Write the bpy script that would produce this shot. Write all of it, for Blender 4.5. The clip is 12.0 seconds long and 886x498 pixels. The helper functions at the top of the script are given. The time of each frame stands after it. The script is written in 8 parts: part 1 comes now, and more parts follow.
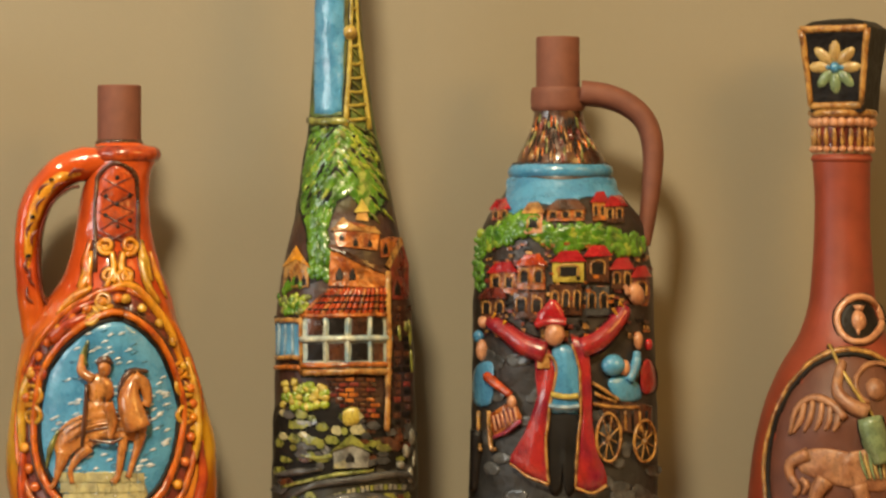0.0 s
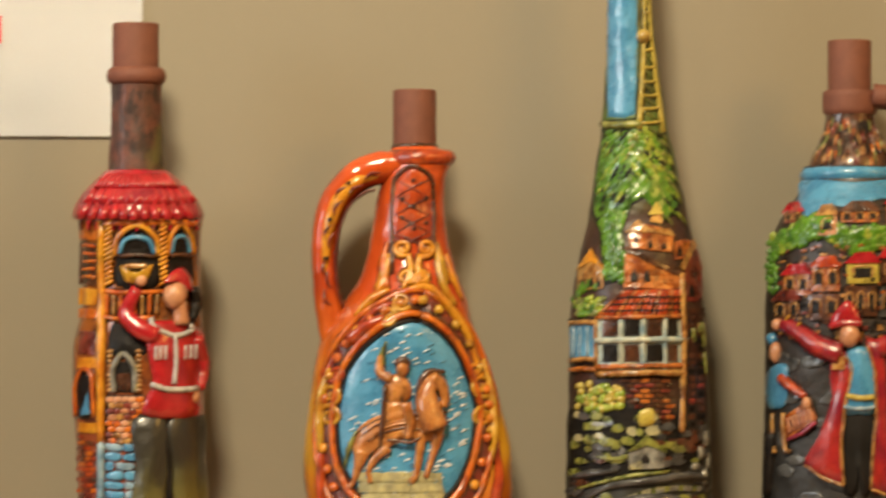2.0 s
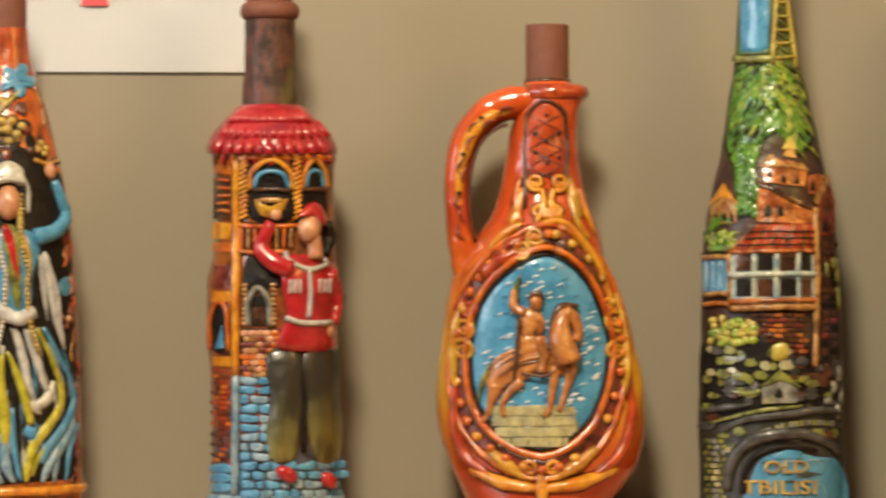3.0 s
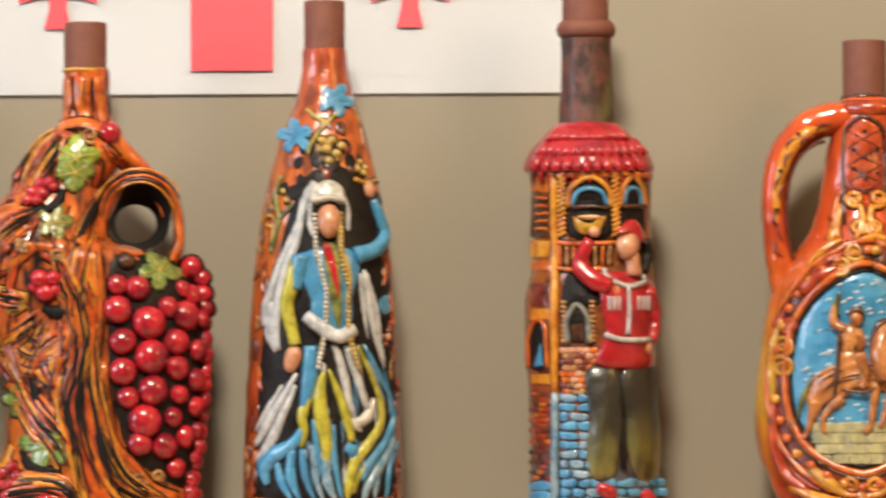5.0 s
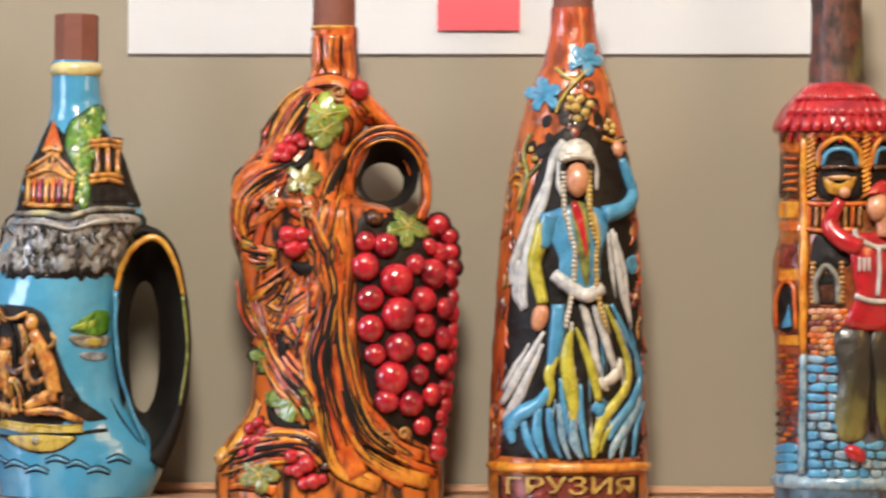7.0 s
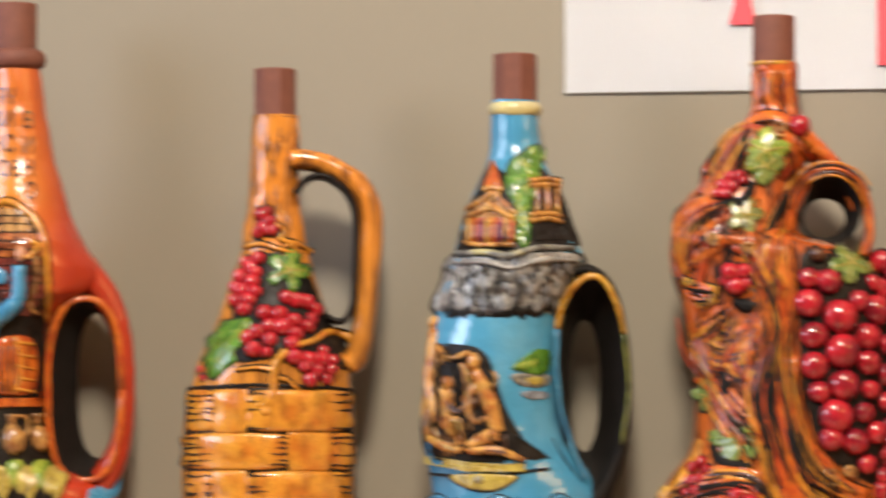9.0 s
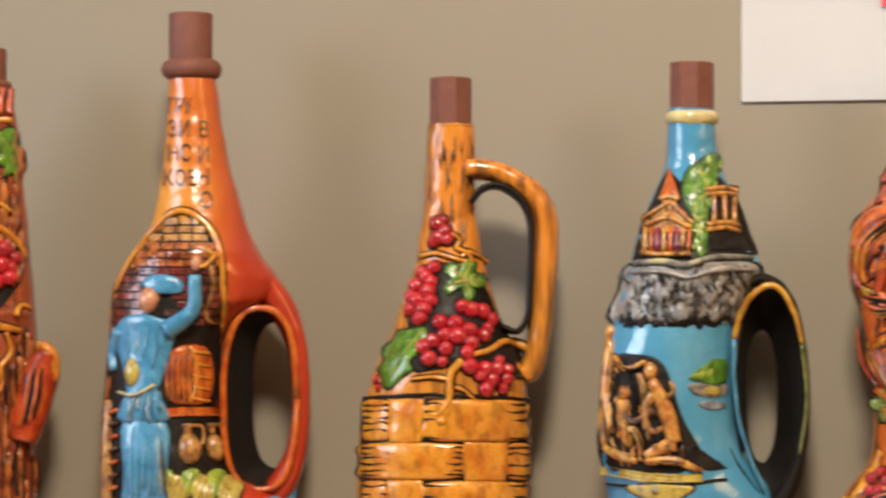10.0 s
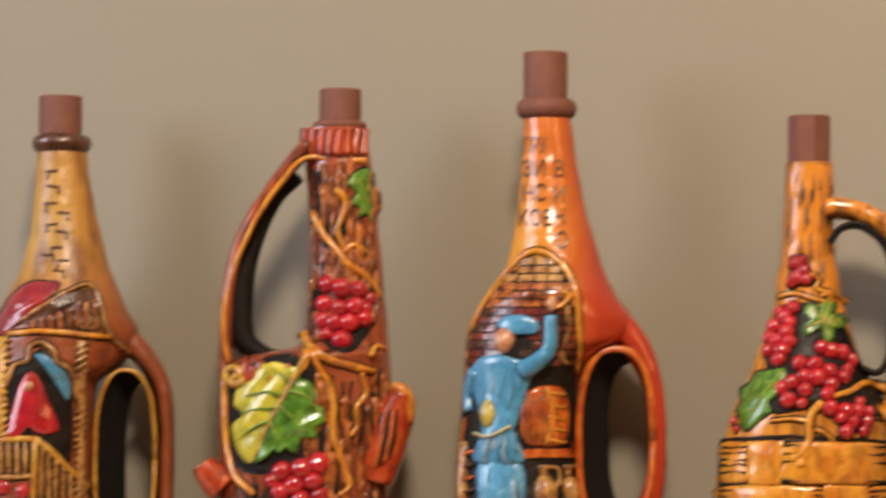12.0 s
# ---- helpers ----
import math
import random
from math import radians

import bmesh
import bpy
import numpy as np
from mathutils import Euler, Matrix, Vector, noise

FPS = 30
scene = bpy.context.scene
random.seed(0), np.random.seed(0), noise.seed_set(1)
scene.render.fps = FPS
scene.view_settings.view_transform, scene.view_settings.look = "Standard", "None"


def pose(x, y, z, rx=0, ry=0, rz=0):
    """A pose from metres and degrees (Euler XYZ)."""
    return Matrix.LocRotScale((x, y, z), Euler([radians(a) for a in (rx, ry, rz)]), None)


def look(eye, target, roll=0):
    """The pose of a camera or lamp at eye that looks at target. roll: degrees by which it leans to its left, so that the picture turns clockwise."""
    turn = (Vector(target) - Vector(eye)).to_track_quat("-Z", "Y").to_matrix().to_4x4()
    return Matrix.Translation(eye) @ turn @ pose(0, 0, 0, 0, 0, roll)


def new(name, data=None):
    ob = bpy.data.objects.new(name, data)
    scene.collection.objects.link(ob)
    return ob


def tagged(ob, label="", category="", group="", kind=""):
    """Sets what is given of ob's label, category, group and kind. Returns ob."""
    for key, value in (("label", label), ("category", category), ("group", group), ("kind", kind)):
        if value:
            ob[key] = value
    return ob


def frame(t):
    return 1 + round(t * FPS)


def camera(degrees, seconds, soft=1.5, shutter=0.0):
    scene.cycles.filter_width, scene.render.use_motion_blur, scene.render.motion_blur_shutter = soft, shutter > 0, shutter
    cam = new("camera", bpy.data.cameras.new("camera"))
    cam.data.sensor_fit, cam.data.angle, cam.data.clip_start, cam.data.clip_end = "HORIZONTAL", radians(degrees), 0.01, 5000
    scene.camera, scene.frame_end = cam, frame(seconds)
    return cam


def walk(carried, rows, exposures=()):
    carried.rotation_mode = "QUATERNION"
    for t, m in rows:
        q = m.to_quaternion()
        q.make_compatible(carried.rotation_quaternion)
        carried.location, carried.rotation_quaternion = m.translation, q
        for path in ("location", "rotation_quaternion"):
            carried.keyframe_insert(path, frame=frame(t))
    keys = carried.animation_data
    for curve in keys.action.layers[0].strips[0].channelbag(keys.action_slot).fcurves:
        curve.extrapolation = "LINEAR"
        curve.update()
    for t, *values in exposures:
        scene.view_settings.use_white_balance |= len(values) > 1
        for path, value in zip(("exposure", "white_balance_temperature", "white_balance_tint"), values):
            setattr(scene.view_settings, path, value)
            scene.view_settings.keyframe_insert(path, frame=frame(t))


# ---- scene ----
cam = camera(14.5, 12.0, soft=2.4, shutter=0.75)
PATH = [
    (0.0, (0.2103, -2.1404, 0.2159), (0.5472, 0.0336, 0.1986), 0.078),
    (0.5, (0.1965, -2.1420, 0.2043), (0.5347, 0.0319, 0.2093), 0.092),
    (1.0, (0.1832, -2.1433, 0.1931), (0.4990, 0.0339, 0.2032), -0.066),
    (1.5, (0.1702, -2.1444, 0.1824), (0.4266, 0.0403, 0.2141), -0.013),
    (2.0, (0.1576, -2.1453, 0.1722), (0.3644, 0.0447, 0.2027), -0.058),
    (2.5, (0.1454, -2.1460, 0.1626), (0.3281, 0.0464, 0.1649), -0.084),
    (3.0, (0.1336, -2.1464, 0.1534), (0.2818, 0.0485, 0.1625), -0.038),
    (4.8, (0.0942, -2.1461, 0.1243), (0.1048, 0.0533, 0.1740), -0.314),
    (5.0, (0.0901, -2.1459, 0.1215), (0.0840, 0.0534, 0.1762), -0.268),
    (5.5, (0.0802, -2.1452, 0.1148), (0.0447, 0.0536, 0.1795), -0.168),
    (6.0, (0.0707, -2.1443, 0.1085), (0.0070, 0.0539, 0.1709), -0.218),
    (6.5, (0.0615, -2.1431, 0.1028), (-0.0334, 0.0541, 0.1594), -0.106),
    (6.7, (0.0579, -2.1426, 0.1006), (-0.0483, 0.0542, 0.1553), 0.097),
    (8.3, (0.0317, -2.1370, 0.0862), (-0.1999, 0.0498, 0.1499), -0.023),
    (8.5, (0.0286, -2.1362, 0.0847), (-0.2334, 0.0469, 0.1584), -0.040),
    (9.0, (0.0214, -2.1339, 0.0814), (-0.3454, 0.0333, 0.1764), 0.064),
    (9.5, (0.0145, -2.1313, 0.0786), (-0.4079, 0.0253, 0.1818), 0.166),
    (10.0, (0.0080, -2.1285, 0.0763), (-0.4552, 0.0195, 0.1827), 0.195),
    (10.5, (0.0019, -2.1255, 0.0745), (-0.5068, 0.0119, 0.1864), 0.270),
    (11.0, (-0.0039, -2.1223, 0.0732), (-0.5623, 0.0022, 0.1946), 0.278),
    (11.5, (-0.0092, -2.1189, 0.0723), (-0.6157, -0.0093, 0.2205), 0.397),
    (12.0, (-0.0142, -2.1152, 0.0720), (-0.6761, -0.0215, 0.2080), 0.426),
]
EXPOSURES = [(0.0, -0.08, 7600, 3), (3.0, -0.06, 6950, 5), (5.0, 0.09, 6120, 8), (6.7, 0.14, 5850, 10), (8.5, 0.20, 5950, 11), (9.3, -0.02, 6150, 12), (10.5, -0.07, 6400, 12), (12.0, -0.15, 6500, 13)]
walk(cam, [(t, look(eye, aim, roll)) for t, eye, aim, roll in PATH], EXPOSURES)

# ---- light: a warm lamp in front of the wall, cool daylight from a window far to the left ----
world = bpy.data.worlds.new("room_light")
scene.world = world
world.use_nodes = True
world.node_tree.nodes["Background"].inputs[0].default_value = (1.0, 0.84, 0.64, 1)
world.node_tree.nodes["Background"].inputs[1].default_value = 0.39


def area(name, place, aim, size, watts, colour):
    data = bpy.data.lights.new(name, "AREA")
    data.shape, data.size, data.energy, data.color = "DISK", size, watts, colour
    ob = new(name, data)
    ob.matrix_world = look(place, aim)
    return ob


area("ceiling_lamp_light", (-0.08, -1.70, 1.50), (-0.05, 0.0, 0.15), 0.36, 64, (1.0, 0.85, 0.655))
area("side_lamp_light", (1.75, -1.55, 1.15), (0.5, 0.0, 0.2), 0.7, 15, (1.0, 0.55, 0.16))
area("window_light", (-2.3, -1.25, 0.75), (-0.5, 0.0, 0.2), 1.0, 32, (0.80, 0.87, 1.0))


# ---- materials ----
def nodes_of(name):
    m = bpy.data.materials.new(name)
    m.use_nodes = True
    nt = m.node_tree
    return m, nt, nt.nodes, nt.links, nt.nodes["Principled BSDF"]


def noise_node(nt, scale, detail=4.0, stretch=(1, 1, 1)):
    co = nt.nodes.new("ShaderNodeTexCoord")
    mp = nt.nodes.new("ShaderNodeMapping")
    mp.inputs["Scale"].default_value = stretch
    nz = nt.nodes.new("ShaderNodeTexNoise")
    nz.inputs["Scale"].default_value, nz.inputs["Detail"].default_value = scale, detail
    nt.links.new(co.outputs["Object"], mp.inputs["Vector"])
    nt.links.new(mp.outputs["Vector"], nz.inputs["Vector"])
    return nz


def ramp_node(nt, stops):
    rp = nt.nodes.new("ShaderNodeValToRGB")
    el = rp.color_ramp.elements
    while len(el) < len(stops):
        el.new(0.5)
    for e, (p, c) in zip(el, stops):
        e.position, e.color = p, (*c, 1)
    return rp


def mix_node(nt, fac, a, b, mode="MIX"):
    mx = nt.nodes.new("ShaderNodeMix")
    mx.data_type, mx.blend_type = "RGBA", mode
    for sock, v in (("Factor", fac), ("A", a), ("B", b)):
        target = [i for i in mx.inputs if i.name == sock and i.type == ("VALUE" if sock == "Factor" else "RGBA")][0]
        if isinstance(v, (int, float)):
            target.default_value = v
        elif isinstance(v, tuple):
            target.default_value = (*v, 1)
        else:
            nt.links.new(v, target)
    return [o for o in mx.outputs if o.type == "RGBA"][0]


def bump_node(nt, height, strength, distance):
    bp = nt.nodes.new("ShaderNodeBump")
    bp.inputs["Strength"].default_value, bp.inputs["Distance"].default_value = strength, distance
    nt.links.new(height, bp.inputs["Height"])
    return bp.outputs["Normal"]


TONE = 0.72


def glaze(name, light, dark, patch=90.0, rough=0.22, spot=None, coat=0.45, bump=0.3, stretch=(1, 1, 1), wash=0.0):
    """Hand-painted glazed ceramic: two tones brushed into one another, fine specks and a slightly uneven gloss."""
    m, nt, nodes, links, bsdf = nodes_of(name)
    light, dark = tuple(q * TONE for q in light), tuple(q * TONE for q in dark)
    big = noise_node(nt, patch, 3.0, stretch)
    fine = noise_node(nt, 900.0, 3.0, stretch)
    rp = ramp_node(nt, ((0.34, dark), (0.62, light)))
    links.new(big.outputs["Fac"], rp.inputs["Fac"])
    speck = ramp_node(nt, ((0.30, tuple(c * 0.55 for c in dark)), (0.46, (1, 1, 1))))
    links.new(fine.outputs["Fac"], speck.inputs["Fac"])
    col = mix_node(nt, 0.45, rp.outputs["Color"], speck.outputs["Color"], "MULTIPLY")
    if spot:
        third = noise_node(nt, patch * 0.45, 2.0)
        cut = ramp_node(nt, ((0.52, (0, 0, 0)), (0.64, (1, 1, 1))))
        links.new(third.outputs["Fac"], cut.inputs["Fac"])
        col = mix_node(nt, cut.outputs["Color"], col, spot)
    if wash:
        streak = noise_node(nt, 210.0, 5.0, (1, 1, 0.45))
        cut = ramp_node(nt, ((0.37, (wash, wash, wash)), (0.50, (0, 0, 0))))
        links.new(streak.outputs["Fac"], cut.inputs["Fac"])
        col = mix_node(nt, cut.outputs["Color"], col, (0.018, 0.008, 0.006))
    links.new(col, bsdf.inputs["Base Color"])
    rr = nt.nodes.new("ShaderNodeMapRange")
    rr.inputs["To Min"].default_value, rr.inputs["To Max"].default_value = rough * 0.7, rough * 1.6
    links.new(big.outputs["Fac"], rr.inputs["Value"])
    links.new(rr.outputs["Result"], bsdf.inputs["Roughness"])
    bsdf.inputs["Coat Weight"].default_value = coat
    bsdf.inputs["Coat Roughness"].default_value = 0.09
    mid = streak if wash else noise_node(nt, 230.0, 3.0, stretch)
    links.new(bump_node(nt, mid.outputs["Fac"], bump * (1.6 if wash else 1.0), 0.0022), bsdf.inputs["Normal"])
    return m


def airbrushed(name, low, high, stops, wash, amount=0.5, stretch=(1, 1, 0.25), patch=70.0, rough=0.24, side=None, coat=0.3):
    """Glaze sprayed in bands that melt into one another up the bottle, with a dark antique wash in streaks."""
    m, nt, nodes, links, bsdf = nodes_of(name)
    stops = [(p, tuple(q * TONE for q in c)) for p, c in stops]
    co = nt.nodes.new("ShaderNodeTexCoord")
    sp = nt.nodes.new("ShaderNodeSeparateXYZ")
    links.new(co.outputs["Object"], sp.inputs["Vector"])
    wob = noise_node(nt, 28.0, 2.0)
    add = nt.nodes.new("ShaderNodeMath")
    add.operation = "MULTIPLY_ADD"
    add.inputs[1].default_value = 0.035
    links.new(wob.outputs["Fac"], add.inputs[0])
    links.new(sp.outputs["Z"], add.inputs[2])
    rg = nt.nodes.new("ShaderNodeMapRange")
    rg.inputs["From Min"].default_value, rg.inputs["From Max"].default_value = low + 0.017, high + 0.017
    links.new(add.outputs[0], rg.inputs["Value"])
    rp = ramp_node(nt, stops)
    links.new(rg.outputs["Result"], rp.inputs["Fac"])
    col = rp.outputs["Color"]
    # side: a tint blended in along x, from x0 to x1
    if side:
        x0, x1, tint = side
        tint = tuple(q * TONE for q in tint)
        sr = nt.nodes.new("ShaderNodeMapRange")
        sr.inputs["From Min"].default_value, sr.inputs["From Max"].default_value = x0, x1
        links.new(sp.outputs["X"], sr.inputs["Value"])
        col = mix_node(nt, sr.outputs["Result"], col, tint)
    st = noise_node(nt, patch, 6.0, stretch)
    cut = ramp_node(nt, ((0.36, (1, 1, 1)), (0.52, (0, 0, 0))))
    links.new(st.outputs["Fac"], cut.inputs["Fac"])
    sc = nt.nodes.new("ShaderNodeMath")
    sc.operation = "MULTIPLY"
    sc.inputs[1].default_value = amount
    links.new(cut.outputs["Color"], sc.inputs[0])
    col = mix_node(nt, sc.outputs[0], col, wash)
    links.new(col, bsdf.inputs["Base Color"])
    bsdf.inputs["Roughness"].default_value = rough
    bsdf.inputs["Coat Weight"].default_value = coat
    bsdf.inputs["Coat Roughness"].default_value = 0.12
    lumps = noise_node(nt, 75.0, 3.0)
    sm = nt.nodes.new("ShaderNodeMath")
    sm.operation = "MULTIPLY_ADD"
    sm.inputs[1].default_value = 1.6
    links.new(lumps.outputs["Fac"], sm.inputs[0])
    links.new(st.outputs["Fac"], sm.inputs[2])
    links.new(bump_node(nt, sm.outputs[0], 0.4, 0.0024), bsdf.inputs["Normal"])
    return m


def matte(name, light, dark, patch=60.0, rough=0.75, bump=0.2, fine=700.0):
    m, nt, nodes, links, bsdf = nodes_of(name)
    big = noise_node(nt, patch, 5.0)
    rp = ramp_node(nt, ((0.3, dark), (0.7, light)))
    links.new(big.outputs["Fac"], rp.inputs["Fac"])
    links.new(rp.outputs["Color"], bsdf.inputs["Base Color"])
    bsdf.inputs["Roughness"].default_value = rough
    fn = noise_node(nt, fine, 4.0)
    links.new(bump_node(nt, fn.outputs["Fac"], bump, 0.0006), bsdf.inputs["Normal"])
    return m


PLASTER = matte("wall_paint", (0.243, 0.216, 0.162), (0.229, 0.203, 0.152), 2.2, 0.62, 0.12, 420.0)
SHELF_WOOD = glaze("shelf_varnish", (0.72, 0.44, 0.27), (0.62, 0.35, 0.20), 14.0, 0.3, stretch=(0.1, 1, 1))
PAPER = matte("poster_paper", (0.89, 0.92, 0.97), (0.875, 0.905, 0.955), 6.0, 0.5, 0.0)
POSTER_RED = matte("poster_red", (0.78, 0.075, 0.10), (0.74, 0.065, 0.09), 9.0, 0.5, 0.05)
CLAY = matte("terracotta", (0.165, 0.056, 0.034), (0.125, 0.041, 0.026), 120.0, 0.7, 0.25)
FIELD_BROWN = matte("brown_terracotta", (0.115, 0.036, 0.020), (0.075, 0.024, 0.014), 70.0, 0.55, 0.25)
FLESH = glaze("flesh_wash", (0.50, 0.24, 0.12), (0.30, 0.12, 0.06), 110.0, 0.4, coat=0.05, wash=0.35)
STROKE_WHITE = glaze("white_stroke_paint", (0.95, 0.98, 1.0), (0.80, 0.88, 0.95), 90.0, 0.3)
CLAY_RED = matte("red_terracotta", (0.245, 0.040, 0.018), (0.18, 0.028, 0.013), 60.0, 0.5, 0.2)
DARK = glaze("black_wash", (0.016, 0.012, 0.010), (0.008, 0.006, 0.005), 120.0, 0.42, coat=0.0)
INK = matte("flat_black_wash", (0.011, 0.009, 0.008), (0.007, 0.006, 0.005), 90.0, 0.65, 0.2)
BROWN = glaze("brown_glaze", (0.13, 0.042, 0.016), (0.045, 0.016, 0.008), 110.0, 0.25, wash=0.6)
MAROON = glaze("maroon_glaze", (0.27, 0.040, 0.024), (0.09, 0.015, 0.010), 110.0, 0.25, wash=0.6)
ORANGE = glaze("orange_glaze", (0.78, 0.20, 0.020), (0.55, 0.085, 0.013), 90.0, 0.2, wash=0.45)
AMBER = glaze("amber_glaze", (0.84, 0.38, 0.036), (0.66, 0.21, 0.020), 80.0, 0.2, wash=0.35)
RED_ORANGE = glaze("red_orange_glaze", (0.62, 0.090, 0.018), (0.40, 0.040, 0.013), 80.0, 0.2, wash=0.45)
YELLOW = glaze("yellow_glaze", (0.70, 0.40, 0.045), (0.55, 0.22, 0.025), 120.0, 0.22, wash=0.3)
LEMON = glaze("pale_yellow_glaze", (0.62, 0.50, 0.10), (0.45, 0.34, 0.06), 120.0, 0.25, wash=0.35)
CREAM_BAND = glaze("cream_band_glaze", (0.80, 0.68, 0.27), (0.62, 0.58, 0.34), 90.0, 0.2)
GOLD = glaze("gold_paint", (0.66, 0.47, 0.11), (0.40, 0.24, 0.05), 160.0, 0.3, wash=0.35)
RED = glaze("red_glaze", (0.56, 0.022, 0.030), (0.36, 0.012, 0.020), 90.0, 0.16)
BERRY = glaze("berry_red_glaze", (0.60, 0.018, 0.030), (0.36, 0.012, 0.018), 60.0, 0.12, bump=0.08)
COAT = glaze("crimson_glaze", (0.48, 0.028, 0.026), (0.26, 0.014, 0.034), 70.0, 0.2, wash=0.25)
BLUE = glaze("sky_blue_glaze", (0.10, 0.38, 0.64), (0.06, 0.27, 0.50), 80.0, 0.24, wash=0.1, bump=0.2)
PALE_BLUE = glaze("pale_blue_glaze", (0.36, 0.50, 0.58), (0.13, 0.28, 0.42), 160.0, 0.2, wash=0.25)
SEA = glaze("blue_white_glaze", (0.11, 0.37, 0.60), (0.06, 0.24, 0.45), 60.0, 0.22, wash=0.12)
GREEN = glaze("green_glaze", (0.14, 0.34, 0.026), (0.040, 0.15, 0.013), 120.0, 0.22, wash=0.35)
LIME = glaze("lime_glaze", (0.42, 0.50, 0.06), (0.16, 0.30, 0.03), 140.0, 0.22, wash=0.3)
LEAF = glaze("leaf_green_glaze", (0.30, 0.38, 0.09), (0.13, 0.22, 0.045), 150.0, 0.24, wash=0.35)
OLIVE = glaze("olive_glaze", (0.32, 0.33, 0.07), (0.12, 0.15, 0.04), 160.0, 0.25, wash=0.5)
WHITE = glaze("white_glaze", (0.70, 0.70, 0.68), (0.50, 0.52, 0.54), 160.0, 0.25, wash=0.18)
SILVER = glaze("silver_paint", (0.72, 0.70, 0.62), (0.45, 0.42, 0.36), 200.0, 0.25)
SKIN = glaze("tan_glaze", (0.72, 0.35, 0.19), (0.54, 0.22, 0.11), 120.0, 0.3, wash=0.12)
STONE = glaze("grey_glaze", (0.34, 0.34, 0.30), (0.13, 0.13, 0.12), 140.0, 0.3, spot=(0.40, 0.36, 0.16), wash=0.4)
SLATE = glaze("slate_glaze", (0.105, 0.105, 0.105), (0.035, 0.035, 0.036), 120.0, 0.3)
GREY_BLUE = glaze("blue_grey_glaze", (0.36, 0.40, 0.46), (0.17, 0.19, 0.23), 140.0, 0.28, wash=0.4)
OCHRE = glaze("ochre_glaze", (0.62, 0.33, 0.09), (0.30, 0.11, 0.03), 180.0, 0.25, wash=0.55)
KHAKI = airbrushed("khaki_glaze", 0.0, 0.16, ((0.0, (0.20, 0.18, 0.05)), (0.22, (0.26, 0.23, 0.055)), (0.38, (0.11, 0.10, 0.032)), (0.52, (0.028, 0.025, 0.018))), (0.014, 0.012, 0.010), 0.75, (1, 1, 0.35), 110, 0.4)
CELADON = glaze("celadon_glaze", (0.62, 0.64, 0.50), (0.28, 0.42, 0.48), 130.0, 0.22, wash=0.3)
RUST = glaze("rust_glaze", (0.62, 0.19, 0.034), (0.25, 0.050, 0.014), 130.0, 0.24, wash=0.6)
GRAPE = glaze("grape_red_glaze", (0.60, 0.022, 0.036), (0.26, 0.010, 0.026), 60.0, 0.15, bump=0.14, wash=0.35)
for black, level in ((DARK, 0.2), (INK, 0.15), (SLATE, 0.3)):
    black.node_tree.nodes["Principled BSDF"].inputs["Specular IOR Level"].default_value = level
CREAM = glaze("cream_glaze", (0.62, 0.44, 0.17), (0.42, 0.25, 0.09), 160.0, 0.3)
GREEN_PALE = glaze("pale_green_glaze", (0.26, 0.36, 0.18), (0.14, 0.20, 0.10), 160.0, 0.3)
LEAF_YELLOW = glaze("leaf_yellow_glaze", (0.72, 0.62, 0.060), (0.44, 0.46, 0.040), 90.0, 0.2, wash=0.25)
SKIRT_YELLOW = glaze("skirt_yellow_glaze", (0.62, 0.56, 0.060), (0.42, 0.40, 0.040), 120.0, 0.24, wash=0.2)
STATUE_TAN = glaze("statue_tan_glaze", (0.66, 0.27, 0.075), (0.44, 0.14, 0.035), 110.0, 0.22, wash=0.4)
GILT = glaze("gilt_glaze", (0.80, 0.43, 0.09), (0.46, 0.14, 0.03), 150.0, 0.2, wash=0.75)
CLIFF_GREY = glaze("cliff_grey_glaze", (0.44, 0.43, 0.40), (0.25, 0.245, 0.24), 110.0, 0.24, wash=0.25)
PALE_STONE = glaze("pale_stone_glaze", (0.60, 0.54, 0.27), (0.42, 0.40, 0.24), 110.0, 0.24, wash=0.25)
PURPLE = glaze("magenta_glaze", (0.42, 0.045, 0.10), (0.20, 0.02, 0.05), 120.0, 0.2, wash=0.4)


# ---- mesh helpers ----
def box(x0, y0, z0, x1, y1, z1, bevel=0.0):
    bm = bmesh.new()
    size = Matrix.LocRotScale(((x0 + x1) / 2, (y0 + y1) / 2, (z0 + z1) / 2), None, (x1 - x0, y1 - y0, z1 - z0))
    bmesh.ops.create_cube(bm, size=1, matrix=size)
    if bevel:
        bmesh.ops.bevel(bm, geom=bm.edges[:], offset=bevel, segments=2, affect="EDGES")
    return bm


def part(name, bm, material, parent=None, label=""):
    me = bpy.data.meshes.new(name)
    bm.to_mesh(me)
    bm.free()
    me.materials.append(material)
    ob = new(name, me)
    ob.parent = parent
    return tagged(ob, label)


def glide(pts, per=6):
    """Points along a smooth line through the given ones."""
    p = [np.array(q, float) for q in pts]
    if len(p) < 3:
        return [p[0] + (p[-1] - p[0]) * k / per for k in range(per + 1)]
    p = [2 * p[0] - p[1]] + p + [2 * p[-1] - p[-2]]
    out = []
    for a, b, c, d in zip(p, p[1:], p[2:], p[3:]):
        for k in range(per):
            t = k / per
            out.append(0.5 * (2 * b + (c - a) * t + (2 * a - 5 * b + 4 * c - d) * t * t + (3 * b - a - 3 * c + d) * t ** 3))
    out.append(p[-2])
    return out


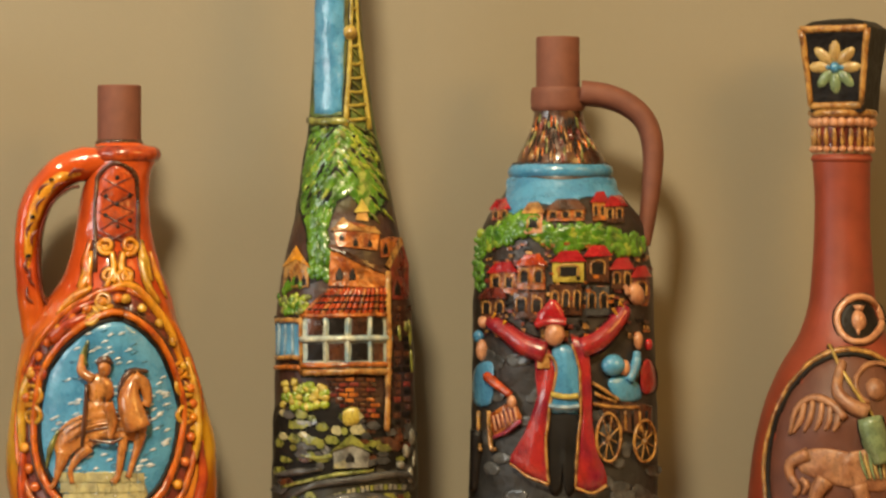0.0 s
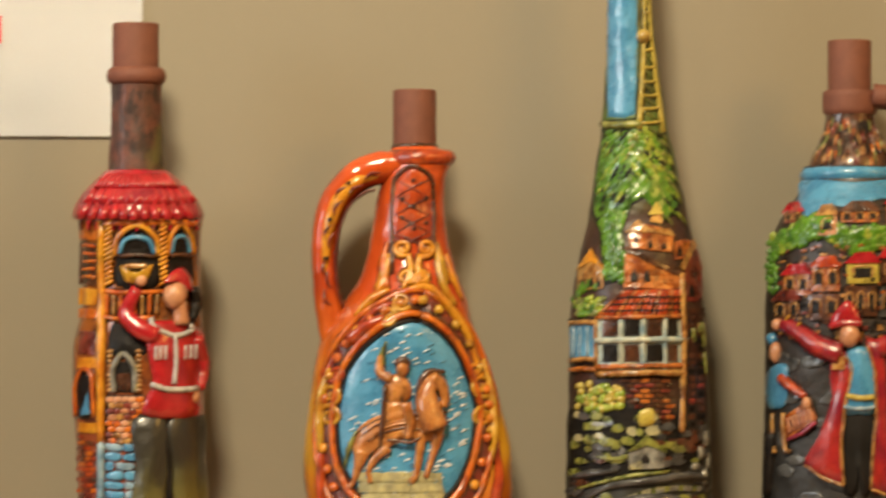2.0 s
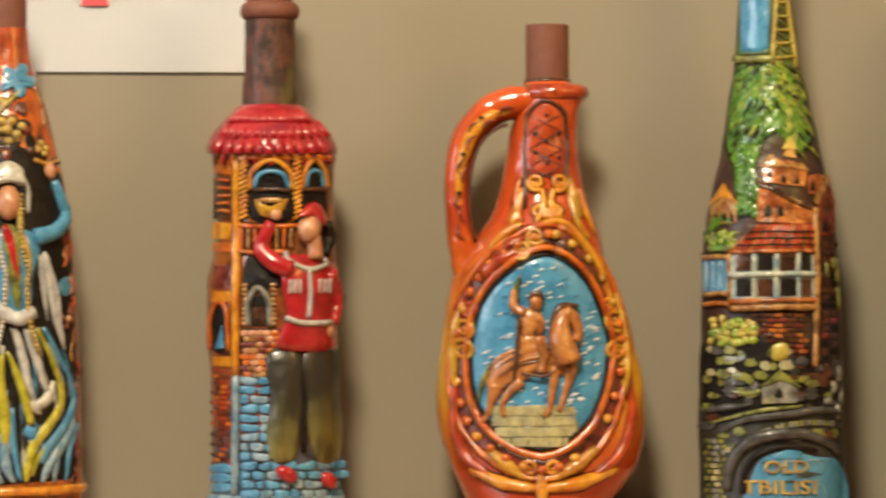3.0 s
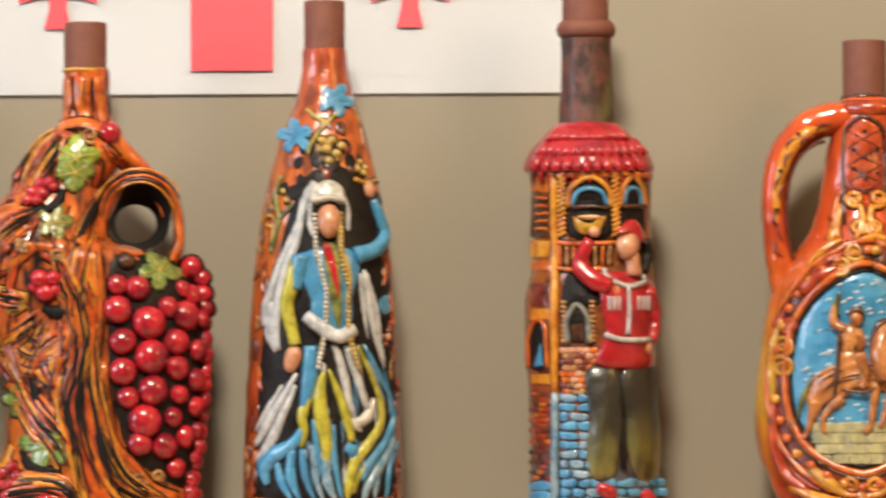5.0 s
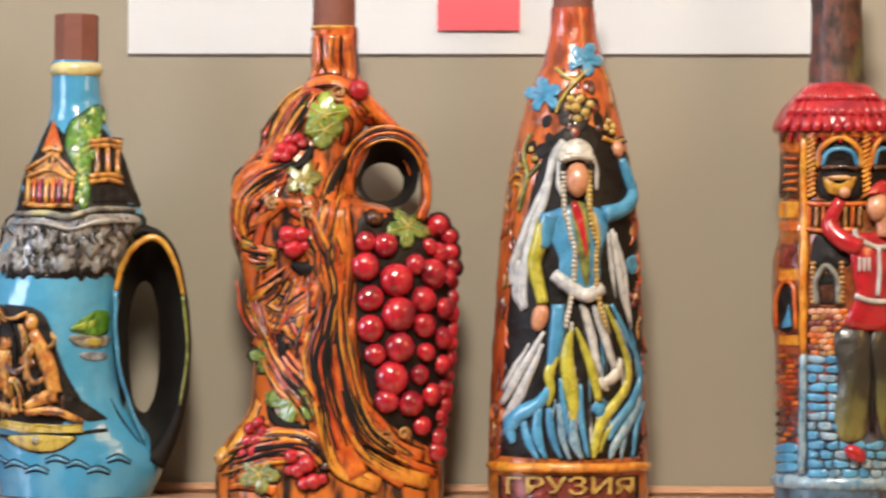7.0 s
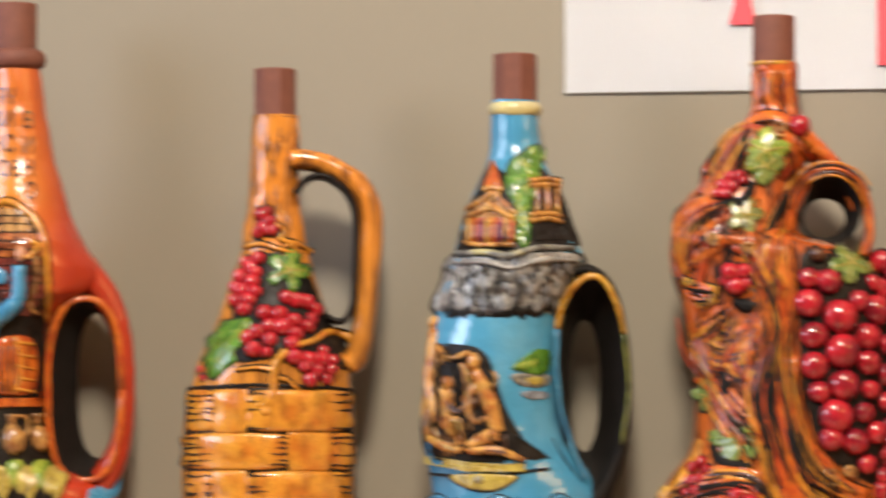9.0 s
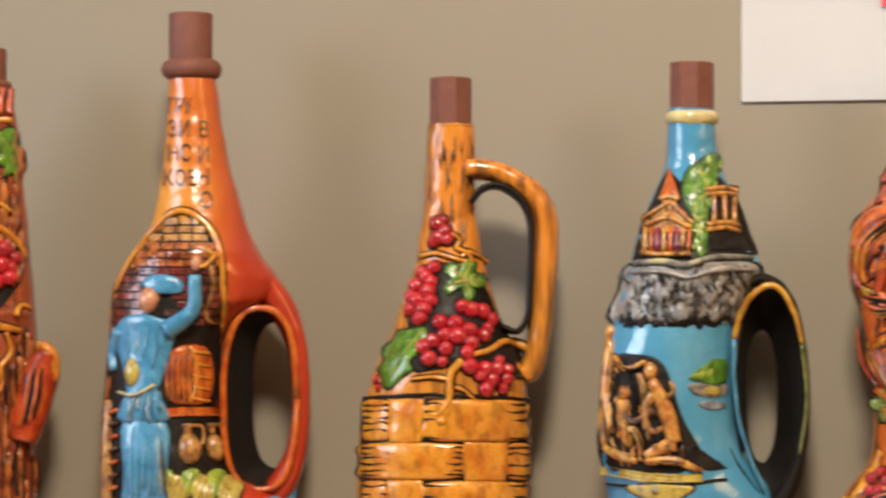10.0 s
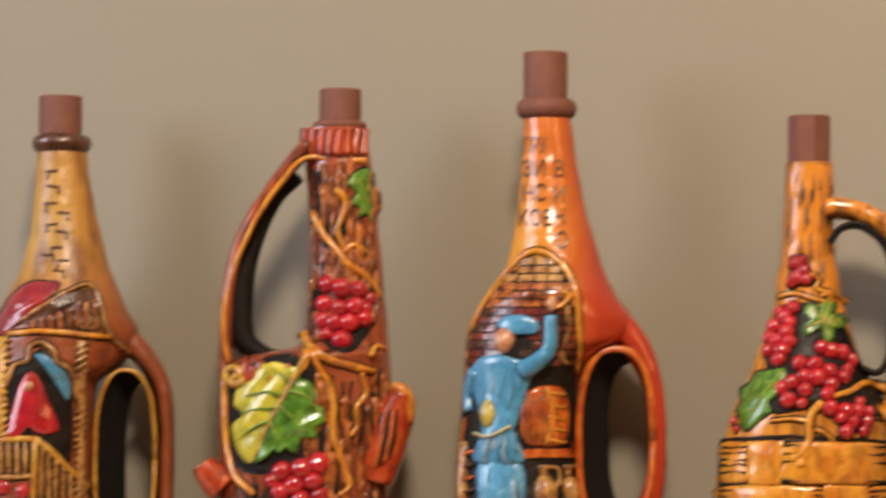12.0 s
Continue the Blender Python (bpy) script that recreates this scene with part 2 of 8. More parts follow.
def loop_glide(pts, per=5):
    p = [np.array(q, float) for q in pts]
    n, out = len(p), []
    for i in range(n):
        a, b, c, d = p[i - 1], p[i], p[(i + 1) % n], p[(i + 2) % n]
        for k in range(per):
            t = k / per
            out.append(0.5 * (2 * b + (c - a) * t + (2 * a - 5 * b + 4 * c - d) * t * t + (3 * b - a - 3 * c + d) * t ** 3))
    return out


def uneven(q, thing, fine=1.0):
    """The same place, pushed a little out of true as hand-pressed clay is: a slow swell and a finer ripple."""
    v = Vector(q)
    while thing and thing.parent:
        thing = thing.parent
    seed = Vector((thing.matrix_world.translation.x * 37.0 if thing else 0.0, 0.0, 0.0))
    return tuple(v + noise.noise_vector(v * 85.0 + seed) * 0.0006 + noise.noise_vector(v * 310.0 + seed) * 0.00026 * fine)


class Piece:
    """One mesh, gathered from shapes of several paints."""

    def __init__(self, smooth=True):
        self.v, self.f, self.m, self.s, self.paints, self.smooth, self.fine = [], [], [], [], [], smooth, 1.0

    def add(self, verts, faces, paint, smooth=None):
        if paint not in self.paints:
            self.paints.append(paint)
        k, i = len(self.v), self.paints.index(paint)
        self.v += [tuple(float(c) for c in q) for q in verts]
        self.f += [tuple(k + j for j in q) for q in faces]
        self.m += [i] * len(faces)
        self.s += [self.smooth if smooth is None else smooth] * len(faces)

    def make(self, name, parent, label=""):
        me = bpy.data.meshes.new(name)
        verts = self.v if self.paints[0] in (CLAY, CLAY_RED) else [uneven(q, parent, self.fine) for q in self.v]
        me.from_pydata(verts, [], self.f)
        for p in self.paints:
            me.materials.append(p)
        me.polygons.foreach_set("material_index", self.m)
        me.polygons.foreach_set("use_smooth", self.s)
        bm = bmesh.new()
        bm.from_mesh(me)
        bmesh.ops.recalc_face_normals(bm, faces=bm.faces[:])
        bm.to_mesh(me)
        bm.free()
        ob = new(name, me)
        ob.parent = parent
        return tagged(ob, label)


class Sheet:
    """A bottle, drawn on a sheet of its own: x to the right and y down in sheet units, wrapped round the bottle's front."""

    def __init__(self, name, label, x, y, turn, unit, middle, level, eye, reach, view):
        ox, oy, k = self.view = view
        self.unit, self.middle, self.level, self.eye, self.reach = unit / k, (middle - ox) * k, (level - oy) * k, eye, reach
        self.root = tagged(new(name), label, "bottle", "souvenir bottles on the shelf")
        self.root.matrix_world = pose(x, y, 0, 0, 0, turn)
        self.rows, self.ink = None, DARK

    def loc(self, u, v, y=0.0):
        k = (self.reach + y) / self.reach
        return np.array(((u - self.middle) * self.unit * k, y, self.eye + (self.level - v) * self.unit * k))

    def at_height(self, v):
        r = self.rows
        return [np.interp(v, r[:, 0], r[:, n]) for n in (1, 2, 3)]

    def on(self, u, v, lift=0.0):
        """The place on the bottle's front, lifted by so many millimetres."""
        k = 0.98
        for _ in range(2):
            a, b, dep = self.at_height(self.level + (v - self.level) * k)
            q = min(0.985, abs((self.middle + (u - self.middle) * k - (a + b) / 2) / ((b - a) / 2)))
            y = -dep * math.sqrt(1 - q * q) - lift * 0.001
            k = (self.reach + y) / self.reach
        return self.loc(u, v, y)

    def out(self, u, v):
        n = np.cross(self.on(u + 2, v) - self.on(u - 2, v), self.on(u, v - 2) - self.on(u, v + 2))
        n /= np.linalg.norm(n)
        return n if n[1] < 0 else -n

    def drawn(self, pts):
        """Points of the drawing that the sheet was taken from, as sheet units."""
        ox, oy, k = self.view
        return [((x - ox) * k, (y - oy) * k) for x, y in pts]

    # -- bodies
    def body(self, name, profile, paint, deep=0.045, round_=1.0, label="", seg=64, step=7, relief=None, cap=True):
        """profile: rows of height, left edge, right edge on the sheet."""
        pts = glide(profile, 6)
        full = []
        for v, a, b in pts:
            r = (b - a) / 2 * self.unit
            full.append((v, a, b, min(r * round_, deep)))
        full.sort(key=lambda q: q[0])
        if self.rows is None:
            self.rows = np.array(full)
        rows, pc = np.array(full), Piece()
        pc.fine = 0.3
        count = max(8, int((rows[-1, 0] - rows[0, 0]) / step))
        vs, n = np.linspace(rows[0, 0], rows[-1, 0], count), seg
        verts = []
        for v in vs:
            a, b, dep = [np.interp(v, rows[:, 0], rows[:, k]) for k in (1, 2, 3)]
            for k in range(n):
                w = 2 * math.pi * k / n
                u = (a + b) / 2 + (b - a) / 2 * math.cos(w)
                p = self.loc(u, v, 0)
                p[1] = dep * math.sin(w)
                if relief:
                    h = relief(u, v, w) * 0.001
                    p[0] += h * math.cos(w)
                    p[1] += h * math.sin(w)
                verts.append(p)
        faces = [(r * n + k, r * n + (k + 1) % n, (r + 1) * n + (k + 1) % n, (r + 1) * n + k) for r in range(len(vs) - 1) for k in range(n)]
        pc.add(verts, faces, paint)
        if cap:
            pc.add(verts[:n], [tuple(range(n))], paint, False)
            pc.add(verts[-n:], [tuple(range(n))], paint, False)
        return pc.make(name, self.root, label)

    def collar(self, name, v, u0, u1, r, paint, label="", squash=1.0, parent=None):
        """A ring round the bottle."""
        pc, n, m = Piece(), 48, 10
        c, big = (u0 + u1) / 2, (u1 - u0) / 2 - r * 0.6
        verts = []
        for k in range(n):
            w = 2 * math.pi * k / n
            for j in range(m):
                q = 2 * math.pi * j / m
                rad = (big + r * math.cos(q)) * self.unit
                p = self.loc(c, v + r * squash * math.sin(q))
                verts.append((p[0] + rad * math.cos(w), min(1.0, 0.045 / (big * self.unit)) * rad * math.sin(w), p[2]))
        faces = [(k * m + j, (k + 1) % n * m + j, (k + 1) % n * m + (j + 1) % m, k * m + (j + 1) % m) for k in range(n) for j in range(m)]
        pc.add(verts, faces, paint)
        return pc.make(name, parent or self.root, label)

    def spout(self, v0, v1, u0, u1, paint=None, name="neck_cap", label="bare terracotta neck sleeve", facets=0):
        """The plain sleeve over the mouth, with a rim of some thickness and a sunken top."""
        pc, n = Piece(), facets or 40
        r, c = (u1 - u0) / 2 * self.unit, (u0 + u1) / 2
        rings = ((v1, 1.0), (v0 + 5, 1.0), (v0 + 2, 0.99), (v0, 0.95), (v0, 0.72), (v0 + 14, 0.68))
        verts = []
        for v, q in rings:
            p = self.loc(c, v)
            verts += [(p[0] + r * q * math.cos(2 * math.pi * (k + 0.3) / n), r * q * math.sin(2 * math.pi * (k + 0.3) / n), p[2]) for k in range(n)]
        faces = [(i * n + k, i * n + (k + 1) % n, (i + 1) * n + (k + 1) % n, (i + 1) * n + k) for i in range(len(rings) - 1) for k in range(n)]
        pc.add(verts, faces, paint or CLAY, not facets)
        pc.add(verts[-n:], [tuple(range(n))], paint or CLAY, False)
        return pc.make(name, self.root, label)

    # -- shapes on the front
    def tube(self, pc, pts, r, paint, lift=0.0, n=7, per=5, high=1.0, lined=True):
        if lined and self.ink and paint not in (DARK, SLATE, BROWN) and np.max(r) >= 5.5:
            wide = [q + 4.5 for q in r] if isinstance(r, (tuple, list)) else r + 4.5
            self.tube(pc, pts, wide, self.ink, 0.1, 6, per, 0.09, False)
        line = glide(pts, per) if len(pts) > 2 else glide(pts, max(2, per))
        rs = np.interp(np.linspace(0, 1, len(line)), np.linspace(0, 1, len(r)), r) if isinstance(r, (tuple, list)) else [r] * len(line)
        mid = [self.on(q[0], q[1], lift) for q in line]
        verts = []
        for i, q in enumerate(line):
            t = mid[min(i + 1, len(mid) - 1)] - mid[max(i - 1, 0)]
            t /= np.linalg.norm(t) + 1e-12
            nn = self.out(q[0], q[1])
            side = np.cross(t, nn)
            side /= np.linalg.norm(side) + 1e-12
            rad = rs[i] * self.unit
            verts += [mid[i] + rad * (math.cos(2 * math.pi * k / n) * side + high * math.sin(2 * math.pi * k / n) * nn) for k in range(n)]
        faces = [(i * n + k, i * n + (k + 1) % n, (i + 1) * n + (k + 1) % n, (i + 1) * n + k) for i in range(len(line) - 1) for k in range(n)]
        faces += [tuple(range(n)), tuple(len(verts) - n + k for k in range(n))]
        pc.add(verts, faces, paint)

    def blob(self, pc, u, v, ru, rv, paint, high=0.8, lean=0.0, lift=0.0, n=12, m=7):
        c, nn = self.on(u, v, lift), self.out(u, v)
        e1 = np.cross(np.array((0, 0, 1.0)), nn)
        e1 /= np.linalg.norm(e1)
        if e1[0] < 0:
            e1 = -e1
        e2 = np.cross(nn, e1)
        if e2[2] < 0:
            e2 = -e2
        ca, sa = math.cos(radians(lean)), math.sin(radians(lean))
        f1, f2, h = ca * e1 - sa * e2, sa * e1 + ca * e2, high * min(ru, rv) * self.unit
        verts = [c + nn * h]
        for j in range(1, m):
            t = math.pi * j / m
            verts += [c + nn * h * math.cos(t) + math.sin(t) * self.unit * (ru * math.cos(w) * f1 + rv * math.sin(w) * f2) for w in np.linspace(0, 2 * math.pi, n, endpoint=False)]
        verts.append(c - nn * h)
        faces = [(0, 1 + k, 1 + (k + 1) % n) for k in range(n)]
        faces += [(1 + j * n + k, 1 + j * n + (k + 1) % n, 1 + (j + 1) * n + (k + 1) % n, 1 + (j + 1) * n + k) for j in range(m - 2) for k in range(n)]
        faces += [(len(verts) - 1, 1 + (m - 2) * n + k, 1 + (m - 2) * n + (k + 1) % n) for k in range(n)]
        pc.add(verts, faces, paint)

    def patch(self, pc, outline, high, paint, soft=True, dome=1.15, folds=None, base=0.0, centre=None, per=4):
        """A raised field with rounded edges. folds: (direction in degrees, spacing, millimetres) of pleats across it."""
        line = loop_glide(outline, per) if soft else self._dense(outline)
        c = np.mean(line, 0) if centre is None else np.array(centre, float)
        rings = ((1.0, -0.6), (0.985, 0.45 * high), (0.93, 0.85 * high), (0.8, high), (0.6, high * (1 + dome) / 2), (0.4, high * dome), (0.2, high * dome))
        if dome == 1.0 and np.ptp(np.array(line)[:, 1]) > 90:
            rings = rings[:3] + tuple((q / 20, high) for q in range(17, 1, -1))
        verts = []
        for q, h in rings:
            for p in line:
                w = c + (p - c) * q
                verts.append(self.on(w[0], w[1], base + h + self._fold(folds, w, q)))
        verts.append(self.on(c[0], c[1], base + high * dome + self._fold(folds, c, 0)))
        n, last = len(line), len(verts) - 1
        faces = [(i * n + k, i * n + (k + 1) % n, (i + 1) * n + (k + 1) % n, (i + 1) * n + k) for i in range(len(rings) - 1) for k in range(n)]
        faces += [(last, last - n + k, last - n + (k + 1) % n) for k in range(n)]
        pc.add(verts, faces, paint)
        if self.ink and base < 0.1 and high < 3.0 and paint not in (DARK, SLATE, BROWN, SEA, BLUE):
            edge = []
            for p in line:
                d = p - c
                edge.append(self.on(*(c + d * (1 + 5.0 / (np.linalg.norm(d) + 1e-6))), 0.22))
            inner = [self.on(*(c + (p - c) * 0.97), 0.3) for p in line]
            pc.add(edge + inner, [(k, (k + 1) % n, n + (k + 1) % n, n + k) for k in range(n)], self.ink)

    def _fold(self, folds, w, q):
        if not folds or q > 0.95:
            return 0.0
        a, gap, mm = folds
        return mm * math.sin(2 * math.pi * (w[0] * math.cos(radians(a)) + w[1] * math.sin(radians(a))) / gap)

    def _dense(self, outline, step=14):
        out, p = [], [np.array(q, float) for q in outline]
        for a, b in zip(p, p[1:] + p[:1]):
            k = max(1, int(np.linalg.norm(b - a) / step))
            out += [a + (b - a) * i / k for i in range(k)]
        return out

    def slab(self, pc, outline, high, paint, base=0.0):
        """A raised block with crisp, slightly chamfered edges."""
        line = self._dense(outline)
        c = np.mean(line, 0)
        n, verts = len(line), []
        rings = ((1.0, -0.6), (1.0, high * 0.75), (0.95, high), (0.5, high))
        for q, h in rings:
            verts += [self.on(*(c + (p - c) * q), base + h) for p in line]
        verts.append(self.on(c[0], c[1], base + high))
        faces = [(i * n + k, i * n + (k + 1) % n, (i + 1) * n + (k + 1) % n, (i + 1) * n + k) for i in range(3) for k in range(n)]
        faces += [(4 * n, 3 * n + k, 3 * n + (k + 1) % n) for k in range(n)]
        pc.add(verts, faces, paint, False)

    def rect(self, pc, u0, v0, u1, v1, high, paint, base=0.0):
        self.slab(pc, ((u0, v0), (u1, v0), (u1, v1), (u0, v1)), high, paint, base)

    def lone(self, name, how, *args, label="", parent=None, **more):
        """One part made of one shape."""
        pc = Piece()
        how(pc, *args, **more)
        return pc.make(name, parent or self.root, label)

    def scroll(self, pc, u, v, r, paint, turns=1.4, start=0.0, hand=1, thick=4.0, lift=0.6):
        pts = []
        for k in range(int(turns * 10) + 1):
            w, q = start + hand * k * 2 * math.pi / 10, r * (1 - 0.72 * k / (turns * 10))
            pts.append((u + q * math.cos(w), v + q * math.sin(w)))
        self.tube(pc, pts, (thick, thick * 0.8), paint, lift, per=2)
        self.blob(pc, u, v, r * 0.24, r * 0.24, paint, 0.9, lift=lift)

    def leaf(self, u, v, size, lean, paint, vein, parent=None, lobes=5, high=1.6, tint=None, name="vine_leaf"):
        """A lobed vine leaf with raised veins."""
        pc, line, n = Piece(), [], 60
        for k in range(n):
            w = 2 * math.pi * k / n
            edge = 0.50 + 0.44 * abs(math.cos(w * lobes / 2)) ** 0.85 + 0.05 * math.sin(w * 23)
            if abs(w - math.pi) < 0.35:
                edge *= 0.62
            a = w + radians(lean)
            line.append((u + size * edge * math.sin(a), v - size * edge * math.cos(a)))
        self.patch(pc, line, high, paint, True, 0.9, (lean + 35, size * 0.42, 0.28), per=1)
        for k in range(-2, 3):
            a = radians(lean + k * 68)
            self.tube(pc, ((u, v), (u + size * 0.45 * math.sin(a), v - size * 0.45 * math.cos(a)), (u + size * 0.80 * math.sin(a + 0.06), v - size * 0.80 * math.cos(a + 0.06))), (size * 0.045, size * 0.02), vein, high * 0.95)
        if tint:
            a = radians(lean + 70)
            self.patch(pc, [(u + size * 0.42 * math.sin(a) + size * 0.3 * math.cos(w), v - size * 0.42 * math.cos(a) + size * 0.3 * math.sin(w)) for w in np.linspace(0, 2 * math.pi, 9, endpoint=False)], high + 0.15, tint, True, 1.0, (lean, size * 0.3, 0.2))
        return pc.make(name, parent or self.root)

    def berries(self, places, paint, parent=None, high=0.95, name="berry", lift=0.6):
        for u, v, r in places:
            pc = Piece()
            self.blob(pc, u, v, r, r, paint, high, lift=lift, n=14, m=8)
            self.blob(pc, u, v, r + 5, r + 5, self.ink or DARK, 0.06, lift=0.3, n=12, m=4)
            pc.make(name, parent or self.root)

    def letters(self, pc, text, u, v, tall, paint, high=1.2, base=0.2, wide=1.0, thick=0.0):
        """Raised lettering, its left foot at u, v."""
        cu = bpy.data.curves.new("lettering", "FONT")
        cu.body, cu.size, cu.extrude, cu.offset, cu.resolution_u = text, 1.0, 0.5, thick, 3
        ob = bpy.data.objects.new("lettering", cu)
        scene.collection.objects.link(ob)
        me = bpy.data.meshes.new_from_object(ob.evaluated_get(bpy.context.evaluated_depsgraph_get()))
        k = tall / 0.73
        verts = [self.on(u + q.co.x * k * wide, v - q.co.y * k, base + (q.co.z + 0.5) * high) for q in me.vertices]
        pc.add(verts, [tuple(p.vertices) for p in me.polygons], paint, False)
        bpy.data.objects.remove(ob)
        bpy.data.curves.remove(cu)
        bpy.data.meshes.remove(me)

    # -- free-standing pieces
    def strap(self, pts, wide, deep, paint, name="handle", label="", n=14, per=7, y=0.0, parent=None):
        """A handle swept in the bottle's plane; wide is half its width on the sheet (one number or several along it), deep half its depth in metres."""
        pc, line = Piece(), glide(pts, per)
        ws = np.interp(np.linspace(0, 1, len(line)), np.linspace(0, 1, len(wide)), wide) if isinstance(wide, (tuple, list)) else [wide] * len(line)
        mid, verts = [self.loc(q[0], q[1], y) for q in line], []
        for i, p in enumerate(mid):
            t = mid[min(i + 1, len(mid) - 1)] - mid[max(i - 1, 0)]
            t /= np.linalg.norm(t)
            side = np.cross(t, (0, 1.0, 0))
            for k in range(n):
                w = 2 * math.pi * k / n
                cx, cy = math.cos(w), math.sin(w)
                verts.append(p + ws[i] * self.unit * side * math.copysign(abs(cx) ** 0.75, cx) + np.array((0, deep * math.copysign(abs(cy) ** 0.75, cy), 0)))
        faces = [(i * n + k, i * n + (k + 1) % n, (i + 1) * n + (k + 1) % n, (i + 1) * n + k) for i in range(len(line) - 1) for k in range(n)]
        faces += [tuple(range(n)), tuple(len(verts) - n + k for k in range(n))]
        pc.add(verts, faces, paint)
        return pc.make(name, parent or self.root, label)

    def rod(self, pc, pts, r, paint, y, n=7, per=5):
        """A thin line at a depth y of its own, off the body."""
        line = glide(pts, per)
        mid, verts = [self.loc(q[0], q[1], y) for q in line], []
        rs = np.interp(np.linspace(0, 1, len(line)), np.linspace(0, 1, len(r)), r) if isinstance(r, (tuple, list)) else [r] * len(line)
        for i, p in enumerate(mid):
            t = mid[min(i + 1, len(mid) - 1)] - mid[max(i - 1, 0)]
            t /= np.linalg.norm(t) + 1e-12
            side = np.cross(t, (0, 1.0, 0))
            verts += [p + rs[i] * self.unit * (side * math.cos(2 * math.pi * k / n) + np.array((0, math.sin(2 * math.pi * k / n), 0))) for k in range(n)]
        faces = [(i * n + k, i * n + (k + 1) % n, (i + 1) * n + (k + 1) % n, (i + 1) * n + k) for i in range(len(line) - 1) for k in range(n)]
        pc.add(verts, faces + [tuple(range(n)), tuple(len(verts) - n + k for k in range(n))], paint)

    def funnel(self, front, back, y0, y1, paint, rim=None, thick=5.0, power=2.6, name="hole_lining", label="black-washed inside of the handle hole"):
        """The wall of a hole through the bottle. front, back: middle and half sizes of its mouths."""
        pc, n = Piece(), 48

        def ring(o, y):
            cu, cv, ru, rv = o
            return [self.loc(cu + ru * math.copysign(abs(math.cos(w)) ** (2 / power), math.cos(w)), cv + rv * math.copysign(abs(math.sin(w)) ** (2 / power), math.sin(w)), y) for w in np.linspace(0, 2 * math.pi, n, endpoint=False)]

        steps, verts = 4, []
        for k in range(steps + 1):
            q = k / steps
            verts += ring([a + (b - a) * q for a, b in zip(front, back)], y0 + (y1 - y0) * q)
        faces = [(i * n + k, i * n + (k + 1) % n, (i + 1) * n + (k + 1) % n, (i + 1) * n + k) for i in range(steps) for k in range(n)]
        pc.add(verts, faces, paint)
        made = pc.make(name, self.root, label)
        if rim:
            rc = Piece()
            cu, cv, ru, rv = front
            pts = [(cu + ru * math.copysign(abs(math.cos(w)) ** (2 / power), math.cos(w)), cv + rv * math.copysign(abs(math.sin(w)) ** (2 / power), math.sin(w))) for w in np.linspace(0, 2 * math.pi, 40)]
            self.rod(rc, pts, thick, rim, y0, per=1)
            rc.make("hole_rim", self.root, "bright painted rim of the handle hole")
        return made


# ---- the setting ----
tagged(part("wall_north", box(-3.2, 0.0, -1.2, 2.6, 0.12, 1.75), PLASTER), "greyish tan painted plaster wall", "wall", kind="structure")
ROOM_PAINT = matte("cream_room_paint", (0.66, 0.58, 0.45), (0.62, 0.545, 0.42), 1.5, 0.7, 0.1, 300.0)
CEILING_PAINT = matte("ceiling_paint", (0.80, 0.78, 0.72), (0.77, 0.75, 0.69), 1.5, 0.8, 0.1, 300.0)
FLOOR_PAINT = matte("floor_boards", (0.30, 0.19, 0.10), (0.24, 0.145, 0.075), 4.0, 0.5, 0.2, 200.0)
tagged(part("wall_south", box(-3.2, -4.4, -1.2, 2.6, -4.28, 1.75), ROOM_PAINT), "plain cream painted wall", "wall", kind="structure")
tagged(part("wall_east", box(2.6, -4.4, -1.2, 2.72, 0.12, 1.75), ROOM_PAINT), "plain cream painted wall", "wall", kind="structure")
west = box(-3.32, -4.4, -1.2, -3.2, -2.4, 1.75)
for span in ((-2.4, -0.6, -1.2, -0.1), (-2.4, -0.6, 1.35, 1.75), (-0.6, 0.12, -1.2, 1.75)):
    y0, y1, z0, z1 = span
    bmesh.ops.create_cube(west, size=1, matrix=Matrix.LocRotScale((-3.26, (y0 + y1) / 2, (z0 + z1) / 2), None, (0.12, y1 - y0, z1 - z0)))
tagged(part("wall_west", west, ROOM_PAINT), "plain cream painted wall with a window opening", "wall", kind="structure")
tagged(part("ceiling", box(-3.32, -4.4, 1.75, 2.72, 0.12, 1.85), CEILING_PAINT), "plain white painted ceiling", "ceiling", kind="structure")
tagged(part("floor", box(-3.32, -4.4, -1.3, 2.72, 0.12, -1.2), FLOOR_PAINT), "plain brown wooden floor", "floor", kind="structure")
tagged(part("shelf", box(-3.2, -0.24, -0.035, 2.6, -0.002, 0.0, 0.004), SHELF_WOOD), "light peach varnished wooden shelf against the wall", "shelf", kind="structure")
trim = tagged(part("trim", box(-3.2, -0.010, 0.0005, 2.6, -0.001, 0.0062, 0.0018), SHELF_WOOD), "low rounded wooden bead along the back of the shelf", "trim", kind="structure")

# the poster: a sheet of paper with a red cross and four small crosses
poster = tagged(new("flag_poster"), "white paper flag poster with red crosses on the wall", "poster")
poster.location = (-0.0440, -0.002, 0.2710)


def poster_sheet():
    bm = bmesh.new()
    nx, nz = 40, 24
    grid = [[bm.verts.new(((i / nx - 0.5) * 0.4375, -0.0006 - 0.0003 * math.sin(i / nx * 5.1) ** 2 * (1 - j / nz) ** 3, j / nz * 0.297)) for i in range(nx + 1)] for j in range(nz + 1)]
    for j in range(nz):
        for i in range(nx):
            bm.faces.new((grid[j][i], grid[j][i + 1], grid[j + 1][i + 1], grid[j + 1][i]))
    bmesh.ops.solidify(bm, geom=bm.faces[:], thickness=0.0003)
    return bm


part("sheet", poster_sheet(), PAPER, poster)


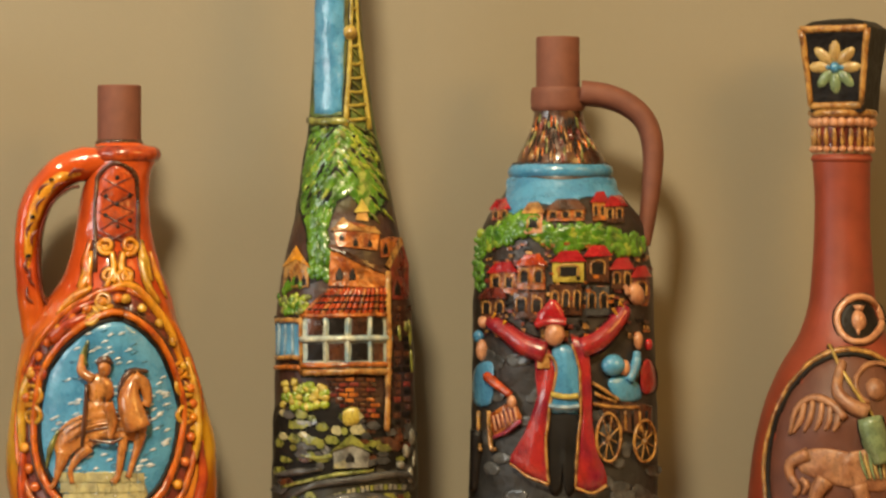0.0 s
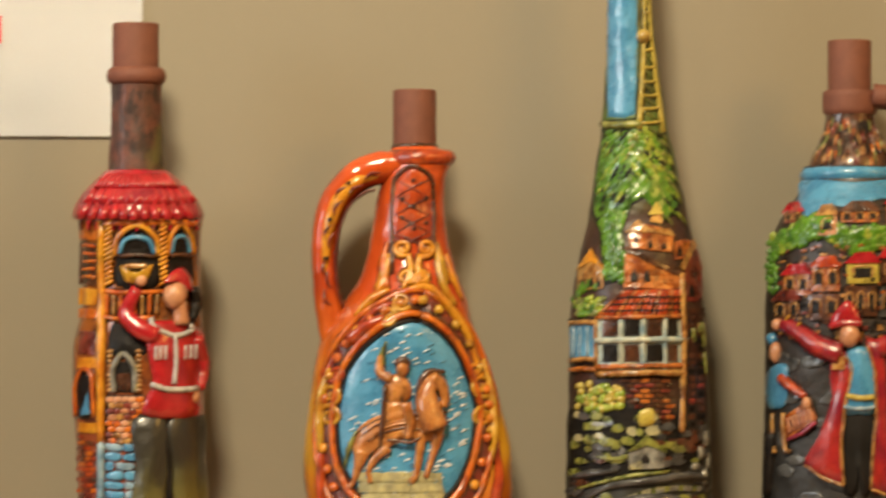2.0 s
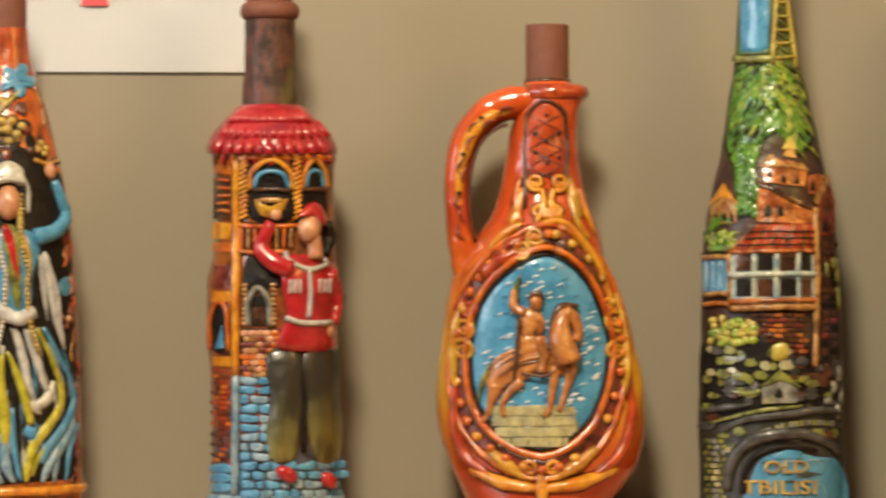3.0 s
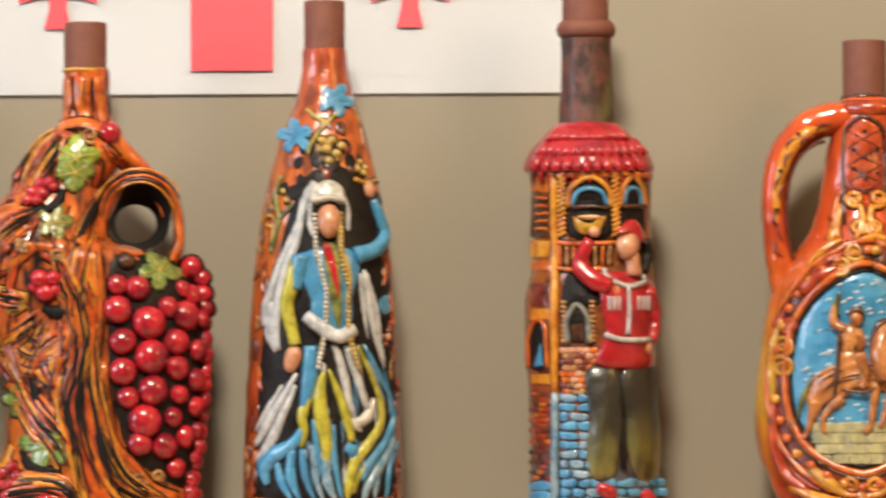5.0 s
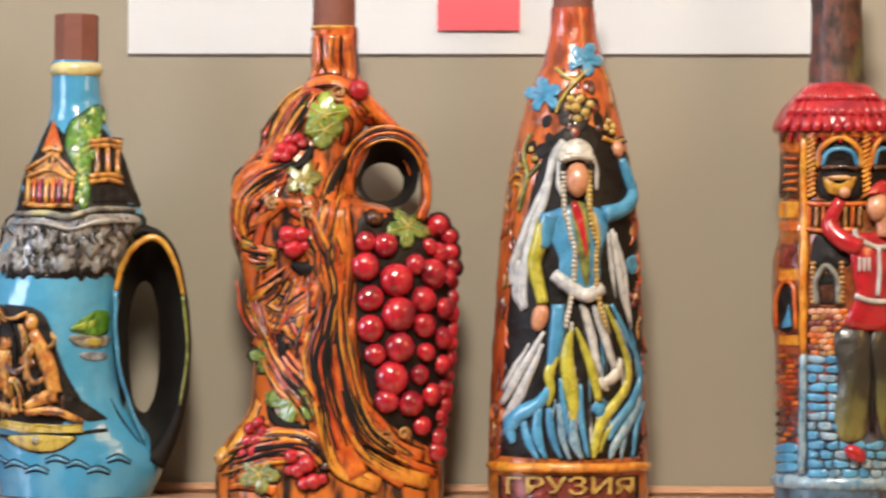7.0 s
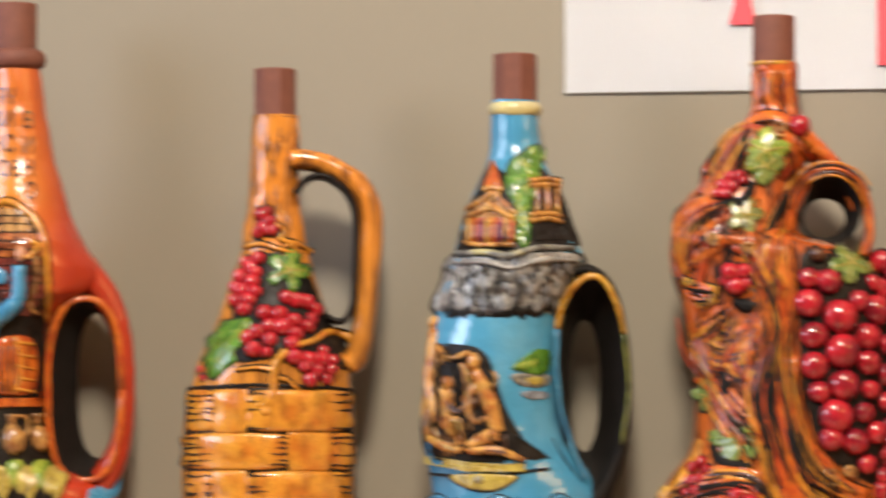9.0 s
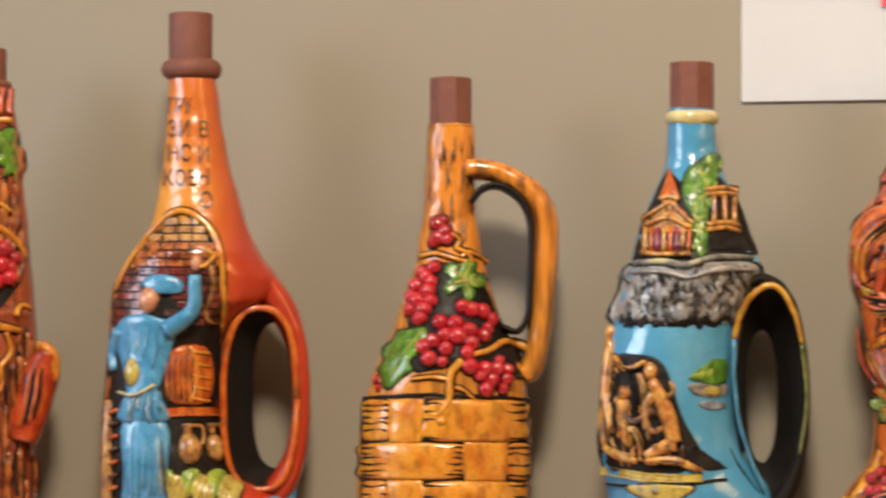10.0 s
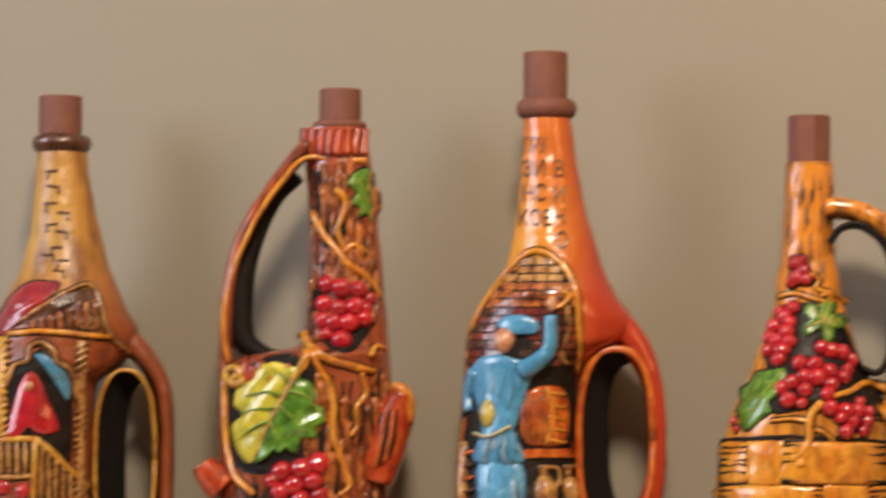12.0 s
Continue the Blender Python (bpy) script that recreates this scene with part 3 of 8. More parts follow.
def poster_cross(x, z, r):
    bm = bmesh.new()
    for k in range(4):
        c, s = math.cos(k * math.pi / 2), math.sin(k * math.pi / 2)
        arm = [(-0.22 * r, 0.0), (-0.22 * r, 0.50 * r), (-0.35 * r, r), (0.35 * r, r), (0.22 * r, 0.50 * r), (0.22 * r, 0.0)]
        bm.faces.new([bm.verts.new((x + a * c - b * s, -0.0030 - 0.00002 * k, z + a * s + b * c)) for a, b in arm])
    bmesh.ops.recalc_face_normals(bm, faces=bm.faces[:])
    return bm


part("cross_bar", box(-0.0266, -0.0030, 0.0143, 0.0240, -0.0026, 0.2825), POSTER_RED, poster, "red upright bar of the large cross")
part("cross_bar", box(-0.2035, -0.0030, 0.123, -0.0271, -0.0026, 0.174), POSTER_RED, poster, "red cross arm")
part("cross_bar", box(0.0245, -0.0030, 0.123, 0.2035, -0.0026, 0.174), POSTER_RED, poster, "red cross arm")
for x in (-0.1085, 0.1085):
    for z in (0.0648, 0.2320):
        part("small_cross", poster_cross(x, z, 0.0243), POSTER_RED, poster)


# ---- bottle with a carved balcony ----
def balcony_bottle():
    s = Sheet("wine_bottle", "orange-brown ceramic bottle with a carved wooden balcony and handle hole", -0.9224, -0.062, 23.86, 0.000363, 103, 817, 0.072, 2.245, (0, 140, 1.74))
    # yellow neck, turning red-brown towards the right side
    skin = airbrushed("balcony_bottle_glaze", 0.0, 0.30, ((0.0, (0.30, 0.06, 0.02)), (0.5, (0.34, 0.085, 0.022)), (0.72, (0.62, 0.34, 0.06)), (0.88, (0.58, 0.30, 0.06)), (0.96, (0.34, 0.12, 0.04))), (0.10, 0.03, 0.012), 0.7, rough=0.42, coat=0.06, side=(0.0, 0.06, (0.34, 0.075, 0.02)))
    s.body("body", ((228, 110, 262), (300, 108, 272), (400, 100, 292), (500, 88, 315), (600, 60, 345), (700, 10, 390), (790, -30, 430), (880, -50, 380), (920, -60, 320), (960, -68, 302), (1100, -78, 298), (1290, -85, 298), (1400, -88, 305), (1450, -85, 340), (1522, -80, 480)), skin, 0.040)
    s.spout(53, 190, 114, 247)
    s.collar("neck_ring", 200, 102, 269, 24, BROWN, "dark brown glazed neck ring", 1.2)
    s.strap(((300, 700), (372, 775), (452, 860), (502, 950), (518, 1060), (518, 1200), (512, 1320), (480, 1440), (410, 1515)), (30, 36, 34, 29, 25, 25, 27, 40, 50), 0.017, skin, label="orange-brown side loop of the bottle")
    s.funnel((392, 1170, 92, 275), (456, 1180, 62, 250), -0.020, 0.006, INK, YELLOW, 7)
    pc = Piece()
    for k, (u, v) in enumerate(((158, 285), (165, 330), (155, 385), (195, 412), (160, 450), (190, 470), (175, 520), (150, 540), (195, 560), (185, 590))):
        s.tube(pc, ((u - 20, v), (u + 18, v + (4 if k % 2 else -2))), 4.5, BROWN, 0.1, lined=False)
        s.tube(pc, ((u + (14 if k % 2 else -16), v - 2), (u + (15 if k % 2 else -15), v + 24)), 4.5, BROWN, 0.1, lined=False)
    pc.make("engraved_bars", s.root, "dark engraved script on the yellow neck")
    s.lone("tiled_roof", s.patch, ((-30, 800), (20, 700), (70, 640), (120, 624), (186, 630), (150, 680), (80, 730), (20, 790)), 2.2, COAT, True, 1.1, (60, 24, 0.35), label="crimson tiled roof")
    s.lone("gable", s.slab, ((60, 752), (190, 665), (285, 640), (325, 770), (180, 778)), 1.2, BROWN)
    for k in range(8):
        u = 105 + 27 * k
        s.lone("gable_slat", s.tube, ((u, 745 - 9.5 * k), (u + 4, 770)), 6.5, RUST, lift=1.4)
    s.lone("gable_edge", s.tube, ((55, 755), (190, 665), (290, 638), (335, 775), (420, 860)), (6, 8), OCHRE, lift=1.2)
    s.lone("beam", s.tube, ((30, 785), (150, 778), (350, 795)), 9, AMBER, lift=1.4)
    s.lone("arch_niche", s.patch, ((30, 920), (60, 880), (100, 850), (130, 825), (160, 850), (205, 900), (232, 980), (232, 1130), (225, 1200), (30, 1120)), 0.5, DARK, False, 1.0)
    arch = Piece()
    s.tube(arch, ((28, 940), (50, 885), (90, 865), (95, 830), (130, 812), (170, 838), (180, 870), (225, 900), (242, 990)), 8, OCHRE, 1.3)
    arch.make("arch", s.root, "ochre trefoil arch")
    s.lone("curtain", s.patch, ((110, 850), (150, 855), (205, 900), (225, 960), (215, 990), (185, 950), (150, 895)), 1.2, SEA, True, 1.2, (30, 26, 0.3), label="blue drape under the arch")
    for u, v0, v1, p in ((256, 805, 1290, OCHRE), (16, 800, 1110, YELLOW)):
        c = Piece()
        s.tube(c, ((u, v0), (u - 3, v1)), 17, p, 0.3)
        for k in range(int((v1 - v0) / 22)):
            v = v0 + 14 + 22 * k
            if k % 9 < 6:
                s.tube(c, ((u - 17, v + 8), (u, v), (u + 16, v - 10)), 6, p, 2.6, per=3)
            else:
                s.blob(c, u - 1, v, 20, 9, p, 1.2, lift=1.6)
        c.make("carved_post", s.root, "carved wooden balcony post")
    fig = Piece()
    s.patch(fig, ((95, 900), (130, 925), (160, 1000), (190, 1070), (165, 1095), (120, 1090), (95, 1075), (60, 1110), (22, 1105), (40, 1040), (65, 950)), 2.6, RED, True, 1.3, (15, 46, 0.5))
    s.blob(fig, 98, 948, 14, 17, SKIN, 0.9, lift=3.0)
    fig.make("relief_figure", s.root, "plain red-cloaked relief shape")
    s.lone("handrail", s.tube, ((-70, 1108), (20, 1110), (118, 1108)), 10, YELLOW, lift=1.4)
    s.lone("stair_rail", s.tube, ((118, 1105), (200, 1180), (285, 1260)), 11, YELLOW, lift=1.6)
    s.lone("bottom_rail", s.tube, ((-70, 1222), (20, 1226), (112, 1222)), 8, OCHRE, lift=1.2)
    s.lone("newel_post", s.tube, ((118, 1105), (116, 1300)), 10, YELLOW, lift=1.6)
    for k in range(7):
        u = -62 + 25 * k
        s.lone("baluster", s.tube, ((u, 1115), (u + 1, 1165), (u, 1218)), (6, 9, 6), OCHRE, lift=1.0)
    for k in range(7):
        u = 138 + 22 * k
        s.lone("baluster", s.tube, ((u, 1130 + 19 * k), (u, 1200 + 19 * k), (u, 1330)), (6, 9, 6), OCHRE, lift=1.0)
    for u, v in ((20, 1258), (82, 1270), (-30, 1270)):
        s.lone("flower", s.blob, u, v, 24, 26, RED, 0.7)
    s.lone("floor_band", s.patch, ((-75, 1300), (100, 1310), (270, 1340), (270, 1440), (90, 1470), (-75, 1440)), 1.0, BROWN)


# ---- tree-trunk bottle with a leaf ----
def bark(s, pc, u0, u1, v0, v1, count, paint, rng, r=(3.5, 2.0), length=(60, 170), lift=0.1):
    for _ in range(count):
        u, v = rng.uniform(u0, u1), rng.uniform(v0, v1)
        k = rng.uniform(*length)
        e = rng.uniform(-8, 8)
        s.tube(pc, ((u, v), (u + e, v + k / 2), (u + rng.uniform(-6, 6), min(v + k, v1 + 20))), r, paint, lift, n=6, per=3)


def strands(s, line, half, count, paints, rng, r=(2.0, 6.0, 2.0), lift=1.0, name="bark_strand", reach=(0.0, 1.0)):
    """Ridges side by side along a line, each of its own length, swelling over the middle."""
    way = glide(line, 6)
    hs = np.interp(np.linspace(0, 1, len(way)), np.linspace(0, 1, len(half)), half)
    side = []
    for i in range(len(way)):
        d = way[min(i + 1, len(way) - 1)] - way[max(i - 1, 0)]
        d = d / (np.linalg.norm(d) + 1e-9)
        side.append(np.array((-d[1], d[0])))
    for k in range(count):
        off = -1 + 2 * (k + 0.5) / count + rng.uniform(-0.4, 0.4) / count
        a = int(rng.uniform(reach[0], reach[0] + 0.35 * (reach[1] - reach[0])) * (len(way) - 1))
        e = int(rng.uniform(reach[1] - 0.4 * (reach[1] - reach[0]), reach[1]) * (len(way) - 1))
        if e - a < 4:
            continue
        beat, amp = rng.uniform(0.25, 0.6), rng.uniform(0.02, 0.09)
        run = [way[i] + side[i] * hs[i] * (off + amp * math.sin(beat * i + k)) for i in range(a, e + 1)]
        top = lift * math.sqrt(max(0.05, 1 - 0.8 * off * off))
        s.lone(name, s.tube, run[::3] + [run[-1]], [q * rng.uniform(0.8, 1.25) for q in r], paints[rng.randrange(len(paints))], lift=top, n=6, per=2, high=0.8, lined=False)


def trunk_bottle():
    rng = random.Random(4)
    s = Sheet("wine_bottle", "reddish tree-trunk ceramic bottle with a big green vine leaf", -0.7315, -0.062, 19.26, 0.000353, 600, 821, 0.072, 2.175, (330, 130, 1.54))
    skin = airbrushed("trunk_bottle_glaze", 0.0, 0.30, ((0.0, (0.34, 0.07, 0.022)), (0.5, (0.38, 0.085, 0.03)), (1.0, (0.42, 0.08, 0.028))), (0.03, 0.012, 0.008), 0.75, (1, 1, 0.10), 150)
    s.body("body", ((150, 326, 492), (200, 322, 496), (300, 326, 512), (420, 334, 524), (560, 335, 538), (700, 325, 552), (745, 300, 556), (770, 180, 558), (800, 110, 560), (900, 95, 565), (1050, 95, 562), (1150, 95, 560), (1300, 90, 566), (1376, 88, 570)), skin, 0.042)
    s.spout(42, 145, 358, 473)
    s.collar("neck_ring", 142, 345, 484, 12, CLAY, "terracotta neck foot")
    for k in range(8):
        u = 320 + 23 * k
        s.lone("bark_strip", s.tube, ((u + 4, 150), (u, 185), (u - 1, 222)), (11, 12), RED_ORANGE, lift=0.4)
    pc = Piece()
    bark(s, pc, 340, 515, 240, 660, 60, DARK, rng, (4.5, 2.0))
    bark(s, pc, 340, 515, 240, 660, 60, RUST, rng, (7, 4), lift=0.5)
    bark(s, pc, 330, 560, 800, 1330, 90, DARK, rng, (4.5, 2.0))
    bark(s, pc, 330, 560, 800, 1330, 80, RUST, rng, (7, 4), lift=0.5)
    bark(s, pc, 100, 330, 1050, 1330, 60, DARK, rng, (4.5, 2.0))
    bark(s, pc, 150, 320, 775, 830, 14, RED_ORANGE, rng, (8, 4), (30, 60), 0.6)
    tagged(pc.make("bark_relief", s.root, "dark and red-brown bark grain"), kind="stuff")
    s.strap(((330, 192), (262, 277), (190, 380), (140, 487), (116, 600), (110, 700), (112, 800), (122, 900)), (24, 22, 20, 19, 19, 19, 20, 20), 0.017, skin, label="long curved handle like a branch")
    s.strap(((305, 282), (242, 340), (192, 430), (160, 535), (150, 640), (156, 722), (212, 768), (280, 772), (330, 745)), (16, 22, 28, 32, 34, 34, 26, 16, 8), 0.012, INK, "handle_lining", "black-washed inner side of the handle", y=0.008)
    v = Piece()
    s.rod(v, ((490, 236), (400, 234), (320, 232), (262, 290), (200, 378), (150, 480), (112, 600), (104, 700), (118, 790)), (9, 8, 7, 7, 8), AMBER, -0.017)
    v.make("vine", s.root, "yellow-orange vine along the handle")
    for line, r in ((((343, 380), (372, 438), (418, 490), (440, 520), (500, 560), (528, 610)), (8, 7)), (((405, 315), (432, 345), (425, 385), (412, 430), (430, 478)), (7, 5)), (((428, 490), (455, 465), (492, 486)), (7, 4)),
                    (((318, 705), (342, 748), (400, 782), (460, 800), (515, 812)), (12, 8)), (((342, 750), (362, 800), (402, 870), (405, 985), (430, 1060), (450, 1120), (420, 1150)), (8, 6)), (((480, 815), (492, 870), (465, 910), (470, 960), (452, 990)), (6, 4)),
                    (((330, 750), (325, 800), (260, 850), (215, 900)), (6, 4)), (((110, 800), (112, 950), (130, 1080), (190, 1150)), (8, 7)), (((505, 770), (520, 742), (545, 752)), (7, 4))):
        s.lone("vine", s.tube, line, tuple(q + 2 for q in r), AMBER, lift=1.4)
    s.lone("vine_curl", s.scroll, 136, 822, 30, YELLOW, 1.2, 0.5, 1, 13)
    s.lone("leaf_ground", s.patch, ((330, 770), (395, 860), (408, 960), (400, 1060), (300, 1075), (240, 1090), (170, 1085), (125, 1040), (115, 900), (140, 830), (230, 775)), 0.5, INK, True, 1.0, label="black-washed ground round the leaf")
    s.lone("grape_ground", s.patch, ((355, 570), (420, 552), (505, 575), (522, 640), (500, 700), (440, 762), (375, 730), (350, 650)), 0.5, INK, True, 1.0, label="black-washed ground behind the grapes")
    lf = Piece()
    s.patch(lf, ((319, 810), (276, 795), (238, 787), (199, 799), (184, 835), (144, 852), (132, 905), (156, 932), (128, 964), (140, 1022), (168, 1064), (195, 1049), (234, 949), (286, 862)), 2.6, LEAF_YELLOW, True, 1.1, (40, 52, 0.9), per=3)
    s.patch(lf, ((286, 839), (336, 839), (362, 874), (349, 894), (378, 915), (385, 952), (362, 964), (359, 995), (316, 996), (307, 1045), (276, 1024), (257, 1039), (238, 1014), (215, 1055), (188, 1059), (226, 949)), 3.4, GREEN, True, 1.1, (70, 50, 0.9), per=3)
    s.tube(lf, ((324, 774), (286, 852), (232, 949), (192, 1053)), (6, 5, 2), YELLOW, 3.8)
    for line, p in ((((276, 866), (329, 881), (370, 930)), LIME), (((257, 905), (300, 949), (338, 985)), LIME), (((233, 949), (252, 993), (266, 1017)), LIME), (((266, 881), (218, 871), (161, 881)), GREEN), (((232, 949), (190, 968), (146, 1002)), GREEN), (((285, 850), (262, 822), (236, 806)), GREEN), (((250, 915), (205, 915), (150, 930)), GREEN)):
        s.tube(lf, line, (4, 3, 1), p, 3.9, per=4)
    lf.make("vine_leaf", s.root, "yellow and green vine leaf")
    lf = Piece()
    s.patch(lf, ((439, 296), (463, 265), (491, 257), (504, 284), (510, 333), (512, 382), (506, 416), (493, 383), (468, 393), (472, 364), (447, 354), (462, 328)), 2.2, GREEN, True, 1.1, (60, 40, 0.35), per=3)
    s.tube(lf, ((468, 284), (489, 333), (504, 406)), (3, 3, 1), LIME, 2.6)
    lf.make("vine_leaf", s.root)
    s.berries([(384, 575, 27), (424, 585, 28), (470, 590, 28), (500, 615, 22), (378, 630, 27), (418, 638, 25), (462, 634, 27), (376, 672, 25), (404, 680, 27), (445, 680, 29), (485, 668, 25), (384, 712, 22), (425, 728, 30), (490, 640, 20)], BERRY)
    s.berries([(265, 1085, 29), (318, 1078, 30), (365, 1062, 30), (300, 1122, 29), (352, 1112, 28), (262, 1140, 27), (318, 1160, 27), (370, 1150, 25), (240, 1112, 22), (290, 1185, 27), (340, 1195, 27)], BERRY)
    s.strap(((515, 1110), (545, 1010), (572, 930), (590, 872)), (54, 60, 55, 34), 0.020, RED_ORANGE, "branch_stump", "sawn-off orange branch stump", y=-0.012)
    st = Piece()
    for k in range(8):
        u = 500 + 13 * k
        s.rod(st, ((u - 8, 1090 - k * 8), (u + 8, 1010 - k * 6), (u + 24 - 2 * k, 925 - k * 2)), (4, 6, 3), DARK if k % 2 else ORANGE, -0.0335 + 0.0007 * (k - 3.5) ** 2)
    s.rod(st, ((560, 850), (590, 862), (608, 900), (612, 950)), (12, 20, 20, 10), AMBER, -0.026)
    tagged(st.make("stump_grain", s.root, "orange grain and sawn end of the branch stump"), kind="stuff")
    s.strap(((110, 1130), (70, 1090), (52, 1065)), (50, 40, 32), 0.018, RED_ORANGE, "branch_stump", "short orange branch stump", y=-0.010)


# ---- wine-cellar bottle ----
def cellar_bottle():
    s = Sheet("wine_bottle", "orange ceramic bottle with a carved wine cellar and lettering", -0.5967, -0.062, 16.46, 0.000349, 205, 728, 0.079, 2.158, (20, 0, 1.42))
    # orange, turning a darker red towards the right side
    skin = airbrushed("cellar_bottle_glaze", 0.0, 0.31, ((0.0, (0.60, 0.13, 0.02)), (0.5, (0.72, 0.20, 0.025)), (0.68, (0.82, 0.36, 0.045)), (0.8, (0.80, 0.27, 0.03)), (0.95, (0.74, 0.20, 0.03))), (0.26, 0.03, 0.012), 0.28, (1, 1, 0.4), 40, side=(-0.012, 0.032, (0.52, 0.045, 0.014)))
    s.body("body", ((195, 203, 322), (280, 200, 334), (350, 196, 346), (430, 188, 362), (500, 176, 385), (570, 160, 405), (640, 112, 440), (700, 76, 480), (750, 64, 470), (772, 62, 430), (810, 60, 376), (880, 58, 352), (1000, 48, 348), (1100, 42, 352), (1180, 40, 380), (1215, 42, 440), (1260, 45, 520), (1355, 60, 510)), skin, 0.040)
    s.spout(30, 160, 203, 313)
    s.collar("neck_ring", 172, 194, 328, 24, CLAY, "bare terracotta neck ring", 1.1)
    s.strap(((350, 640), (425, 695), (490, 772), (528, 862), (541, 1000), (533, 1110), (504, 1195), (450, 1260)), (30, 40, 37, 26, 23, 26, 34, 40), 0.017, skin, label="orange loop at the side of the bottle")
    s.funnel((437, 1000, 92, 228), (477, 990, 57, 182), -0.020, 0.006, INK, ORANGE, 9)
    tx = Piece()
    for t, u, v in (("ГРУ", 200, 282), ("ЗИ", 200, 340), ("НС", 198, 402), ("КОЕ", 188, 464), ("В", 278, 340), ("И", 276, 404), ("Н", 278, 462), ("О", 284, 518)):
        s.letters(tx, t, u, v + 1, 42, BROWN, 0.35, 0.3, 0.58 if t == "ГРУ" else 0.76, 0.006)
    tx.make("lettering", s.root, "dark engraved lettering on the orange neck")
    s.lone("cellar_niche", s.patch, ((225, 535), (285, 552), (325, 610), (338, 700), (340, 860), (345, 1000), (352, 1130), (372, 1200), (372, 1300), (60, 1310), (48, 1000), (66, 740), (110, 660), (165, 585)), 0.4, DARK, False, 1.0, label="black-washed cellar niche")
    s.lone("niche_edge", s.tube, ((70, 735), (110, 655), (165, 580), (225, 528), (285, 548), (330, 612), (346, 760), (340, 830)), (5, 8, 9, 6), AMBER, lift=0.8)
    rng = random.Random(7)
    for r in range(13):
        v = 545 + 21 * r
        half = np.interp(v, (540, 600, 700, 800), (40, 92, 135, 140))
        mid = np.interp(v, (540, 600, 700, 800), (240, 238, 205, 200))
        u = mid - half + (12 if r % 2 else 0)
        while u < mid + half - 12:
            wdt = rng.uniform(34, 48)
            e = min(u + wdt, mid + half)
            if not (r > 6 and u > 150 and e < 240) and e - u > 10:
                s.lone("brick", s.rect, u, v, e - 4, v + 17, 0.9, OCHRE if r < 3 else (RUST if r < 6 else (MAROON if rng.random() < 0.7 else BROWN)), base=0.3)
            u += wdt
    fig = Piece()
    s.patch(fig, ((90, 800), (140, 785), (200, 800), (240, 790), (215, 880), (190, 960), (175, 1000), (215, 1050), (150, 1066), (80, 1050), (100, 980), (88, 900), (66, 850)), 3.4, BLUE, True, 1.25, (80, 60, 0.3))
    s.tube(fig, ((200, 830), (245, 800), (270, 770), (272, 690)), (26, 22, 17), BLUE, 2.0)
    s.tube(fig, ((86, 830), (70, 880), (72, 930)), (18, 12), BLUE, 1.2)
    s.patch(fig, ((95, 1060), (205, 1060), (208, 1180), (215, 1310), (100, 1310), (98, 1180)), 2.6, BLUE, True, 1.2, (0, 38, 0.45))
    # pale blue strands put the lit lines of the pleats into colour
    strands(s, ((150, 1066), (152, 1180), (158, 1306)), (50, 54, 58), 8, (PALE_BLUE, BLUE, SEA, SLATE), rng, (2, 6, 3), 4.2, "robe_fold")
    strands(s, ((150, 975), (146, 1020), (150, 1064)), (40, 58, 68), 9, (PALE_BLUE, BLUE, SEA), rng, (2, 6, 3), 4.6, "tunic_fold")
    strands(s, ((160, 800), (150, 870), (140, 950)), (50, 54, 40), 5, (BLUE, PALE_BLUE, SEA), rng, (1, 5, 1), 4.6, "sleeve_fold")
    s.blob(fig, 158, 752, 27, 34, SKIN, 0.9, lift=2.0)
    s.patch(fig, ((138, 710), (165, 688), (215, 692), (242, 708), (235, 735), (185, 740), (150, 728)), 4.0, BLUE, True, 1.2)
    s.blob(fig, 275, 660, 13, 22, SKIN, 0.9, lift=1.6)
    s.tube(fig, ((268, 645), (290, 668), (318, 640), (300, 628)), (6, 7), AMBER, 2.0)
    s.blob(fig, 117, 935, 22, 36, LEMON, 0.6, lift=3.6)
    s.tube(fig, ((82, 985), (120, 992), (175, 965)), 4.5, PALE_STONE, 5.4)
    fig.make("relief_figure", s.root, "plain blue-robed relief shape with a cap")
    bar = s.lone("wine_barrel", s.patch, ((215, 880), (270, 862), (310, 880), (322, 940), (308, 1005), (250, 1018), (205, 1000), (198, 940)), 2.8, ORANGE, True, 1.3, label="orange relief barrel with hoops")
    for k in range(5):
        u = 212 + 14 * k
        s.lone("stave_joint", s.tube, ((u, 890), (u - 3, 945), (u, 1005)), 3.5, BROWN, lift=3.0, parent=bar)
    for v in (885, 915, 945, 975, 1003):
        s.lone("hoop", s.tube, ((268, v - 4), (292, v), (312, v + 3)), 4, AMBER, lift=3.2, per=3, parent=bar)
    s.lone("barrel_rim", s.tube, ((262, 866), (280, 940), (262, 1012)), 5, AMBER, lift=3.2, parent=bar)
    s.lone("cellar_shelf", s.slab, ((205, 1024), (345, 1020), (345, 1042), (205, 1046)), 2.4, ORANGE)
    for u, v, r in ((262, 1125, 30), (324, 1122, 27)):
        jug = Piece()
        s.blob(jug, u, v, r, r * 1.35, OCHRE, 0.9, lift=1.0)
        s.tube(jug, ((u - 6, v - 35), (u - 8, v - 62)), (9, 13), OCHRE, 1.6)
        s.tube(jug, ((u - 6, v - 58), (u + 30, v - 55), (u + 34, v - 20), (u + 22, v - 5)), 4.5, OCHRE, 1.6)
        jug.make("jug", s.root, "small ochre relief jug")
    s.lone("rope", s.tube, ((312, 665), (318, 720), (300, 790), (322, 812)), (6, 4), OCHRE, lift=1.4)
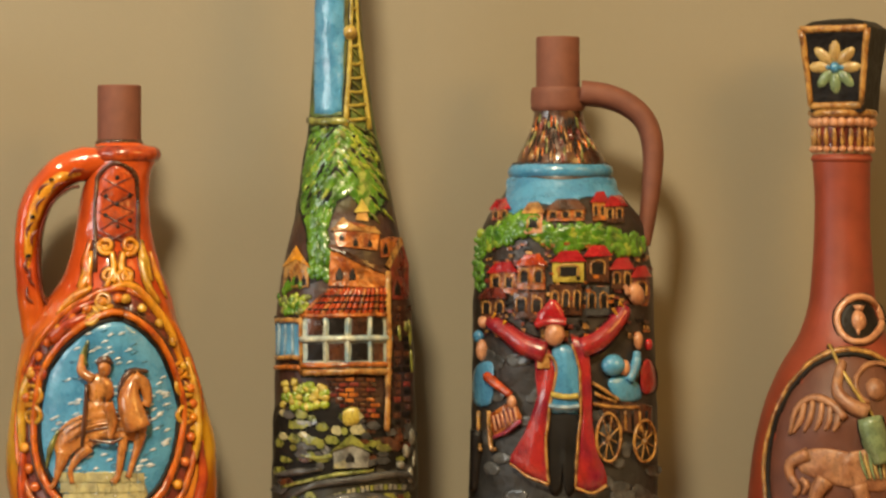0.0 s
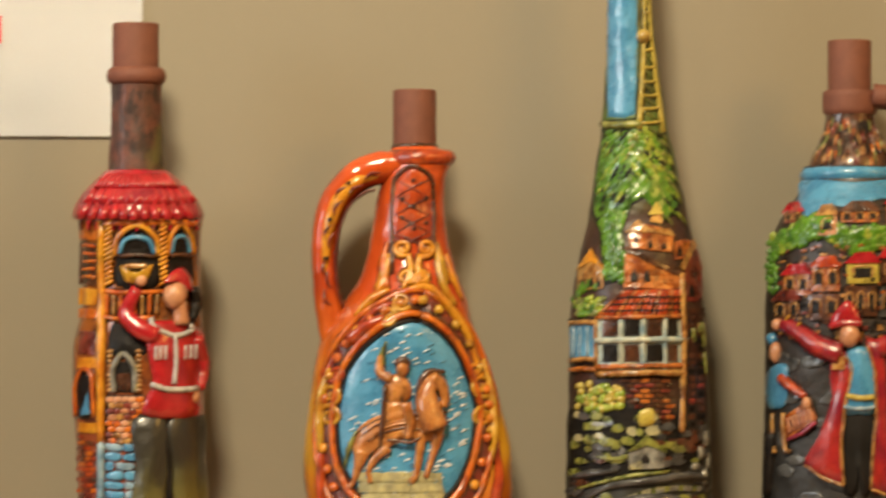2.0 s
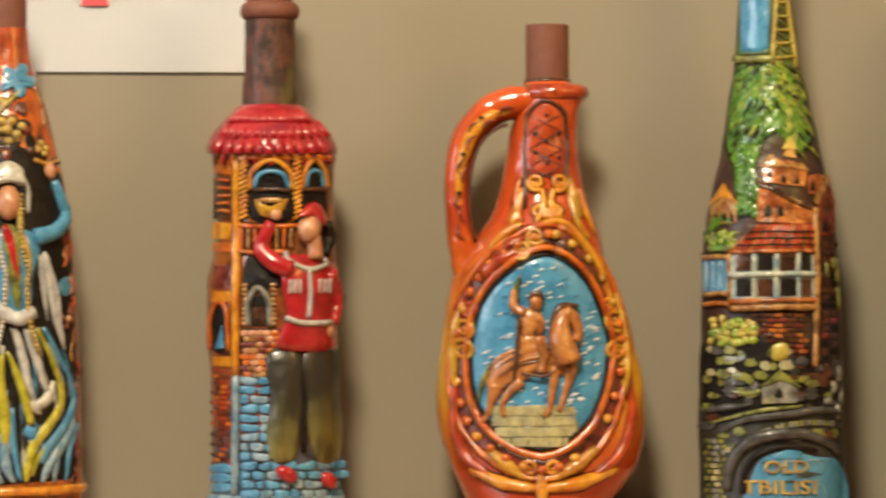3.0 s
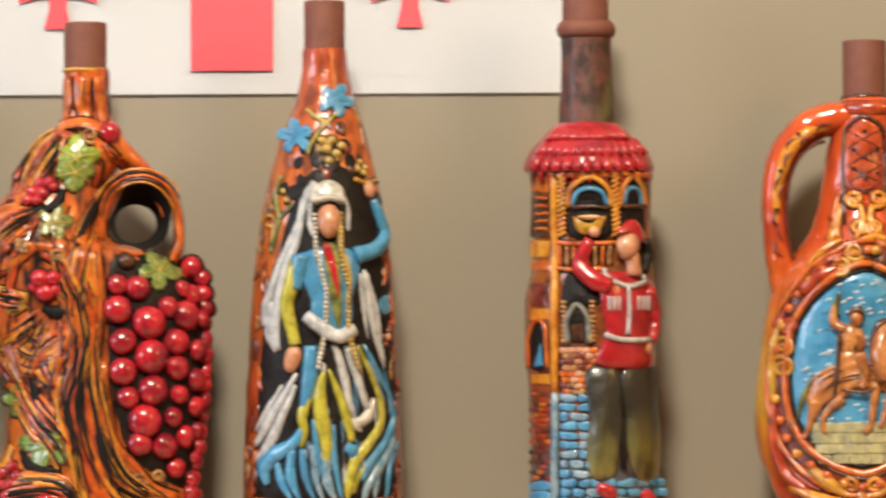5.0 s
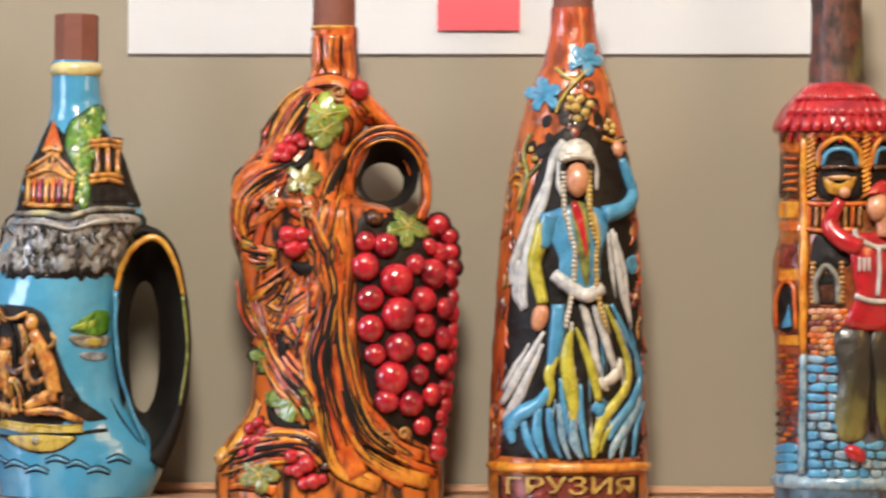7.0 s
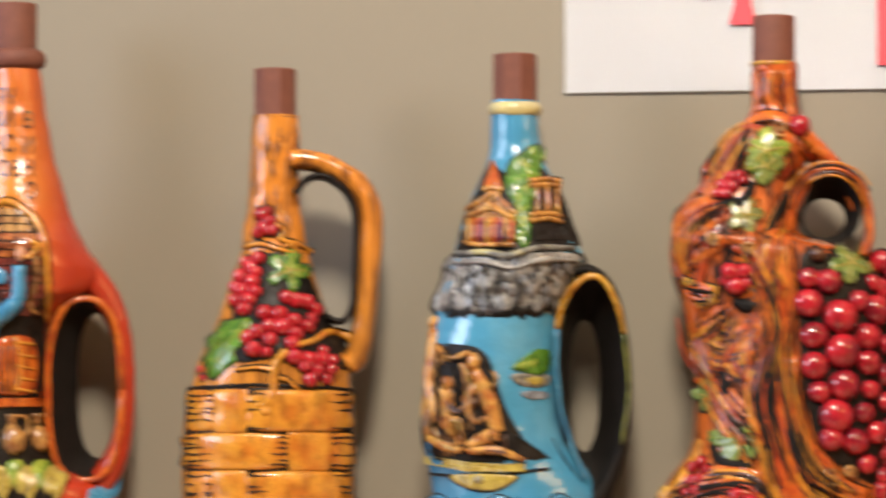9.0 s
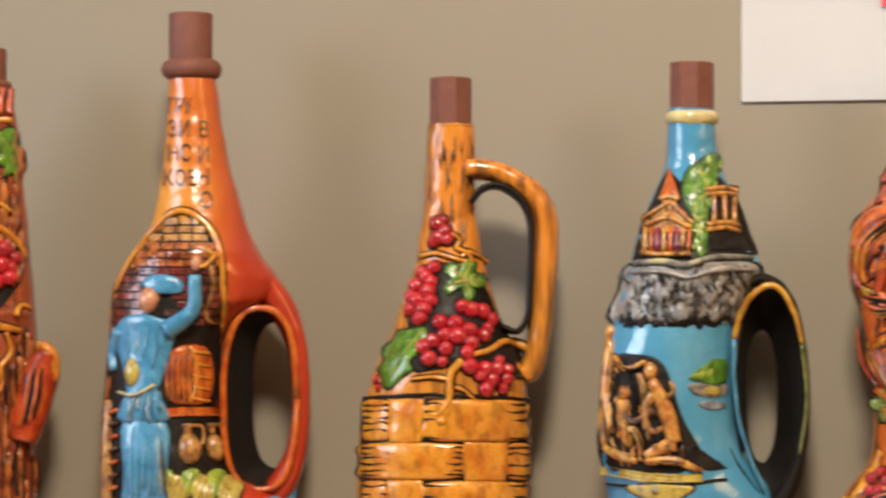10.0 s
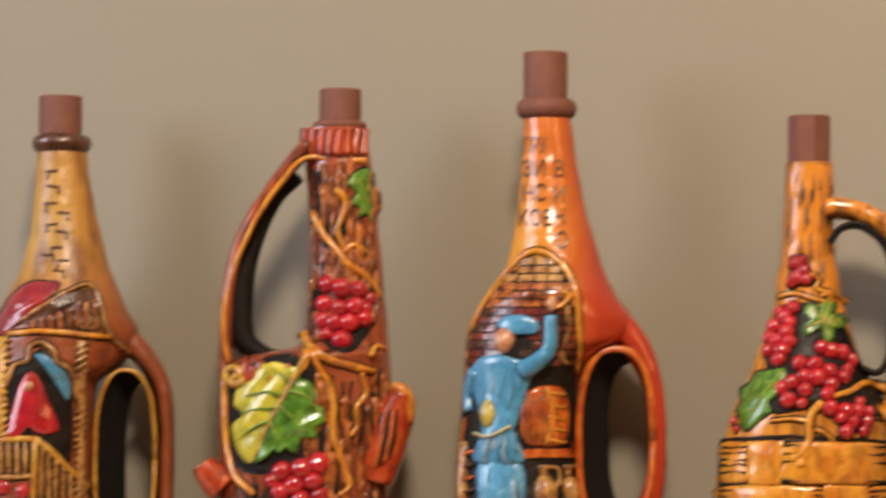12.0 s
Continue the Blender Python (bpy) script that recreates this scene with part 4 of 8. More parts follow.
    for k in range(9):
        s.lone("straw_clump", s.patch, [(175 + 22 * k + a, 1190 + (k % 3) * 14 + b) for a, b in ((0, 0), (22, -16), (46, -8), (40, 22), (20, 60), (4, 40))], 2.4, LEMON if k % 3 else LIME, True, 1.3, (20, 16, 0.4))
    s.lone("side_column", s.tube, ((62, 1005), (60, 1120), (62, 1310)), (12, 18, 18), OCHRE, lift=0.4)
    for k in range(9):
        s.lone("column_ring", s.tube, ((46, 1030 + 32 * k), (64, 1034 + 32 * k), (80, 1028 + 32 * k)), 5, BROWN if k % 2 else ORANGE, lift=3.4, per=3)
    s.lone("blue_fold", s.patch, ((470, 1200), (520, 1180), (528, 1250), (480, 1310), (440, 1300)), 1.0, BLUE)


# ---- basket bottle ----
def basket_bottle():
    rng = random.Random(9)
    s = Sheet("wine_bottle", "amber ceramic bottle like a woven basket with red grapes", -0.4332, -0.062, 12.21, 0.000344, 663, 730, 0.079, 2.117, (470, 100, 1.54))
    skin = airbrushed("basket_bottle_glaze", 0.0, 0.29, ((0.0, (0.66, 0.27, 0.035)), (0.45, (0.76, 0.30, 0.035)), (0.7, (0.78, 0.27, 0.030)), (1.0, (0.76, 0.30, 0.035))), (0.10, 0.035, 0.012), 0.75, (1, 1, 0.10), 170)
    s.body("body", ((186, 236, 362), (260, 232, 364), (340, 230, 362), (430, 224, 366), (500, 212, 378), (560, 205, 390), (640, 178, 412), (720, 150, 440), (800, 118, 478), (860, 90, 505), (920, 74, 508), (960, 62, 514), (1050, 50, 519), (1200, 48, 518), (1321, 62, 508)), skin, 0.042)
    s.spout(58, 190, 239, 356, facets=8)
    s.collar("neck_ring", 192, 238, 360, 6, BROWN, "dark glaze line under the sleeve")
    s.strap(((340, 306), (412, 312), (480, 344), (530, 388), (555, 450), (556, 540), (548, 680), (536, 780), (520, 845), (496, 868)), (30, 30, 31, 36, 36, 36, 33, 32, 34, 30), 0.017, skin, label="amber handle with dark bark streaks")
    s.strap(((352, 400), (385, 360), (440, 356), (495, 400), (518, 470), (517, 600), (510, 700), (482, 747), (440, 737)), 9, 0.0185, DARK, "handle_lining", "black-washed inner side of the handle")
    pc = Piece()
    for _ in range(34):
        u, v = rng.uniform(238, 355), rng.uniform(205, 480)
        s.tube(pc, ((u, v), (u + rng.uniform(-5, 5), v + 25), (u + rng.uniform(-5, 5), v + rng.uniform(40, 75))), (1.2, 3.2, 1), BROWN, 0.0, per=3)
    tagged(pc.make("bark_grain", s.root, "dark bark streaks on the neck"), kind="stuff")
    s.lone("grape_ground", s.patch, ((250, 560), (330, 570), (385, 610), (420, 680), (450, 750), (490, 800), (500, 880), (430, 870), (300, 850), (190, 860), (180, 760), (190, 650)), 0.4, DARK, True, 1.0, label="black-washed ground behind the grapes")
    s.lone("weave_ground", s.patch, ((60, 932), (280, 925), (512, 935), (516, 1120), (508, 1316), (280, 1320), (62, 1316), (52, 1120)), 0.3, DARK, False, 1.0, label="black-washed ground between the basket strips")
    s.lone("basket_seam", s.tube, ((62, 930), (150, 924), (280, 921), (400, 926), (514, 932)), (4, 6, 5, 6, 4), DARK, lift=0.0)
    for v0, _, v1, odd in ((935, 0, 1046, 1), (1052, 0, 1150, 0), (1156, 0, 1250, 1), (1256, 0, 1316, 0)):
        if odd:
            spans, uprights = ((62, 130), (226, 505)), ((128, 226),)
        else:
            spans, uprights = ((56, 334), (456, 526)), ((334, 456),)
        for a, b in spans:
            lo, hi = max(a, 50), min(b, 517)
            s.lone("basket_strip", s.patch, ((lo, v0 + 6), ((lo + hi) / 2, v0 - 2), (hi, v0 + 6), (hi + 2, (v0 + v1) / 2), (hi, v1 - 6), ((lo + hi) / 2, v1 + 1), (lo, v1 - 6), (lo - 2, (v0 + v1) / 2)), 2.4, AMBER, True, 1.25)
            gr = Piece()
            for k in range(6):
                v = v0 + 14 + (v1 - v0 - 26) * k / 5 + rng.uniform(-5, 5)
                if rng.random() < 0.25:
                    continue
                for x0, x1 in ((lo + 2, lo + rng.uniform(30, 75)), (hi - rng.uniform(25, 60), hi - 2)):
                    s.tube(gr, ((x0, v), ((x0 + x1) / 2, v + rng.uniform(-3, 3)), (x1, v)), (4.2, 2.6, 0.8) if x0 == lo + 2 else (0.8, 2.6, 4.2), DARK, 2.5, per=3, n=5)
            tagged(gr.make("strip_grain", s.root), kind="stuff")
        for a, b in uprights:
            s.lone("basket_upright", s.patch, ((a, v0 - 4), (b, v0 - 4), (b - 3, v1 + 4), (a + 3, v1 + 4)), 1.6, AMBER, False, 1.15)
    for line, r in ((((212, 545), (260, 535), (310, 550), (345, 560)), (7, 6)), (((300, 480), (325, 500), (315, 520), (345, 535), (360, 560)), (5, 7)), (((330, 825), (300, 870), (295, 935), (270, 970), (250, 975)), (11, 7)), (((298, 880), (250, 872), (190, 880)), (6, 4)),
                    (((310, 900), (335, 910), (365, 935)), (6, 4)), (((292, 950), (310, 975), (330, 978)), (5, 3)), (((340, 815), (400, 800), (450, 775), (500, 790), (545, 830)), (8, 12)), (((400, 560), (350, 530), (330, 545)), (6, 5))):
        s.lone("vine", s.tube, line, r, AMBER, lift=1.4)
    s.lone("vine_bud", s.blob, 274, 992, 15, 14, AMBER, lift=1.8)
    s.leaf(335, 608, 66, 20, GREEN, LEMON, high=2.6, tint=LIME)
    lf = Piece()
    s.patch(lf, ((230, 736), (234, 764), (212, 784), (206, 812), (186, 834), (194, 856), (166, 876), (140, 902), (118, 900), (112, 868), (102, 852), (118, 824), (116, 794), (138, 778), (154, 748), (184, 742)), 2.4, GREEN, True, 1.1, (35, 34, 0.3), per=2)
    s.tube(lf, ((226, 742), (172, 812), (124, 890)), (4, 3, 1.5), LIME, 2.6, per=4)
    for a, e in (((205, 772), (150, 780)), ((205, 772), (204, 806)), ((178, 806), (122, 824)), ((178, 806), (186, 846)), ((150, 846), (112, 860)), ((150, 846), (156, 878))):
        s.tube(lf, (a, e), (2.6, 1.2), LIME, 2.5, per=3)
    lf.make("vine_leaf", s.root)
    s.berries([(262, 455, 22), (282, 475, 21), (265, 492, 22), (290, 497, 18), (252, 505, 17), (276, 445, 15)], BERRY)
    s.berries([(232, 600, 22), (252, 575, 20), (205, 625, 24), (238, 640, 23), (210, 665, 24), (245, 615, 20), (225, 690, 24), (190, 690, 20), (245, 665, 20), (215, 715, 22), (192, 655, 21), (220, 585, 18)], BERRY)
    s.berries([(270, 722, 23), (312, 725, 24), (355, 690, 24), (385, 695, 24), (410, 715, 21), (350, 745, 23), (320, 762, 26), (285, 758, 23), (250, 775, 23), (355, 780, 22), (388, 760, 22), (225, 790, 22), (285, 795, 22), (240, 822, 24), (278, 830, 17), (345, 806, 21), (400, 740, 18), (330, 680, 21)], BERRY)
    s.berries([(352, 842, 23), (392, 850, 24), (425, 850, 23), (412, 880, 22), (450, 878, 20), (395, 905, 22), (440, 905, 17), (378, 868, 18), (430, 828, 17), (455, 852, 17)], BERRY)
    s.berries([(98, 880, 11), (104, 902, 10)], BERRY)


# ---- blue castle bottle ----
def castle_bottle():
    rng = random.Random(12)
    s = Sheet("wine_bottle", "blue ceramic bottle with a cliff castle and a round handle hole", -0.2850, -0.062, 8.24, 0.000339, 1090, 731, 0.079, 2.091, (900, 80, 1.52))
    skin = airbrushed("castle_bottle_glaze", 0.0, 0.29, ((0.0, (0.06, 0.28, 0.50)), (0.3, (0.09, 0.36, 0.60)), (0.6, (0.10, 0.38, 0.60)), (1.0, (0.07, 0.30, 0.55))), (0.22, 0.40, 0.48), 0.25, (1, 1, 0.5), 45, 0.16)
    s.body("body", ((172, 222, 348), (240, 222, 352), (300, 220, 360), (360, 205, 380), (420, 175, 408), (500, 145, 425), (560, 130, 458), (610, 112, 480), (660, 98, 452), (720, 80, 424), (800, 62, 410), (900, 48, 404), (1000, 42, 408), (1080, 44, 430), (1150, 52, 470), (1200, 62, 510), (1260, 70, 530), (1342, 90, 500)), skin, 0.040)
    s.spout(46, 176, 227, 349, facets=8)
    s.collar("cream_ring", 196, 222, 353, 20, CREAM_BAND, "cream-yellow ring under the sleeve", 1.1)
    s.strap(((420, 650), (470, 630), (525, 655), (565, 730), (586, 850), (590, 960), (578, 1080), (545, 1180), (500, 1250)), (20, 18, 15, 12, 11, 11, 14, 24, 40), 0.022, INK, label="dark outer band of the round handle")
    s.funnel((497, 935, 92, 288), (474, 942, 42, 176), -0.020, 0.008, INK, None, 6, 2.2)
    rim = Piece()
    s.rod(rim, ((400, 790), (415, 730), (445, 675), (490, 645), (530, 662), (562, 720), (582, 800)), (7, 9, 10, 8, 6), YELLOW, -0.024)
    s.rod(rim, ((582, 800), (592, 900), (590, 1000), (574, 1100)), (6, 4, 4, 4), OLIVE, -0.023)
    s.rod(rim, ((400, 790), (400, 900), (412, 1000), (440, 1100), (480, 1190)), (7, 6, 5, 5), SEA, -0.024)
    rim.make("hole_rim", s.root, "yellow and blue painted rim of the round hole")
    grn = Piece()
    s.patch(grn, ((355, 290), (362, 340), (335, 400), (330, 470), (325, 560), (300, 560), (290, 470), (262, 400), (270, 345), (310, 310)), 1.6, GREEN, True, 1.2, (60, 30, 0.4))
    for k in range(60):
        t = k / 60
        u = 345 - 55 * t + rng.uniform(-36, 30) * (1 - 0.6 * t)
        s.blob(grn, u, 305 + 240 * t, rng.uniform(5, 9), rng.uniform(10, 22), GREEN if rng.random() < 0.6 else LIME, 0.7, rng.uniform(-40, 40), lift=1.4, n=7, m=4)
    tagged(grn.make("foliage", s.root, "green foliage between the buildings"), kind="stuff")

    s.lone("town_ground", s.patch, s.drawn(((1026, 335), (1046, 298), (1072, 322), (1092, 310), (1138, 310), (1166, 342), (1186, 392), (1206, 450), (1150, 460), (1090, 464), (984, 460), (998, 400))), 0.4, DARK, False, 1.0, label="black-washed ground behind the buildings")
    church = s.lone("church", s.slab, s.drawn(((1006, 384), (1030, 372), (1048, 362), (1070, 376), (1086, 398), (1086, 446), (1000, 444))), 1.8, OCHRE, label="gilded relief church with a steeple")
    s.lone("steeple", s.slab, s.drawn(((1038, 344), (1061, 344), (1063, 388), (1035, 388))), 2.6, GILT, parent=church)
    s.lone("steeple_roof", s.slab, s.drawn(((1032, 350), (1050, 296), (1068, 350))), 3.2, ORANGE, parent=church)
    for x in (1044, 1055):
        s.lone("steeple_window", s.rect, (x - 902.6) * 1.52, 412, (x - 897.4) * 1.52, 446, 0.4, DARK, base=2.5, parent=church)
    for k, x in enumerate(range(1008, 1086, 11)):
        s.lone("church_pillar", s.tube, s.drawn(((x, 402), (x - 2, 445))), 6, (GILT, ORANGE, PURPLE)[k % 3], lift=2.2, per=3, parent=church)
        s.lone("church_niche", s.tube, s.drawn(((x + 5.5, 410), (x + 4, 442))), 4, DARK, lift=2.0, per=3, parent=church)
    for line in (((1002, 388), (1026, 372), (1050, 358), (1070, 374), (1090, 396)), ((1004, 400), (1046, 384), (1088, 404)), ((1033, 352), (1050, 348), (1066, 352)), ((1000, 446), (1044, 449), (1088, 449))):
        s.lone("roof_edge", s.tube, s.drawn(line), 7, GILT, lift=2.8, parent=church)
    pav = Piece()
    s.rect(pav, 335, 500, 428, 548, 1.4, DARK)
    for v in (388, 402, 480, 495):
        s.tube(pav, ((326, v), (370, v - 4), (412, v + 4)), 8, GILT, 2.0)
    for u in (346, 374, 400):
        s.tube(pav, ((u, 405), (u + 2, 475)), 7, GILT, 1.8)
    s.rect(pav, 338, 408, 405, 474, 0.5, DARK)
    pav.make("pavilion", s.root, "ochre columned relief pavilion")
    s.lone("ledge", s.tube, ((132, 585), (200, 580), (270, 590), (350, 568), (448, 572)), (8, 10, 8), STONE, lift=1.4)
    cl = Piece()
    s.patch(cl, ((122, 588), (280, 580), (448, 582), (474, 620), (444, 680), (418, 745), (260, 752), (70, 746), (92, 660)), 0.5, CLIFF_GREY, True, 1.0)
    for k in range(120):
        u, v = rng.uniform(90, 462), rng.uniform(588, 700)
        if u > 425 and v > 640:
            continue
        d, e = rng.uniform(-16, 16), rng.uniform(26, 62)
        s.tube(cl, ((u, v), (u + d * 0.3, v + e * 0.5), (u + d, min(v + e, 742))), (rng.uniform(3, 8), rng.uniform(9, 17), rng.uniform(3, 7)), (CLIFF_GREY, CLIFF_GREY, SLATE, CLIFF_GREY, GREY_BLUE)[k % 5], rng.uniform(0.2, 1.2), n=5, per=2, high=0.45, lined=False)
    for k in range(40):
        u, v = rng.uniform(110, 455), rng.uniform(600, 735)
        s.tube(cl, ((u, v), (u + rng.uniform(-12, 12), v + 14), (u + rng.uniform(-18, 18), v + 30)), (1.5, 3.2, 1.5), INK, 2.4, n=5, per=2, lined=False)
    s.tube(cl, ((120, 612), (200, 606), (280, 622), (370, 600), (455, 606)), (4, 9, 5, 9, 4), CLIFF_GREY, 2.2, lined=False)
    for k in range(26):
        u = 100 + 13 * k
        s.blob(cl, u, 742 + rng.uniform(-8, 8), 12, rng.uniform(8, 20), DARK, 0.4)
    tagged(cl.make("cliff", s.root, "grey-blue faceted relief cliff"), kind="stuff")
    s.lone("bush", s.patch, ((278, 895), (300, 872), (330, 852), (352, 842), (378, 846), (386, 866), (380, 905), (350, 912), (310, 906)), 1.5, GREEN, True, 1.2, (20, 24, 0.35), base=0.11)
    s.lone("bush", s.patch, ((286, 892), (312, 876), (345, 868), (350, 884), (318, 898)), 1.8, LIME, True, 1.1, (20, 18, 0.3), base=0.2)
    s.lone("islet", s.patch, ((276, 914), (310, 908), (380, 912), (386, 925), (372, 942), (330, 946), (292, 936)), 1.0, STONE, True, 1.0, (80, 22, 0.3), base=0.11)
    # pale yellow reflection below the islet, put in as a painted patch
    s.lone("islet", s.patch, ((318, 922), (345, 916), (368, 922), (362, 936), (330, 938)), 1.3, LEMON, True, 1.0, base=0.2)
    s.lone("islet", s.patch, ((304, 962), (340, 954), (376, 960), (372, 976), (320, 976)), 0.8, GREY_BLUE, True, 1.0, base=0.11)
    fig = Piece()
    for k in range(60):
        u, v = rng.uniform(50, 270), rng.uniform(820, 1105)
        if u > 195 + (v - 900) * 0.40 or (v < 880 and 105 < u < 160):
            continue
        s.tube(fig, ((u, v), (u + rng.uniform(-9, 9), v + 18), (u + rng.uniform(-12, 12), v + rng.uniform(28, 55))), (3, rng.uniform(5, 9), 3), rng.choice((OCHRE, GILT, DARK, BROWN)), rng.uniform(0.8, 2.0), n=6, per=3, lined=False)
    for pts, r in ((((946, 600), (941, 650), (938, 700), (950, 765)), (11, 15, 14, 9)), (((940, 690), (932, 740), (938, 800)), (9, 10, 6)), (((952, 630), (975, 652), (1008, 640)), (8, 7, 5)), (((966, 706), (968, 740), (978, 790)), (11, 13, 10)), (((960, 716), (984, 744), (1006, 736)), (6, 6, 4)), (((962, 770), (985, 760), (998, 790), (1000, 815)), (8, 8, 6, 5)),
                   (((1018, 672), (1034, 705), (1048, 742), (1058, 782)), (11, 15, 16, 14)), (((1022, 690), (1006, 730), (1020, 764), (1050, 746)), (7, 7, 6, 5)), (((1060, 786), (1032, 792), (1008, 806)), (14, 13, 9)), (((1008, 814), (1060, 814), (1108, 832)), (9, 9, 5)), (((1046, 700), (1056, 690), (1052, 672)), (6, 5, 4)), (((934, 790), (960, 806), (992, 814)), (8, 10, 6)), (((996, 660), (1004, 690), (1000, 730)), (6, 7, 4))):
        s.tube(fig, s.drawn(pts), [q * 1.42 for q in r], GILT, 2.2, high=0.8, lined=False)
        strands(s, s.drawn(pts), [q * 1.3 for q in r], 4, (INK, OCHRE, BROWN, GOLD), rng, (1.2, 3.6, 1.2), 4.6, "relief_fold")
    for x, y, r in ((946, 588, 10), (968, 694, 10), (1016, 656, 12)):
        (u, v), = s.drawn(((x, y),))
        s.blob(fig, u, v, r * 1.5, r * 2.0, GILT, 0.9, 0, 3.0)
    for pts in (((972, 650), (985, 700), (984, 740)), ((1004, 745), (1020, 775), (1010, 795)), ((956, 660), (952, 720), (962, 760)), ((1035, 760), (1030, 780), (1040, 790)), ((990, 800), (1010, 808), (1060, 806))):
        s.tube(fig, s.drawn(pts), (3, 8, 3), INK, 2.8, high=0.6, lined=False)
    fig.make("relief_figure", s.root, "plain gilded group of relief shapes")
    bk = Piece()
    s.patch(bk, ((70, 840), (150, 830), (215, 860), (260, 990), (330, 1110), (380, 1140), (200, 1150), (50, 1130), (40, 960)), 0.5, DARK, True, 1.0)
    bk.make("group_ground", s.root, "black-washed ground behind the group")
    s.lone("plinth", s.slab, ((44, 1130), (180, 1148), (315, 1150), (318, 1172), (160, 1172), (44, 1152)), 2.6, LEMON)
    # shade under the plinth, drawn as a dark line
    s.lone("plinth_shadow_line", s.tube, ((60, 1178), (180, 1186), (380, 1166)), 5, DARK, lift=0.3)
    s.lone("shell_bracket", s.patch, ((118, 1180), (290, 1182), (260, 1215), (200, 1225), (145, 1212)), 2.0, LEMON)
    s.lone("bracket_bead", s.blob, 190, 1194, 13, 13, STONE, 0.9, lift=2.0)
    for k in range(7):
        u, v = 80 + 55 * k, 1250 + 14 * (k % 3)
        s.lone("water_ripple", s.tube, ((u - 30, v), (u, v - 10), (u + 34, v + 2)), (3, 6, 3), SEA, lift=0.5)
    s.lone("crease", s.tube, ((390, 1080), (420, 1140), (470, 1200)), (2, 4, 2), DARK, lift=0.1)


balcony_bottle()
trunk_bottle()
cellar_bottle()
basket_bottle()
castle_bottle()


# ---- gnarled trunk bottle with a bunch of grapes ----
def grape_bottle():
    rng = random.Random(21)
    s = Sheet("wine_bottle", "orange gnarled tree-trunk ceramic bottle with a red grape bunch", -0.1298, -0.062, 5.25, 0.000339, 485, 600, 0.103, 2.090, (260, 0, 1.36))
    skin = airbrushed("grape_bottle_glaze", 0.0, 0.29, ((0.0, (0.62, 0.17, 0.02)), (0.4, (0.55, 0.11, 0.018)), (0.75, (0.66, 0.14, 0.02)), (0.95, (0.70, 0.14, 0.02))), (0.014, 0.010, 0.009), 1.0, (1.2, 1.2, 0.30), 95)
    s.body("body", ((98, 254, 364), (150, 256, 366), (215, 252, 372), (250, 222, 395), (300, 190, 410), (340, 165, 385), (380, 140, 360), (420, 100, 352), (460, 72, 355), (490, 65, 362), (515, 60, 388), (542, 58, 482), (575, 60, 536), (610, 63, 562), (650, 76, 582), (720, 100, 596), (800, 116, 600), (880, 120, 596), (950, 116, 586), (1020, 108, 582), (1080, 62, 576), (1130, 38, 574), (1200, 28, 576), (1229, 30, 574)), skin, 0.044)
    s.spout(-14, 100, 256, 358)
    s.collar("neck_ring", 101, 252, 361, 6, YELLOW, "yellow line under the sleeve")
    # the loop over the hole
    s.strap(((345, 520), (352, 440), (392, 375), (440, 350), (494, 376), (524, 435), (530, 510), (515, 560)), (16, 20, 20, 19, 16, 15, 14, 14), 0.020, ORANGE, "hole_arch", "orange branch arching over the handle hole")
    s.strap(((368, 258), (412, 308), (458, 356), (500, 408)), (18, 22, 20, 12), 0.018, ORANGE, "branch_shoulder", "orange branch above the handle hole")
    s.funnel((436, 452, 76, 80), (426, 470, 50, 46), -0.020, 0.004, INK, None, 5, 2.1)
    for k in range(5):
        r0 = 82 + 8 * k
        pts = [(438 + r0 * math.cos(w), 456 + (r0 + 6) * math.sin(w)) for w in np.linspace(math.pi * (1.0 + 0.02 * k), math.pi * (1.98 - 0.04 * k), 14)]
        gp = Piece()
        s.rod(gp, pts, (2, 3.5, 2), (AMBER, BROWN, ORANGE, DARK, AMBER)[k], -0.0205 + 0.0008 * abs(k - 2))
        gp.make("arch_grain", s.root)
    # the bark: orange ridges over a dark ground
    def ridge(pts, r, p=ORANGE, lift=1.0):
        s.lone("bark_ridge", s.tube, pts, [q * 1.2 for q in r], p, lift=lift * 0.6, n=8, high=0.32, lined=max(r) > 7)
        if max(r) > 9 and len(pts) > 2:
            line = glide(pts, 4)
            rr = np.interp(np.linspace(0, 1, len(line)), np.linspace(0, 1, len(r)), r) * 1.2
            for off in (-0.62, -0.25, 0.12, 0.5):
                a, e = sorted((rng.randrange(len(line) // 2), len(line) // 2 + rng.randrange(len(line) // 2)))
                if e - a < 3:
                    continue
                run = []
                for i in range(a, e + 1):
                    t = line[min(i + 1, len(line) - 1)] - line[max(i - 1, 0)]
                    t /= np.linalg.norm(t) + 1e-9
                    run.append(line[i] + off * rr[i] * np.array((-t[1], t[0])))
                top = lift * 0.6 + math.sqrt(1 - off * off) * 0.29 * float(np.mean(rr[a:e + 1])) * s.unit * 1000
                s.lone("bark_groove", s.tube, run[::2] if len(run) > 6 else run, (1.0, 3.0, 1.0), DARK if off != 0.12 else AMBER, lift=top, n=5, per=2)

    ridge(((330, 420), (300, 500), (312, 600), (318, 700), (285, 800), (280, 900), (310, 1000), (330, 1100), (370, 1180)), (12, 16, 26, 20, 18, 22, 26, 24))
    ridge(((352, 390), (338, 470), (330, 560), (340, 660), (330, 760), (322, 860), (335, 940)), (14, 14, 16, 14, 10, 8))
    ridge(((350, 800), (352, 900), (372, 1000), (420, 1060), (470, 1110), (530, 1130)), (8, 14, 18, 16, 12))
    ridge(((105, 640), (110, 700), (125, 760), (150, 800)), (22, 28, 26, 14))
